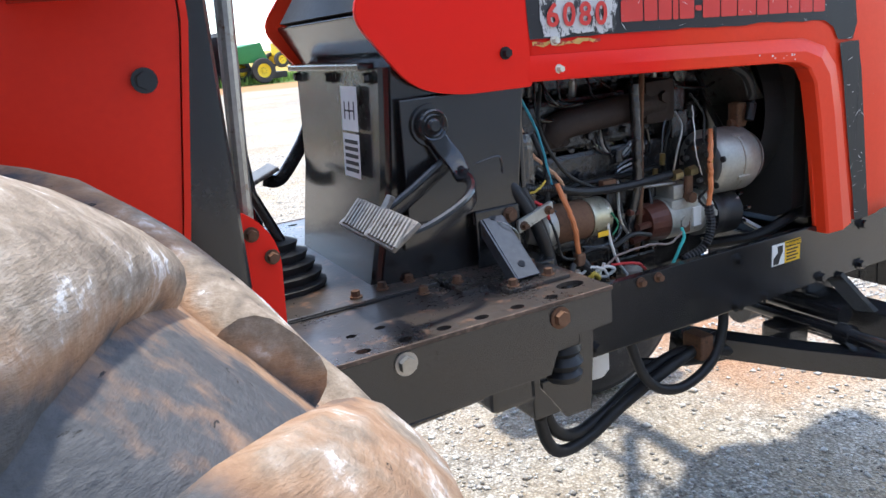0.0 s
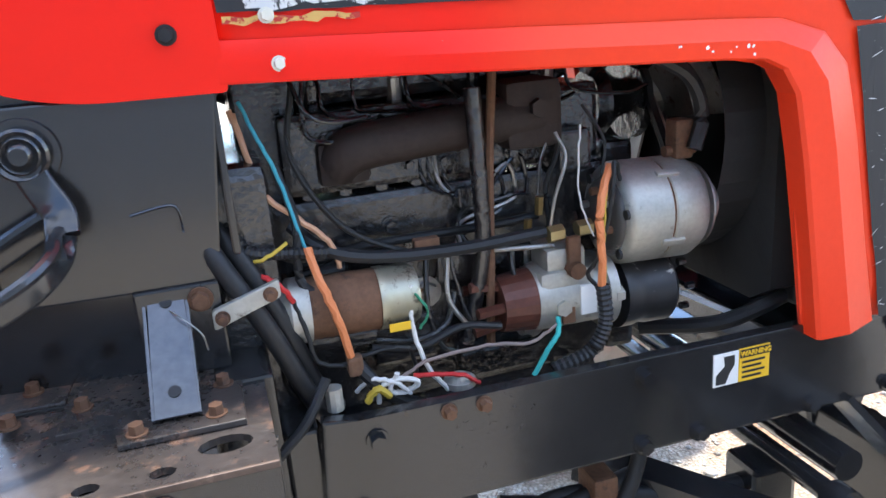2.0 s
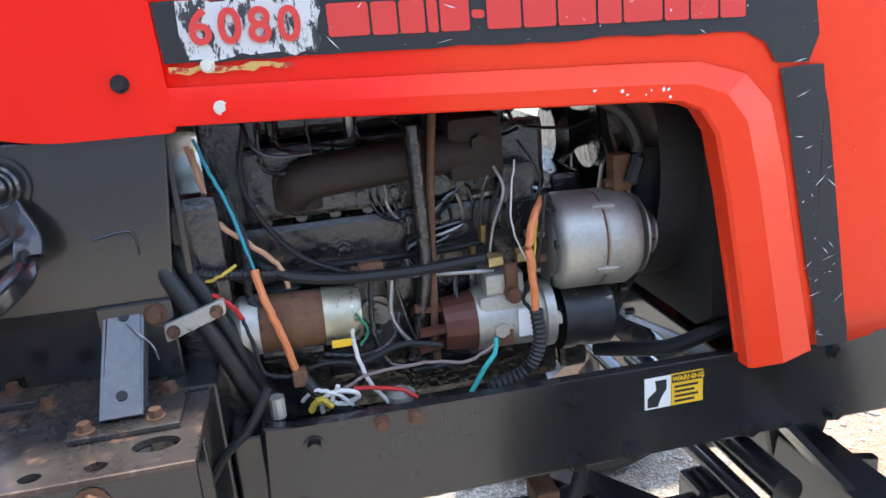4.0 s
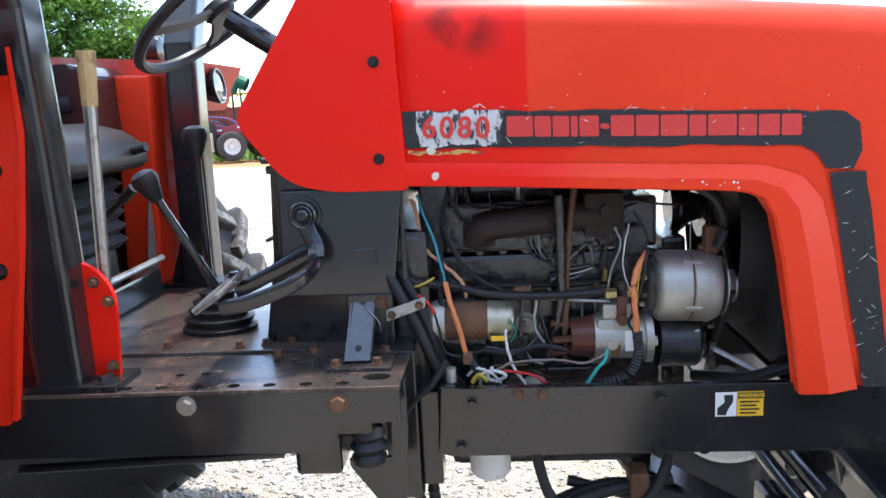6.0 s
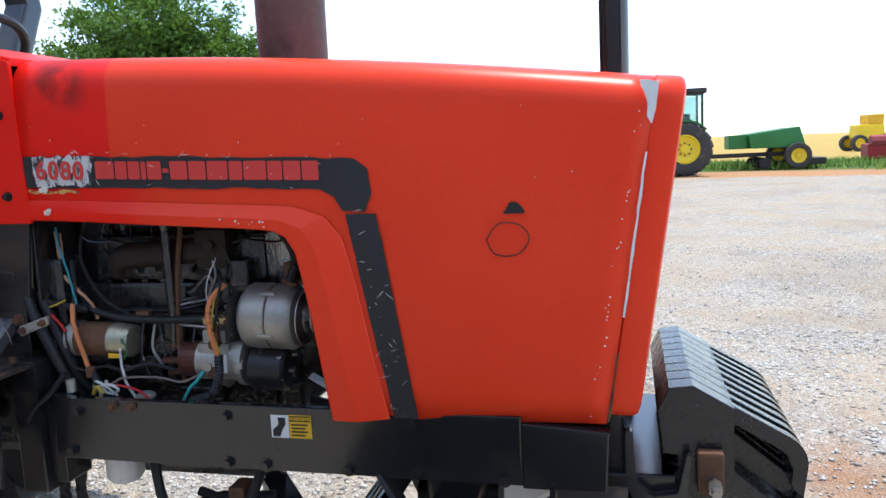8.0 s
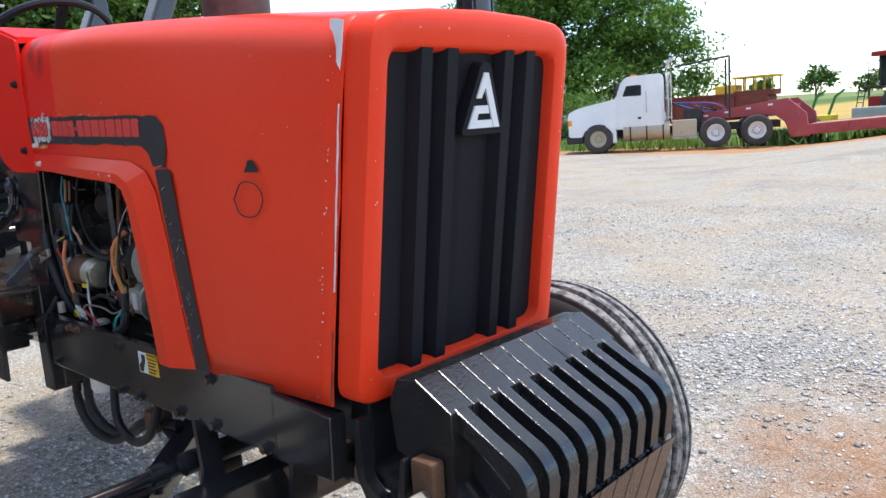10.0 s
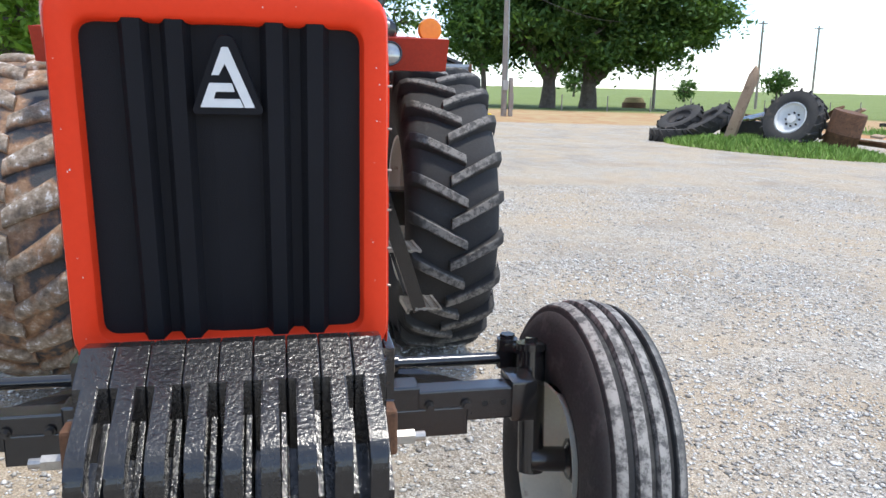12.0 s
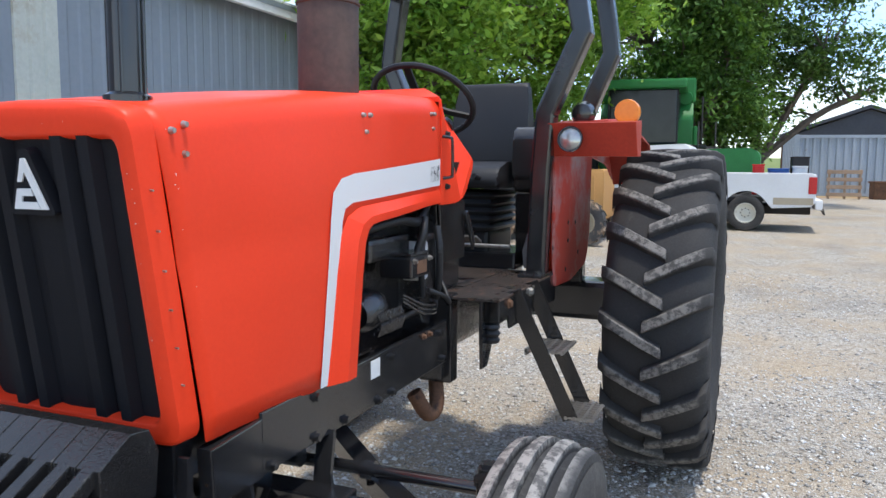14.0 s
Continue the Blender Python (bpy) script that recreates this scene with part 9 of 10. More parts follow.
# ---------------------------------------------------------------- red combine
def combine(at, rz, body, trim, label):
    t = thing("combine", on_land(*at, rz), label, "combine")
    profile_body(t, "body", round_poly([(-2.3, 1.1), (-2.3, 2.5), (-1.9, 3.0), (1.6, 3.0), (2.6, 2.6), (2.9, 1.6), (2.4, 1.1), (0.5, 0.7), (-1.5, 0.7)], 0.12, 4), -1.2, 1.2, body, 0.06, "")
    block(t, "grain_tank", (-2.0, -1.25, 2.9), (0.7, 1.25, 3.55), body, 0.05)
    block(t, "rear_hood", (1.3, -1.05, 2.0), (3.1, 1.05, 3.0), body, 0.12)
    block(t, "side_shield", (-1.6, -1.32, 1.45), (2.3, -1.2, 2.3), body, 0.04)
    block(t, "side_shield", (-1.6, 1.2, 1.45), (2.3, 1.32, 2.3), body, 0.04)
    cab = block(t, "cab", (-3.5, -0.85, 1.75), (-2.2, 0.85, 3.15), GLASS_DARK, 0.06, "dark glazed cab")
    block(t, "cab_roof", (-3.8, -1.05, 3.12), (-2.0, 1.05, 3.35), body, 0.06)
    for y in (-0.86, 0.83):
        for x in (-3.5, -2.3):
            block(t, "cab_post", (x, y, 1.7), (x + 0.08, y + 0.04, 3.15), DARK, 0.01)
    part("unloading_auger", rod(bmesh.new(), (-2.2, -1.0, 3.0), (2.6, -1.25, 3.55), 0.17, n=16), body, t, smooth=True)
    part("auger_spout", rod(bmesh.new(), (2.5, -1.24, 3.5), (2.85, -1.26, 3.25), 0.20, n=14), DARK, t)
    for y, o in ((-1.55, -1), (1.55, 1)):
        wheel(t, -1.7, y, 0.86, 0.62, trim, o, 14)
        wheel(t, 1.9, y * 0.78, 0.52, 0.36, trim, o, 12)
        # ladder and handrails on the platform
        for x in (-3.55, -2.9):
            part("rail_post", rod(bmesh.new(), (x, y * 0.92, 1.75), (x, y * 0.92, 2.9), 0.022), DARK, t)
        for z in (2.1, 2.5, 2.9):
            part("rail", rod(bmesh.new(), (-3.55, y * 0.92, z), (-2.9, y * 0.92, z), 0.02), DARK, t)
        block(t, "platform", (-3.7, y * 0.65, 1.65), (-2.1, y * 1.0, 1.74), DARK, 0.02)
    for k in range(5):
        part("ladder_rung", rod(bmesh.new(), (-3.75 - k * 0.05, -1.35, 1.6 - k * 0.28), (-3.75 - k * 0.05, -1.75, 1.6 - k * 0.28), 0.02), DARK, t)
    for y in (-1.35, -1.75):
        part("ladder_side", tube([(-3.55, y, 2.3), (-3.75, y, 1.7), (-3.98, y, 0.4)], 0.02, 6, 3), DARK, t)
    block(t, "straw_chopper", (2.3, -0.95, 0.9), (3.2, 0.95, 1.6), DARK, 0.08)
    part("slow_sign", prism(bmesh.new(), [(-0.2, -0.12), (0.2, -0.12), (0.0, 0.22)], Matrix.Translation((3.12, 0.0, 1.95)) @ Matrix.Rotation(radians(90), 4, "Z") @ Matrix.Rotation(radians(90), 4, "X"), 0.02), LENS_AMBER, t)
    block(t, "feeder_house", (-4.3, -0.6, 0.6), (-2.2, 0.6, 1.3), body, 0.05)
    return t


combine((-2.4, 38.9), -28, DEEP_RED, WHITE, "large faded red combine harvester with white wheels")
combine((-19.6, -1.75), 184, FARM_GREEN, FARM_YELLOW, "old green combine harvester under the trees")
# grey baler box and green frame beyond the trailer
bx = thing("square_baler", on_land(-6.3, 37.0, 6) @ Matrix.Scale(0.8, 4), "pale grey box implement standing in weeds", "baler")
block(bx, "box", (0, 0, 0.45), (2.0, 1.4, 1.35), GREY_TANK, 0.08)
block(bx, "chute", (2.0, 0.2, 0.35), (2.8, 1.2, 1.30), WHITE_TANK, 0.04)
for k in range(5):
    block(bx, "chute_slat", (2.02, 0.17, 0.45 + 0.17 * k), (2.78, 0.2, 0.50 + 0.17 * k), DARK, 0.005)
wheel(bx, 0.9, -0.15, 0.36, 0.22, FARM_YELLOW, -1)
wheel(bx, 0.9, 1.55, 0.36, 0.22, FARM_YELLOW, 1)
gf_ = thing("green_implement", on_land(-8.2, 36.6, 0), "small green implement with raised arms", "implement")
block(gf_, "base", (0, 0, 0.3), (1.2, 1.0, 0.8), FARM_YELLOW, 0.05)
for x in (0.1, 0.9):
    part("arm", sweep(bmesh.new(), [(x, 0.5, 0.7), (x + 0.3, 0.5, 1.6), (x + 0.7, 0.5, 1.9)], rect(0.1, 0.1), up=(0, 1, 0)), FARM_GREEN, gf_)
wheel(gf_, 0.5, -0.1, 0.34, 0.2, FARM_YELLOW, -1)
wheel(gf_, 0.5, 1.1, 0.34, 0.2, FARM_YELLOW, 1)


# ---------------------------------------------------------------- cab tractors, nose along -x
def cab_tractor(at, rz, paint, rim, s, label, glass):
    t = thing("tractor", on_land(*at, rz), label, "tractor")
    Rf, Rr = 0.60 * s, 0.82 * s
    for y, o in ((0.0, -1), (1.75 * s, 1)):
        wheel(t, 0.0, y, Rf, 0.40 * s, rim, o, 16)
        wheel(t, 2.35 * s, y - 0.05 * o, Rr, 0.48 * s, rim, o, 18)
    m = 0.875 * s
    profile_body(t, "hood", round_poly([(-1.0 * s, 0.85 * s), (-1.02 * s, 1.50 * s), (-0.90 * s, 1.62 * s), (1.45 * s, 1.78 * s), (1.45 * s, 1.25 * s), (0.3 * s, 1.15 * s), (-0.3 * s, 0.85 * s)], [0.05, 0.08, 0.08, 0.02, 0.02, 0.05, 0.05], 4), m - 0.36 * s, m + 0.36 * s, paint, 0.05, "painted sheet hood")
    block(t, "hood_stripe", (-0.7 * s, m - 0.368 * s, 1.44 * s), (1.4 * s, m - 0.360 * s, 1.50 * s), rim if rim is FARM_YELLOW else DARK, 0.002)
    block(t, "engine", (-0.6 * s, m - 0.28 * s, 0.65 * s), (1.5 * s, m + 0.28 * s, 1.3 * s), DARK, 0.03)
    block(t, "front_weight", (-1.30 * s, m - 0.45 * s, 0.62 * s), (-0.70 * s, m + 0.45 * s, 1.02 * s), paint, 0.04)
    block(t, "front_axle", (-0.1 * s, 0.1 * s, Rf - 0.12), (0.1 * s, 1.65 * s, Rf + 0.12), DARK, 0.03)
    block(t, "rear_axle", (2.2 * s, 0.1 * s, Rr - 0.15), (2.5 * s, 1.65 * s, Rr + 0.15), DARK, 0.03)
    block(t, "frame", (-0.8 * s, m - 0.2 * s, 0.55 * s), (2.8 * s, m + 0.2 * s, 0.85 * s), paint, 0.03)
    c0, c1, y0, y1 = 1.45 * s, 2.95 * s, m - 0.72 * s, m + 0.72 * s
    block(t, "cab_floor", (c0, y0, 1.02 * s), (c1, y1, 1.18 * s), DARK, 0.03)
    block(t, "cab_roof", (c0 - 0.12 * s, y0 - 0.08 * s, 2.55 * s), (c1 + 0.1 * s, y1 + 0.08 * s, 2.72 * s), paint if s > 1.05 else DARK, 0.05)
    for x in (c0, c0 + 0.62 * s, c1 - 0.08 * s):
        for y in (y0, y1 - 0.06 * s):
            block(t, "cab_post", (x, y, 1.18 * s), (x + 0.08 * s, y + 0.06 * s, 2.56 * s), DARK, 0.008)
    for y in (y0 + 0.02, y1 - 0.04):
        for x0, x1 in ((c0 + 0.08 * s, c0 + 0.62 * s), (c0 + 0.70 * s, c1 - 0.08 * s)):
            block(t, "window", (x0, y, 1.35 * s), (x1, y + 0.015, 2.52 * s), glass, 0.002)
    block(t, "window", (c0 + 0.02, y0 + 0.08 * s, 1.55 * s), (c0 + 0.035, y1 - 0.08 * s, 2.52 * s), glass, 0.002)
    block(t, "seat", (2.2 * s, m - 0.25 * s, 1.2 * s), (2.6 * s, m + 0.25 * s, 1.95 * s), DARK, 0.06)
    for y, o in ((0.0, -1), (1.75 * s, 1)):
        pts = [(2.35 * s + (Rr + 0.10) * math.cos(a), y + 0.2 * s * -o, Rr + (Rr + 0.08) * math.sin(a)) for a in (radians(d) for d in range(150, 25, -18))]
        part("fender", sweep(bmesh.new(), pts, rect(0.45 * s, 0.04), up=(0, 0, 1)), paint, t)
    part("exhaust_pipe", rod(bmesh.new(), (0.55 * s, m - 0.12 * s, 1.7 * s), (0.55 * s, m - 0.12 * s, 2.75 * s), 0.05 * s), DARK, t)
    part("air_intake", rod(bmesh.new(), (0.90 * s, m + 0.1 * s, 1.7 * s), (0.90 * s, m + 0.1 * s, 2.50 * s), 0.055 * s), DARK, t)
    part("intake_cap", rod(bmesh.new(), (0.90 * s, m + 0.1 * s, 2.50 * s), (0.90 * s, m + 0.1 * s, 2.58 * s), 0.10 * s), DARK, t)
    for k in range(3):
        block(t, "step", (1.55 * s, -0.05 * s, (0.45 + 0.22 * k) * s), (1.95 * s, 0.12 * s, (0.48 + 0.22 * k) * s), DARK, 0.01)
    return t


cab_tractor((2.2, 23.3), 2, FARM_GREEN, FARM_YELLOW, 0.98, "green cab tractor with yellow wheels at the lot edge", GLASS)
cab_tractor((16.25, 24.4), -8, DEEP_RED, GREY_TANK, 1.02, "dark red cab tractor parked on the verge", GLASS)
# green seed drill behind the green tractor
dr_ = thing("seed_drill", on_land(6.6, 26.9, 4), "green seed drill with yellow wheels", "implement")
profile_body(dr_, "seed_box", round_poly([(0.4, 0.75), (0.3, 1.25), (2.0, 1.45), (2.2, 0.75)], 0.06, 3), 0.2, 2.6, FARM_GREEN, 0.03)
block(dr_, "frame", (-0.9, 0.6, 0.45), (2.0, 0.75, 0.60), DARK, 0.02)
block(dr_, "hitch", (-1.8, 1.3, 0.45), (0.3, 1.42, 0.57), DARK, 0.02)
block(dr_, "hopper", (-0.3, 0.5, 0.75), (0.35, 1.4, 1.25), FARM_GREEN, 0.04)
for y, o in ((0.05, -1), (2.75, 1)):
    wheel(dr_, 1.9, y, 0.45, 0.22, FARM_YELLOW, o)
for k in range(8):
    part("disc_opener", rod(bmesh.new(), (0.9, 0.4 + 0.28 * k, 0.22), (0.9, 0.42 + 0.28 * k, 0.22), 0.2, n=16), DARK, dr_)
block(dr_, "press_bar", (2.2, 0.3, 0.12), (2.9, 2.5, 0.35), DARK, 0.03)
# small yellow machine far out
ym = thing("yellow_machine", on_land(19.6, 59.0, 10), "small yellow field machine far out in the field", "machine")
block(ym, "body", (-0.9, 0, 0.9), (0.9, 1.6, 1.9), FARM_YELLOW, 0.1)
block(ym, "cab", (-0.2, 0.1, 1.9), (0.9, 1.5, 2.6), CAB_YELLOW, 0.08)
for x in (-0.9, 1.0):
    for y, o in ((-0.1, -1), (1.7, 1)):
        wheel(ym, x, y, 0.6, 0.4, FARM_YELLOW, o)
# blue frame and green implement ahead of the red tractor
bi = thing("blue_implement", on_land(13.2, 26.5, 0), "blue loader frame beside a low green implement", "implement")
for k in range(3):
    part("arm", sweep(bmesh.new(), [(-0.2 + 0.5 * k, 0.2 + 0.5 * k, 0.3), (0.2 + 0.5 * k, 0.2 + 0.5 * k, 1.3), (0.9 + 0.5 * k, 0.2 + 0.5 * k, 1.5)], rect(0.14, 0.14), up=(0, 1, 0)), BLUE, bi)
block(bi, "bed", (-1.6, 0, 0.35), (0.6, 1.6, 0.55), WHITE_TANK, 0.03)
block(bi, "base", (-1.6, 0.1, 0.0), (0.6, 1.5, 0.36), DARK, 0.03)
rh = thing("red_header", on_land(11.6, 30.5, 0), "small red harvester header in the grass", "implement")
block(rh, "trough", (0, 0, 0.2), (1.6, 1.0, 0.8), DEEP_RED, 0.06)
part("reel", rod(bmesh.new(), (0.1, 0.1, 0.9), (1.5, 0.1, 0.9), 0.22, n=8), TRAILER_RED, rh)

# ---------------------------------------------------------------- tanks in the grass
def tank(at, rz, length, r, z, mat, label, legs=True):
    t = thing("tank", on_land(*at, rz), label, "tank")
    part("shell", lathe(bmesh.new(), [(0, -0.12 * r), (r * 0.6, -0.08 * r), (r * 0.94, 0.02), (r, 0.10), (r, length - 0.10), (r * 0.94, length - 0.02), (r * 0.6, length + 0.08 * r), (0, length + 0.12 * r)], Matrix.Translation((0, 0, z)) @ Matrix.Rotation(radians(90), 4, "Y"), 32), mat, t, "", smooth=True)
    for x in (0.15, length * 0.5, length - 0.15):
        part("band", lathe(bmesh.new(), [(r, x - 0.03), (r + 0.012, x - 0.025), (r + 0.012, x + 0.025), (r, x + 0.03)], Matrix.Translation((0, 0, z)) @ Matrix.Rotation(radians(90), 4, "Y"), 32), mat, t)
    part("hatch", rod(bmesh.new(), (length * 0.45, 0, z + r - 0.03), (length * 0.45, 0, z + r + 0.12), 0.2, n=18), mat, t)
    block(t, "bed", (-0.5, -r * 0.8, z - r - 0.16), (length + 0.4, r * 0.8, z - r + 0.02), DARK, 0.02)
    for x in (0.4, length - 0.4):
        for y, o in ((-r * 0.9, -1), (r * 0.9, 1)):
            wheel(t, x, y, 0.28, 0.16, DARK, o)
    return t


tank((-29.2, 33.6), 12, 3.6, 0.78, 1.45, WHITE_TANK, "scuffed white cylindrical tank on a running gear")
tank((-33.5, 38.5), 12, 5.0, 0.72, 1.25, GREY_TANK, "dull grey cylindrical tank in long grass")
tank((-29.6, 30.4), 20, 2.6, 0.42, 0.75, WHITE_TANK, "small white tank with rusted fittings")
tank((-20.0, 31.5), 8, 7.0, 0.55, 0.85, GREY_TANK, "long dull grey tank lying in weeds")
fw = thing("flatbed_wagon", on_land(-14.6, 27.2, 8), "weathered flat farm wagon with a grey barrel", "wagon")
block(fw, "deck", (0, 0, 0.50), (2.6, 1.3, 0.62), WOOD, 0.02)
for x in (0.4, 2.2):
    for y, o in ((0, -1), (1.3, 1)):
        wheel(fw, x, y, 0.30, 0.18, DARK, o)
part("barrel", rod(bmesh.new(), (1.5, 0.6, 0.62), (1.5, 0.6, 1.10), 0.3, n=20), GREY_TANK, fw, smooth=True)

# ---------------------------------------------------------------- scrap pile on the mound
def loose_tyre(at, z, R, w, tilt, rz, label, rim=None, lugs=16):
    t = thing("worn_tyre", on_land(*at, rz, z) @ pose(0, 0, 0, tilt, 0, 0) @ pose(0, 0, -R), label, "tyre", "scrap tyres")
    wh = wheel(t, 0, 0, R, w, rim or DARK, -1, lugs)
    return t


loose_tyre((-18.3, 12.5), 0.62, 0.72, 0.42, -58, 15, "worn black tractor tyre lying on the ground")
loose_tyre((-17.3, 12.9), 0.66, 0.72, 0.42, -55, -10, "worn black tractor tyre leaning on another")
loose_tyre((-18.0, 12.0), 0.22, 0.62, 0.36, -88, 0, "flat-lying worn black tyre")
loose_tyre((-14.3, 13.6), 0.86, 0.80, 0.50, -22, 24, "big lugged tyre on a pale steel rim", WHITE_TANK, 18)
po = thing("wooden_post", on_land(-15.9, 12.6, 0), "broken leaning wooden post on the scrap pile", "post")
bm = bmesh.new()
prev = []
for k, (u, r_) in enumerate(((0, 0.17), (0.35, 0.165), (0.7, 0.15), (0.9, 0.13), (1.0, 0.05))):
    c = Vector((lerp(0, 0.55, u), lerp(0, 0.45, u), lerp(-0.1, 2.2, u)))
    ring = [bm.verts.new(c + Vector((math.cos(a) * r_ * (1 + 0.18 * math.sin(3 * a + k)), math.sin(a) * r_, 0.10 * math.sin(5 * a) if k > 2 else 0))) for a in (2 * math.pi * j / 12 for j in range(12))]
    for j in range(12):
        if prev:
            bm.faces.new((prev[j], prev[(j + 1) % 12], ring[(j + 1) % 12], ring[j]))
    prev = ring
bm.faces.new(prev)
part("timber", bm, WOOD, po, smooth=True)
ba = thing("rusty_barrel", on_land(-13.5, 14.4, 30), "rusty brown steel barrel lying among scrap", "barrel")
part("shell", lathe(bmesh.new(), [(0, 0), (0.40, 0), (0.42, 0.03), (0.42, 0.35), (0.435, 0.38), (0.42, 0.41), (0.42, 0.9), (0.40, 0.95), (0, 0.95)], Matrix.Translation((0, 0, 0.22)) @ Matrix.Rotation(radians(14), 4, "Y"), 26), RUST, ba, smooth=True)
r = random.Random(9)
for k in range(9):
    u = k / 8
    x, y = lerp(-16.6, -13.0, u) + r.uniform(-0.3, 0.3), lerp(14.0, 15.3, u) + r.uniform(-0.4, 0.3)
    bd = thing("scrap_board", on_land(x, y, r.uniform(-50, 60), 0.35 + 0.5 * math.sin(math.pi * u)) @ pose(0, 0, 0, r.uniform(-30, 30), r.uniform(-32, 32), 0), "weathered board thrown on the scrap pile" if k % 2 else "rusty bent sheet on the scrap pile", "scrap", "scrap boards")
    part("board", slab((-0.9, -0.14, -0.03), (0.9, 0.14, 0.03), 0.01), WOOD if k % 2 else RUST, bd)
sf = thing("machine_wreck", on_land(-16.2, 13.8, 10), "black rusted machine frame half buried in grass", "scrap")
block(sf, "deck", (-1.0, -0.5, 0.25), (1.3, 0.5, 0.75), DARK, 0.04)
for k in range(3):
    part("grille_bar", rod(bmesh.new(), (-0.2 + 0.22 * k, -0.55, 0.8), (0.8 + 0.22 * k, -0.2, 1.05), 0.05), CHROME, sf)

# ---------------------------------------------------------------- poles and wires
def utility_pole(at, h, r_, lamp, label, tilt=0.0):
    t = thing("utility_pole", on_land(*at, 0) @ pose(0, 0, 0, 0, tilt, 0), label, "pole", "utility poles")
    part("post", rod(bmesh.new(), (0, 0, -0.3), (0, 0, h), r_, r_ * 0.7, 14), POLE_WOOD, t, smooth=True)
    if lamp:
        part("lamp_arm", tube([(0, 0, h - 0.15), (0.02, 0.3, h + 0.02), (0.05, 0.75, h + 0.06)], 0.025, 6, 4), STEEL, t)
        part("lamp_head", slab((-0.06, 0.55, h - 0.01), (0.14, 1.0, h + 0.12), 0.04), STEEL, t)
        block(t, "meter_box", (r_ - 0.02, -0.15, 1.35), (r_ + 0.14, 0.15, 1.85), GREY_TANK, 0.02)
        part("conduit", tube([(r_, 0.1, 1.8), (r_, 0.12, 3.5), (r_ * 0.8, 0.12, h - 0.8), (r_ + 0.1, 0.25, h - 0.4)], 0.03, 6, 4), STEEL, t)
        block(t, "stub_post", (0.05, 0.22, 0), (0.25, 0.42, 2.0), POLE_WOOD, 0.02)
    else:
        block(t, "crossarm", (-0.05, -0.6, h - 0.35), (0.05, 0.6, h - 0.22), POLE_WOOD, 0.01)
    return t


utility_pole((-35.6, 11.7), 7.6, 0.16, True, "grey wooden pole with a yard lamp and meter", -1.0)
utility_pole((-62.0, 33.6), 8.6, 0.15, False, "bare wooden utility pole by the pasture")
utility_pole((-74.0, 52.0), 9.5, 0.16, False, "bare wooden utility pole by the pasture")
utility_pole((-78.0, 62.0), 9.5, 0.16, False, "bare wooden utility pole by the pasture")
utility_pole((-18.0, 130.0), 9.5, 0.16, False, "far wooden utility pole over the wheat")
wr = thing("power_line", pose(0, 0, 0), "sagging black power line between poles", "cable")
part("cable", sweep(bmesh.new(), [(lerp(-35.6, -62, u), lerp(11.8, 33.6, u), lerp(7.2, 8.8, u) - 4.0 * u * (1 - u) * 1.1) for u in (k / 16 for k in range(17))], disc(0.022, 6)), DARK, wr)
# pasture fence posts beyond the dirt
for k in range(14):
    x, y = lerp(-46, -60, k / 13), lerp(8, 60, k / 13)
    fp2 = thing("fence_post", on_land(x, y), "thin wooden pasture fence post", "fence post", "pasture fence")
    part("post", rod(bmesh.new(), (0, 0, -0.1), (0, 0, 1.15), 0.05, 0.045, 8), POLE_WOOD, fp2)
hf = thing("hay_feeder", on_land(-66.0, 33.6), "rusty round hay feeder in the pasture", "feeder")
part("ring", lathe(bmesh.new(), [(1.1, 0), (1.13, 0), (1.13, 0.5), (1.1, 0.5)], None, 28), RUST, hf)
part("hay", lathe(bmesh.new(), [(1.0, 0.05), (1.02, 0.6), (0.8, 0.95), (0.3, 1.05), (0, 1.05)], None, 20), mottled("old_hay", (0.30, 0.22, 0.10), (0.42, 0.32, 0.16), (0.9, 1.0), 0, 3, 20, 0.8, 0.03), hf)

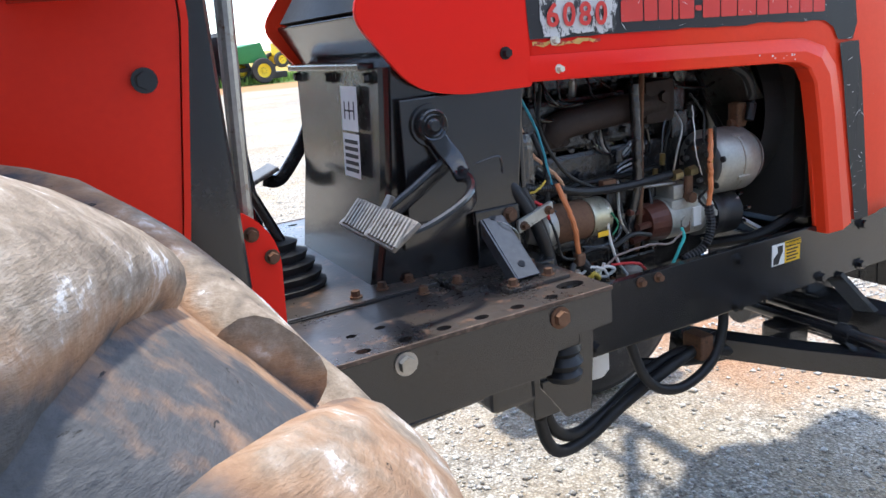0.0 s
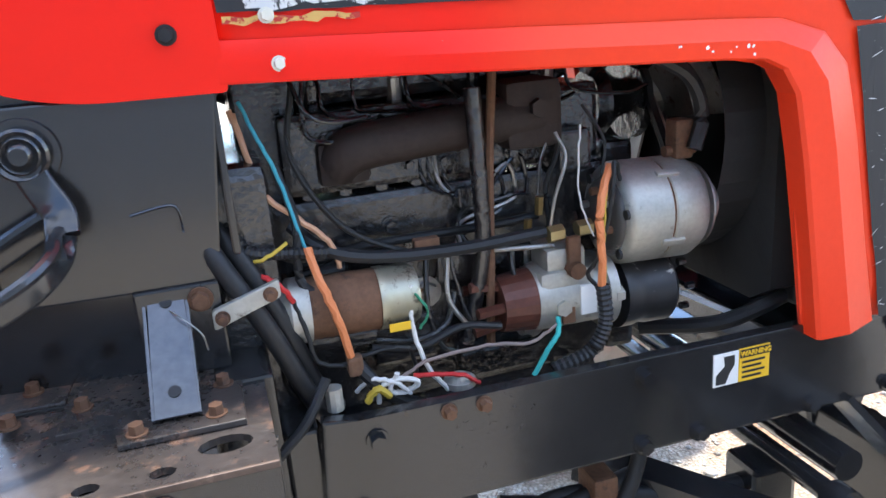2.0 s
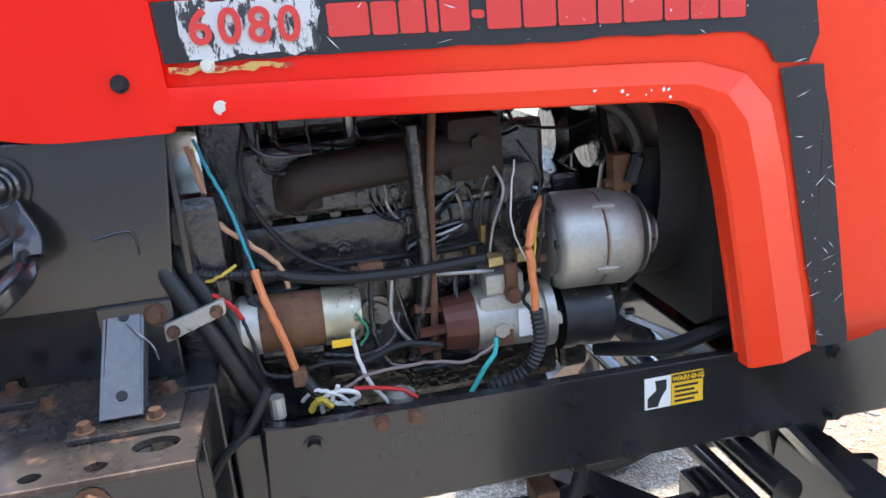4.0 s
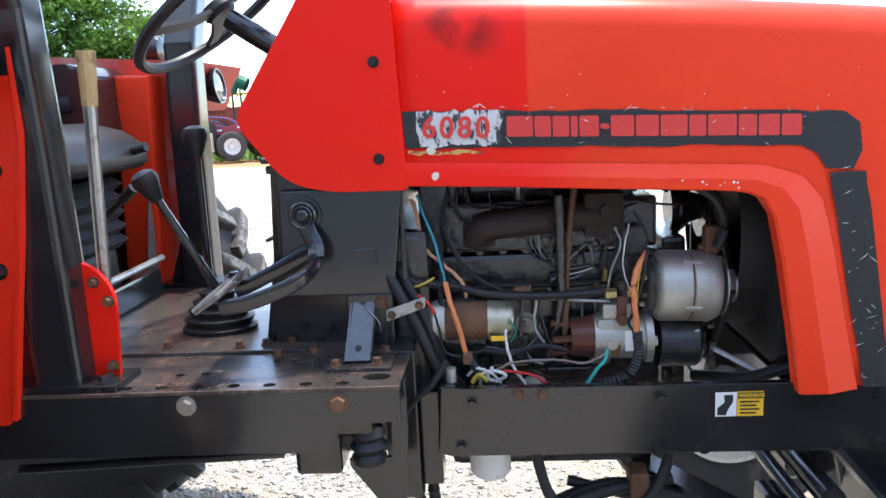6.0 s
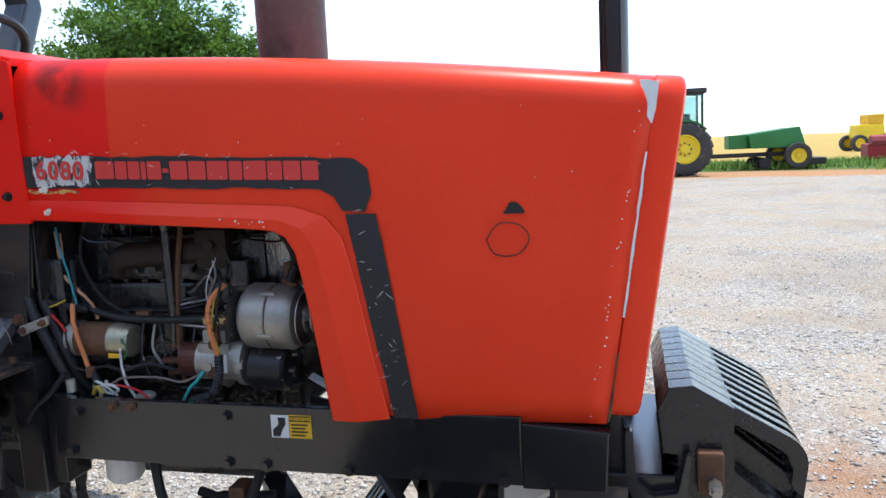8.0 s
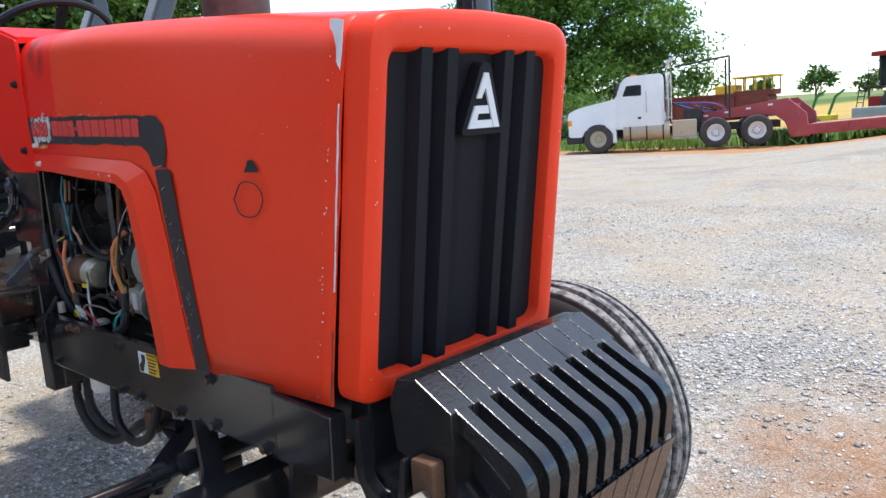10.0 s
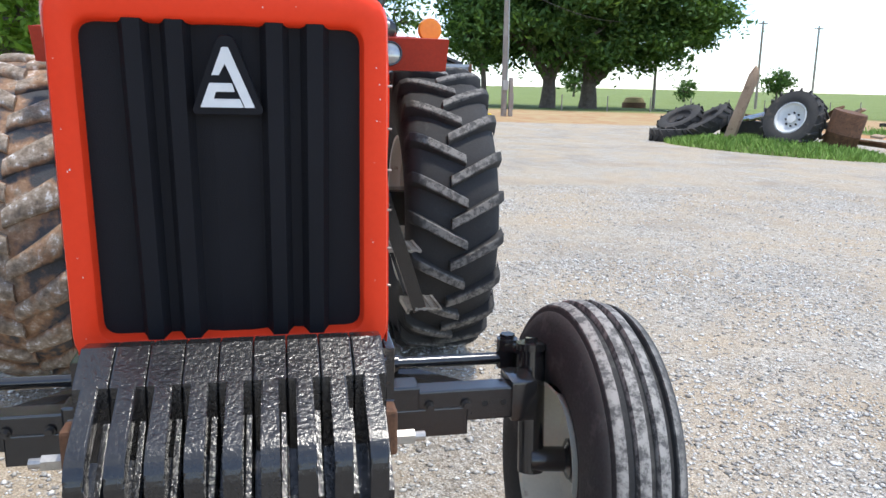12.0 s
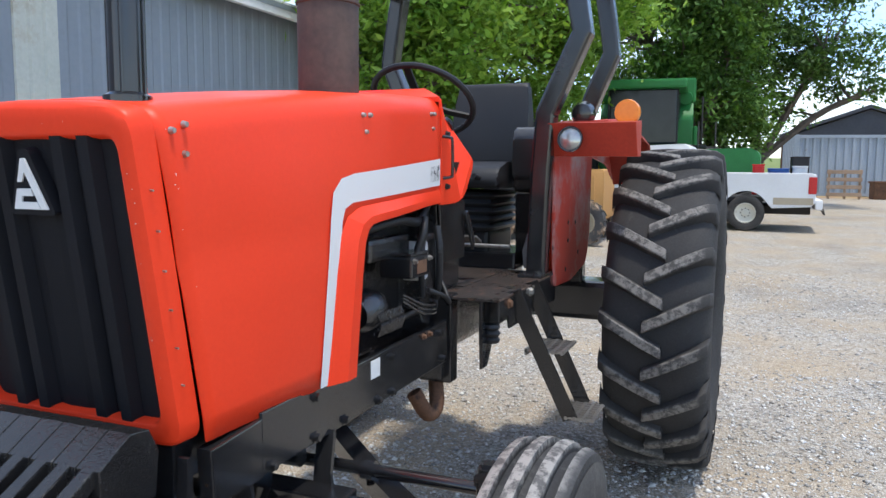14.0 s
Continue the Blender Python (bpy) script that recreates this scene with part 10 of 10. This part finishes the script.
# ---------------------------------------------------------------- white pickup, tail along +y
def pickup():
    t = thing("pickup_truck", on_land(-13.3, 1.05, 0), "white pickup truck with a loaded bed, parked on gravel", "pickup")
    M = Matrix.Rotation(radians(90), 4, "Z")

    def side(outline, x0, x1, bevel=0.02):          # outline in (y, z), thickness along x
        return prism(bmesh.new(), outline, Matrix.Translation((x0, 0, 0)) @ Matrix(((0, 0, 1, 0), (1, 0, 0, 0), (0, 1, 0, 0), (0, 0, 0, 1))), x1 - x0, bevel)
    arch = [(0.47 * math.cos(a), 0.38 + 0.47 * math.sin(a)) for a in (radians(d) for d in range(170, 5, -15))]
    bed_out = [(-0.95, 0.48)] + arch[:0] + [(-0.50, 0.48)] + arch + [(0.50, 0.48), (1.22, 0.52), (1.30, 0.60), (1.30, 1.15), (1.22, 1.20), (-0.95, 1.20)]
    for x0 in (0.12, -1.70):
        part("bed_side", side(bed_out, x0, x0 + 0.10), WHITE, t, "white bed side panel")
    part("bed_floor", slab((-1.6, -0.95, 0.62), (0.13, 1.22, 0.70), 0.01), DARK, t)
    part("tailgate", slab((-1.60, 1.20, 0.62), (0.12, 1.30, 1.18), 0.02), WHITE, t)
    part("trim_strip", slab((0.215, 0.52, 0.56), (0.228, 1.26, 0.70), 0.004), TAN_METAL, t)
    part("tail_lamp", slab((0.10, 1.16, 0.78), (0.235, 1.315, 1.12), 0.02), BRAKE_RED, t)
    part("tail_lamp", slab((-1.72, 1.16, 0.78), (-1.585, 1.315, 1.12), 0.02), BRAKE_RED, t)
    part("bumper", slab((-1.65, 1.30, 0.46), (0.17, 1.44, 0.66), 0.03), WHITE, t)
    part("chassis", slab((-1.2, -3.5, 0.34), (-0.3, 1.25, 0.54), 0.03), DARK, t)
    cab_o = round_poly([(-2.85, 0.45), (-2.85, 1.12), (-2.2, 1.76), (-1.15, 1.80), (-0.98, 1.16), (-0.98, 0.45)], [0.03, 0.05, 0.15, 0.12, 0.06, 0.03], 4)
    part("cab", side(cab_o, -1.68, 0.22, 0.04), WHITE, t, "white cab", smooth=True)
    part("window", side(round_poly([(-2.5, 1.18), (-2.15, 1.64), (-1.25, 1.67), (-1.10, 1.18)], 0.04, 3), 0.205, 0.228, 0.003), GLASS_DARK, t)
    part("hood", side(round_poly([(-4.25, 0.42), (-4.30, 0.95), (-4.1, 1.08), (-2.85, 1.16), (-2.85, 0.45), (-3.05, 0.45), (-3.2, 0.82), (-3.75, 0.82), (-3.95, 0.42)], [0.05, 0.06, 0.08, 0.02, 0.02, 0.02, 0.2, 0.2, 0.05], 4), -1.68, 0.22, 0.04), WHITE, t, smooth=True)
    for x, o in ((0.12, -1), (-1.60, 1)):
        for y in (0.0, -3.48):
            w_ = wheel(t, 0, 0, 0.375, 0.24, CREAM, o)
            w_.matrix_basis = Matrix.Translation((x, y, 0)) @ Matrix.Rotation(radians(90), 4, "Z")
    part("tow_chain", tube([(-0.2, 1.42, 0.48), (-0.15, 1.5, 0.36), (-0.05, 1.46, 0.48)], 0.015, 6, 4), DARK, t)
    return t


pickup()
for name, label, lo, hi, mat in (("fuel_drum", "red plastic fuel jug in the pickup bed", (-13.45, 1.15, 0.95), (-13.25, 1.38, 1.58), BRAKE_RED),
                                 ("tarp_bundle", "folded blue tarp in the pickup bed", (-14.3, 1.45, 0.95), (-13.4, 1.85, 1.50), BLUE),
                                 ("bucket", "white plastic bucket in the pickup bed", (-13.8, 1.92, 0.95), (-13.5, 2.2, 1.55), WHITE),
                                 ("parts_crate", "stack of dark metal parts in the pickup bed", (-14.6, 1.9, 0.95), (-13.9, 2.25, 1.75), DARK)):
    b_ = thing(name, pose(0, 0, 0), label, name.split("_")[-1], "pickup load")
    part("body", slab(lo, hi, 0.05), mat, b_)
    part("rim", slab((lo[0] - 0.01, lo[1] - 0.01, hi[2] - 0.03), (hi[0] + 0.01, hi[1] + 0.01, hi[2]), 0.01), mat, b_)
gt = thing("green_tank", on_land(-15.6, 0.2, 88), "long green metal hood behind the pickup", "tank")
part("shell", plate_xz(round_poly([(-0.7, 0.9), (-0.7, 1.55), (-0.5, 1.68), (0.9, 1.72), (1.1, 1.6), (1.1, 0.9)], [0.02, 0.1, 0.15, 0.15, 0.1, 0.02], 4), -0.4, 0.4, 0.06), FARM_GREEN, gt, smooth=True)
block(gt, "stand", (-0.6, -0.35, 0.0), (1.0, 0.35, 0.92), DARK, 0.03)
pal = thing("wooden_pallet", on_land(-28.2, 4.2, 95), "old wooden pallet leaning on the container", "pallet")
for k in range(4):
    block(pal, "board", (-0.6, -0.05, 0.1 + 0.28 * k), (0.6, 0.0, 0.24 + 0.28 * k), WOOD, 0.008)
for x in (-0.55, 0, 0.5):
    block(pal, "bearer", (x, 0, 0), (x + 0.08, 0.1, 1.1), WOOD, 0.008)
rb = thing("rusty_bin", on_land(-29.0, 5.9, 98), "rust-brown steel bin in front of the container", "bin")
block(rb, "body", (-0.7, -0.3, 0), (0.7, 0.4, 0.65), RUST, 0.05)
block(rb, "rim", (-0.74, -0.34, 0.60), (0.74, 0.44, 0.68), RUST, 0.02)
yb = thing("yellow_barrier", on_land(-33.0, 9.8, 80), "low yellow barrier block on the dirt", "barrier")
block(yb, "block", (-0.5, -0.15, 0), (0.5, 0.15, 0.22), FARM_YELLOW, 0.04)

# ---------------------------------------------------------------- orange loader
sk_ = thing("skid_loader", on_land(-9.75, -1.9, 92), "faded orange skid loader with tan wheels", "loader")
profile_body(sk_, "body", round_poly([(-0.4, 0.40), (-0.4, 1.25), (0.75, 1.28), (0.75, 0.40)], 0.06, 4), -0.7, 0.6, LOADER_ORANGE, 0.03, "faded orange engine housing")
block(sk_, "side_door", (-0.05, -0.72, 0.62), (0.60, -0.70, 1.16), LOADER_ORANGE, 0.006)
for x in (0.06, 0.4):
    part("rivet", rod(bmesh.new(), (x, -0.70, 1.05), (x, -0.73, 1.05), 0.02, n=8), DARK, sk_)
for x in (-1.1, 0.45):
    for y, o in ((-0.85, -1), (0.75, 1)):
        wheel(sk_, x, y, 0.38, 0.26, TAN_METAL, o, 14, MUDTYRE)
block(sk_, "cage", (-1.4, -0.6, 0.6), (-0.4, 0.5, 1.65), DARK, 0.05)

# ---------------------------------------------------------------- container, gabled shed, metal building
def corrugated(p, q, z0, z1, depth, pitch, thick=0.03):
    """A standing sheet with trapezoid ribs, from p to q; ribs lie to the right of the run."""
    p, q = Vector((*p, 0)), Vector((*q, 0))
    run = (q - p).length
    d = (q - p) / run
    nrm = Vector((d.y, -d.x, 0))
    prof, u = [], 0.0
    while u < run:
        for f_, h_ in ((0.0, 0), (0.40, 0), (0.5, 1), (0.9, 1)):
            if u + f_ * pitch <= run:
                prof.append((u + f_ * pitch, h_ * depth))
        u += pitch
    prof.append((run, 0))
    outer = [p + d * a + nrm * b_ for a, b_ in prof]
    bm = bmesh.new()
    back = [v_ - nrm * thick for v_ in outer]
    g_ = lambda v_: land(v_.x, v_.y)
    A = [bm.verts.new((v_.x, v_.y, z0 + g_(v_))) for v_ in outer]
    B = [bm.verts.new((v_.x, v_.y, z1 + g_(p))) for v_ in outer]
    C = [bm.verts.new((v_.x, v_.y, z0 + g_(v_))) for v_ in back]
    D = [bm.verts.new((v_.x, v_.y, z1 + g_(p))) for v_ in back]
    for i in range(len(outer) - 1):
        bm.faces.new((A[i], A[i + 1], B[i + 1], B[i]))
        bm.faces.new((C[i + 1], C[i], D[i], D[i + 1]))
        bm.faces.new((B[i], B[i + 1], D[i + 1], D[i]))
    return bm


co = thing("shipping_container", pose(0, 0, 0), "grey-blue corrugated steel shipping container, edges rusted", "container")
cA, cB = (-30.2, 2.6), (-31.3, 8.75)
dv = (Vector(cB) - Vector(cA)).normalized()
nb = Vector((-dv.y, dv.x))
cC, cD = Vector(cB) + nb * 2.44, Vector(cA) + nb * 2.44
for a, b in ((cB, cA), (cA, tuple(cD)), (tuple(cD), tuple(cC)), (tuple(cC), cB)):
    part("side_wall", corrugated(a, b, 0.12, 2.35, 0.05, 0.29) if (Vector(a) - Vector(b)).length > 0.1 else bmesh.new(), BOX_GREY, co)
zc = land(*cA)
bm = bmesh.new()
vs = [bm.verts.new((*c, zc + z)) for z in (2.36, 2.42) for c in (cA, cB, tuple(cC), tuple(cD))]
for q in ((3, 2, 1, 0), (4, 5, 6, 7), (0, 1, 5, 4), (1, 2, 6, 5), (2, 3, 7, 6), (3, 0, 4, 7)):
    bm.faces.new([vs[i] for i in q])
part("roof", bm, BOX_GREY, co)
for c in (cA, cB, tuple(cC), tuple(cD)):
    part("corner_post", slab((c[0] - 0.08, c[1] - 0.08, zc - 0.05), (c[0] + 0.08, c[1] + 0.08, zc + 2.44), 0.01), BOX_GREY if c is cA else RUST, co)
for a, b in ((cA, cB),):
    for z in (0.06, 2.36):
        part("rail", sweep(bmesh.new(), [(a[0] + 0.03, a[1], zc + z), (b[0] + 0.03, b[1], zc + z)], rect(0.08, 0.12)), BOX_GREY, co)
    part("print_line", slab((-31.02, 7.6, zc + 1.98), (-30.96, 8.3, zc + 2.08), 0.001), BLUE, co)
sh = thing("gabled_shed", on_land(-42.0, 5.9, 0), "grey shed with a dark gabled roof behind the container", "shed")
block(sh, "wall", (-5, -3.4, 0), (5, 3.4, 2.5), SHEET_GREY, 0.02)
part("roof", prism(bmesh.new(), [(-3.8, 2.45), (0, 3.75), (3.8, 2.45), (3.8, 2.6), (0, 3.92), (-3.8, 2.6)], Matrix.Translation((-5.2, 0, 0)) @ Matrix(((0, 0, 1, 0), (1, 0, 0, 0), (0, 1, 0, 0), (0, 0, 0, 1))), 10.4), ROOF_DARK, sh, "dark shingled gable roof")
part("gable", prism(bmesh.new(), [(-3.4, 2.5), (3.4, 2.5), (0, 3.7)], Matrix.Translation((4.95, 0, 0)) @ Matrix(((0, 0, 1, 0), (1, 0, 0, 0), (0, 1, 0, 0), (0, 0, 0, 1))), 0.06), ROOF_DARK, sh)

# long metal building beside the lot
EAVE = 3.6
tagged(part("wall_north", corrugated((-13.0, -5.4), (-1.95, -5.4), -0.1, EAVE, -0.009, 0.30), SHEET_GREY), "grey ribbed steel wall of the metal building", "wall", kind="structure")
tagged(part("wall_north", corrugated((-1.42, -5.4), (9.0, -5.4), -0.1, EAVE, -0.009, 0.30), SHEET_GREY), "grey ribbed steel wall of the metal building", "wall", kind="structure")
tagged(part("wall_panel", corrugated((-1.95, -5.4), (-1.42, -5.4), -0.1, EAVE, -0.022, 0.18), SKYLIGHT), "pale weathered translucent strip in the wall", "wall", kind="structure")
tagged(part("wall_west", slab((-13.05, -17.0, 0.0), (-12.98, -5.42, EAVE + 0.2), 0.005), SHEET_GREY), "grey steel end wall of the metal building", "wall", kind="structure")
rf = bmesh.new()
prism(rf, [(-5.05, EAVE + 0.08), (-11.2, EAVE + 1.9), (-17.4, EAVE + 0.08), (-17.4, EAVE + 0.14), (-11.2, EAVE + 1.98), (-5.05, EAVE + 0.16)], Matrix.Translation((-13.3, 0, 0)) @ Matrix(((0, 0, 1, 0), (1, 0, 0, 0), (0, 1, 0, 0), (0, 0, 0, 1))), 22.5)
tagged(part("roof", rf, SHEET_GREY), "grey low-pitched metal roof", "roof", kind="structure")
tagged(part("trim", slab((-13.3, -5.14, EAVE - 0.02), (9.2, -5.06, EAVE + 0.20), 0.01), TRIM_WHITE), "white gutter along the eave", "gutter", kind="structure")
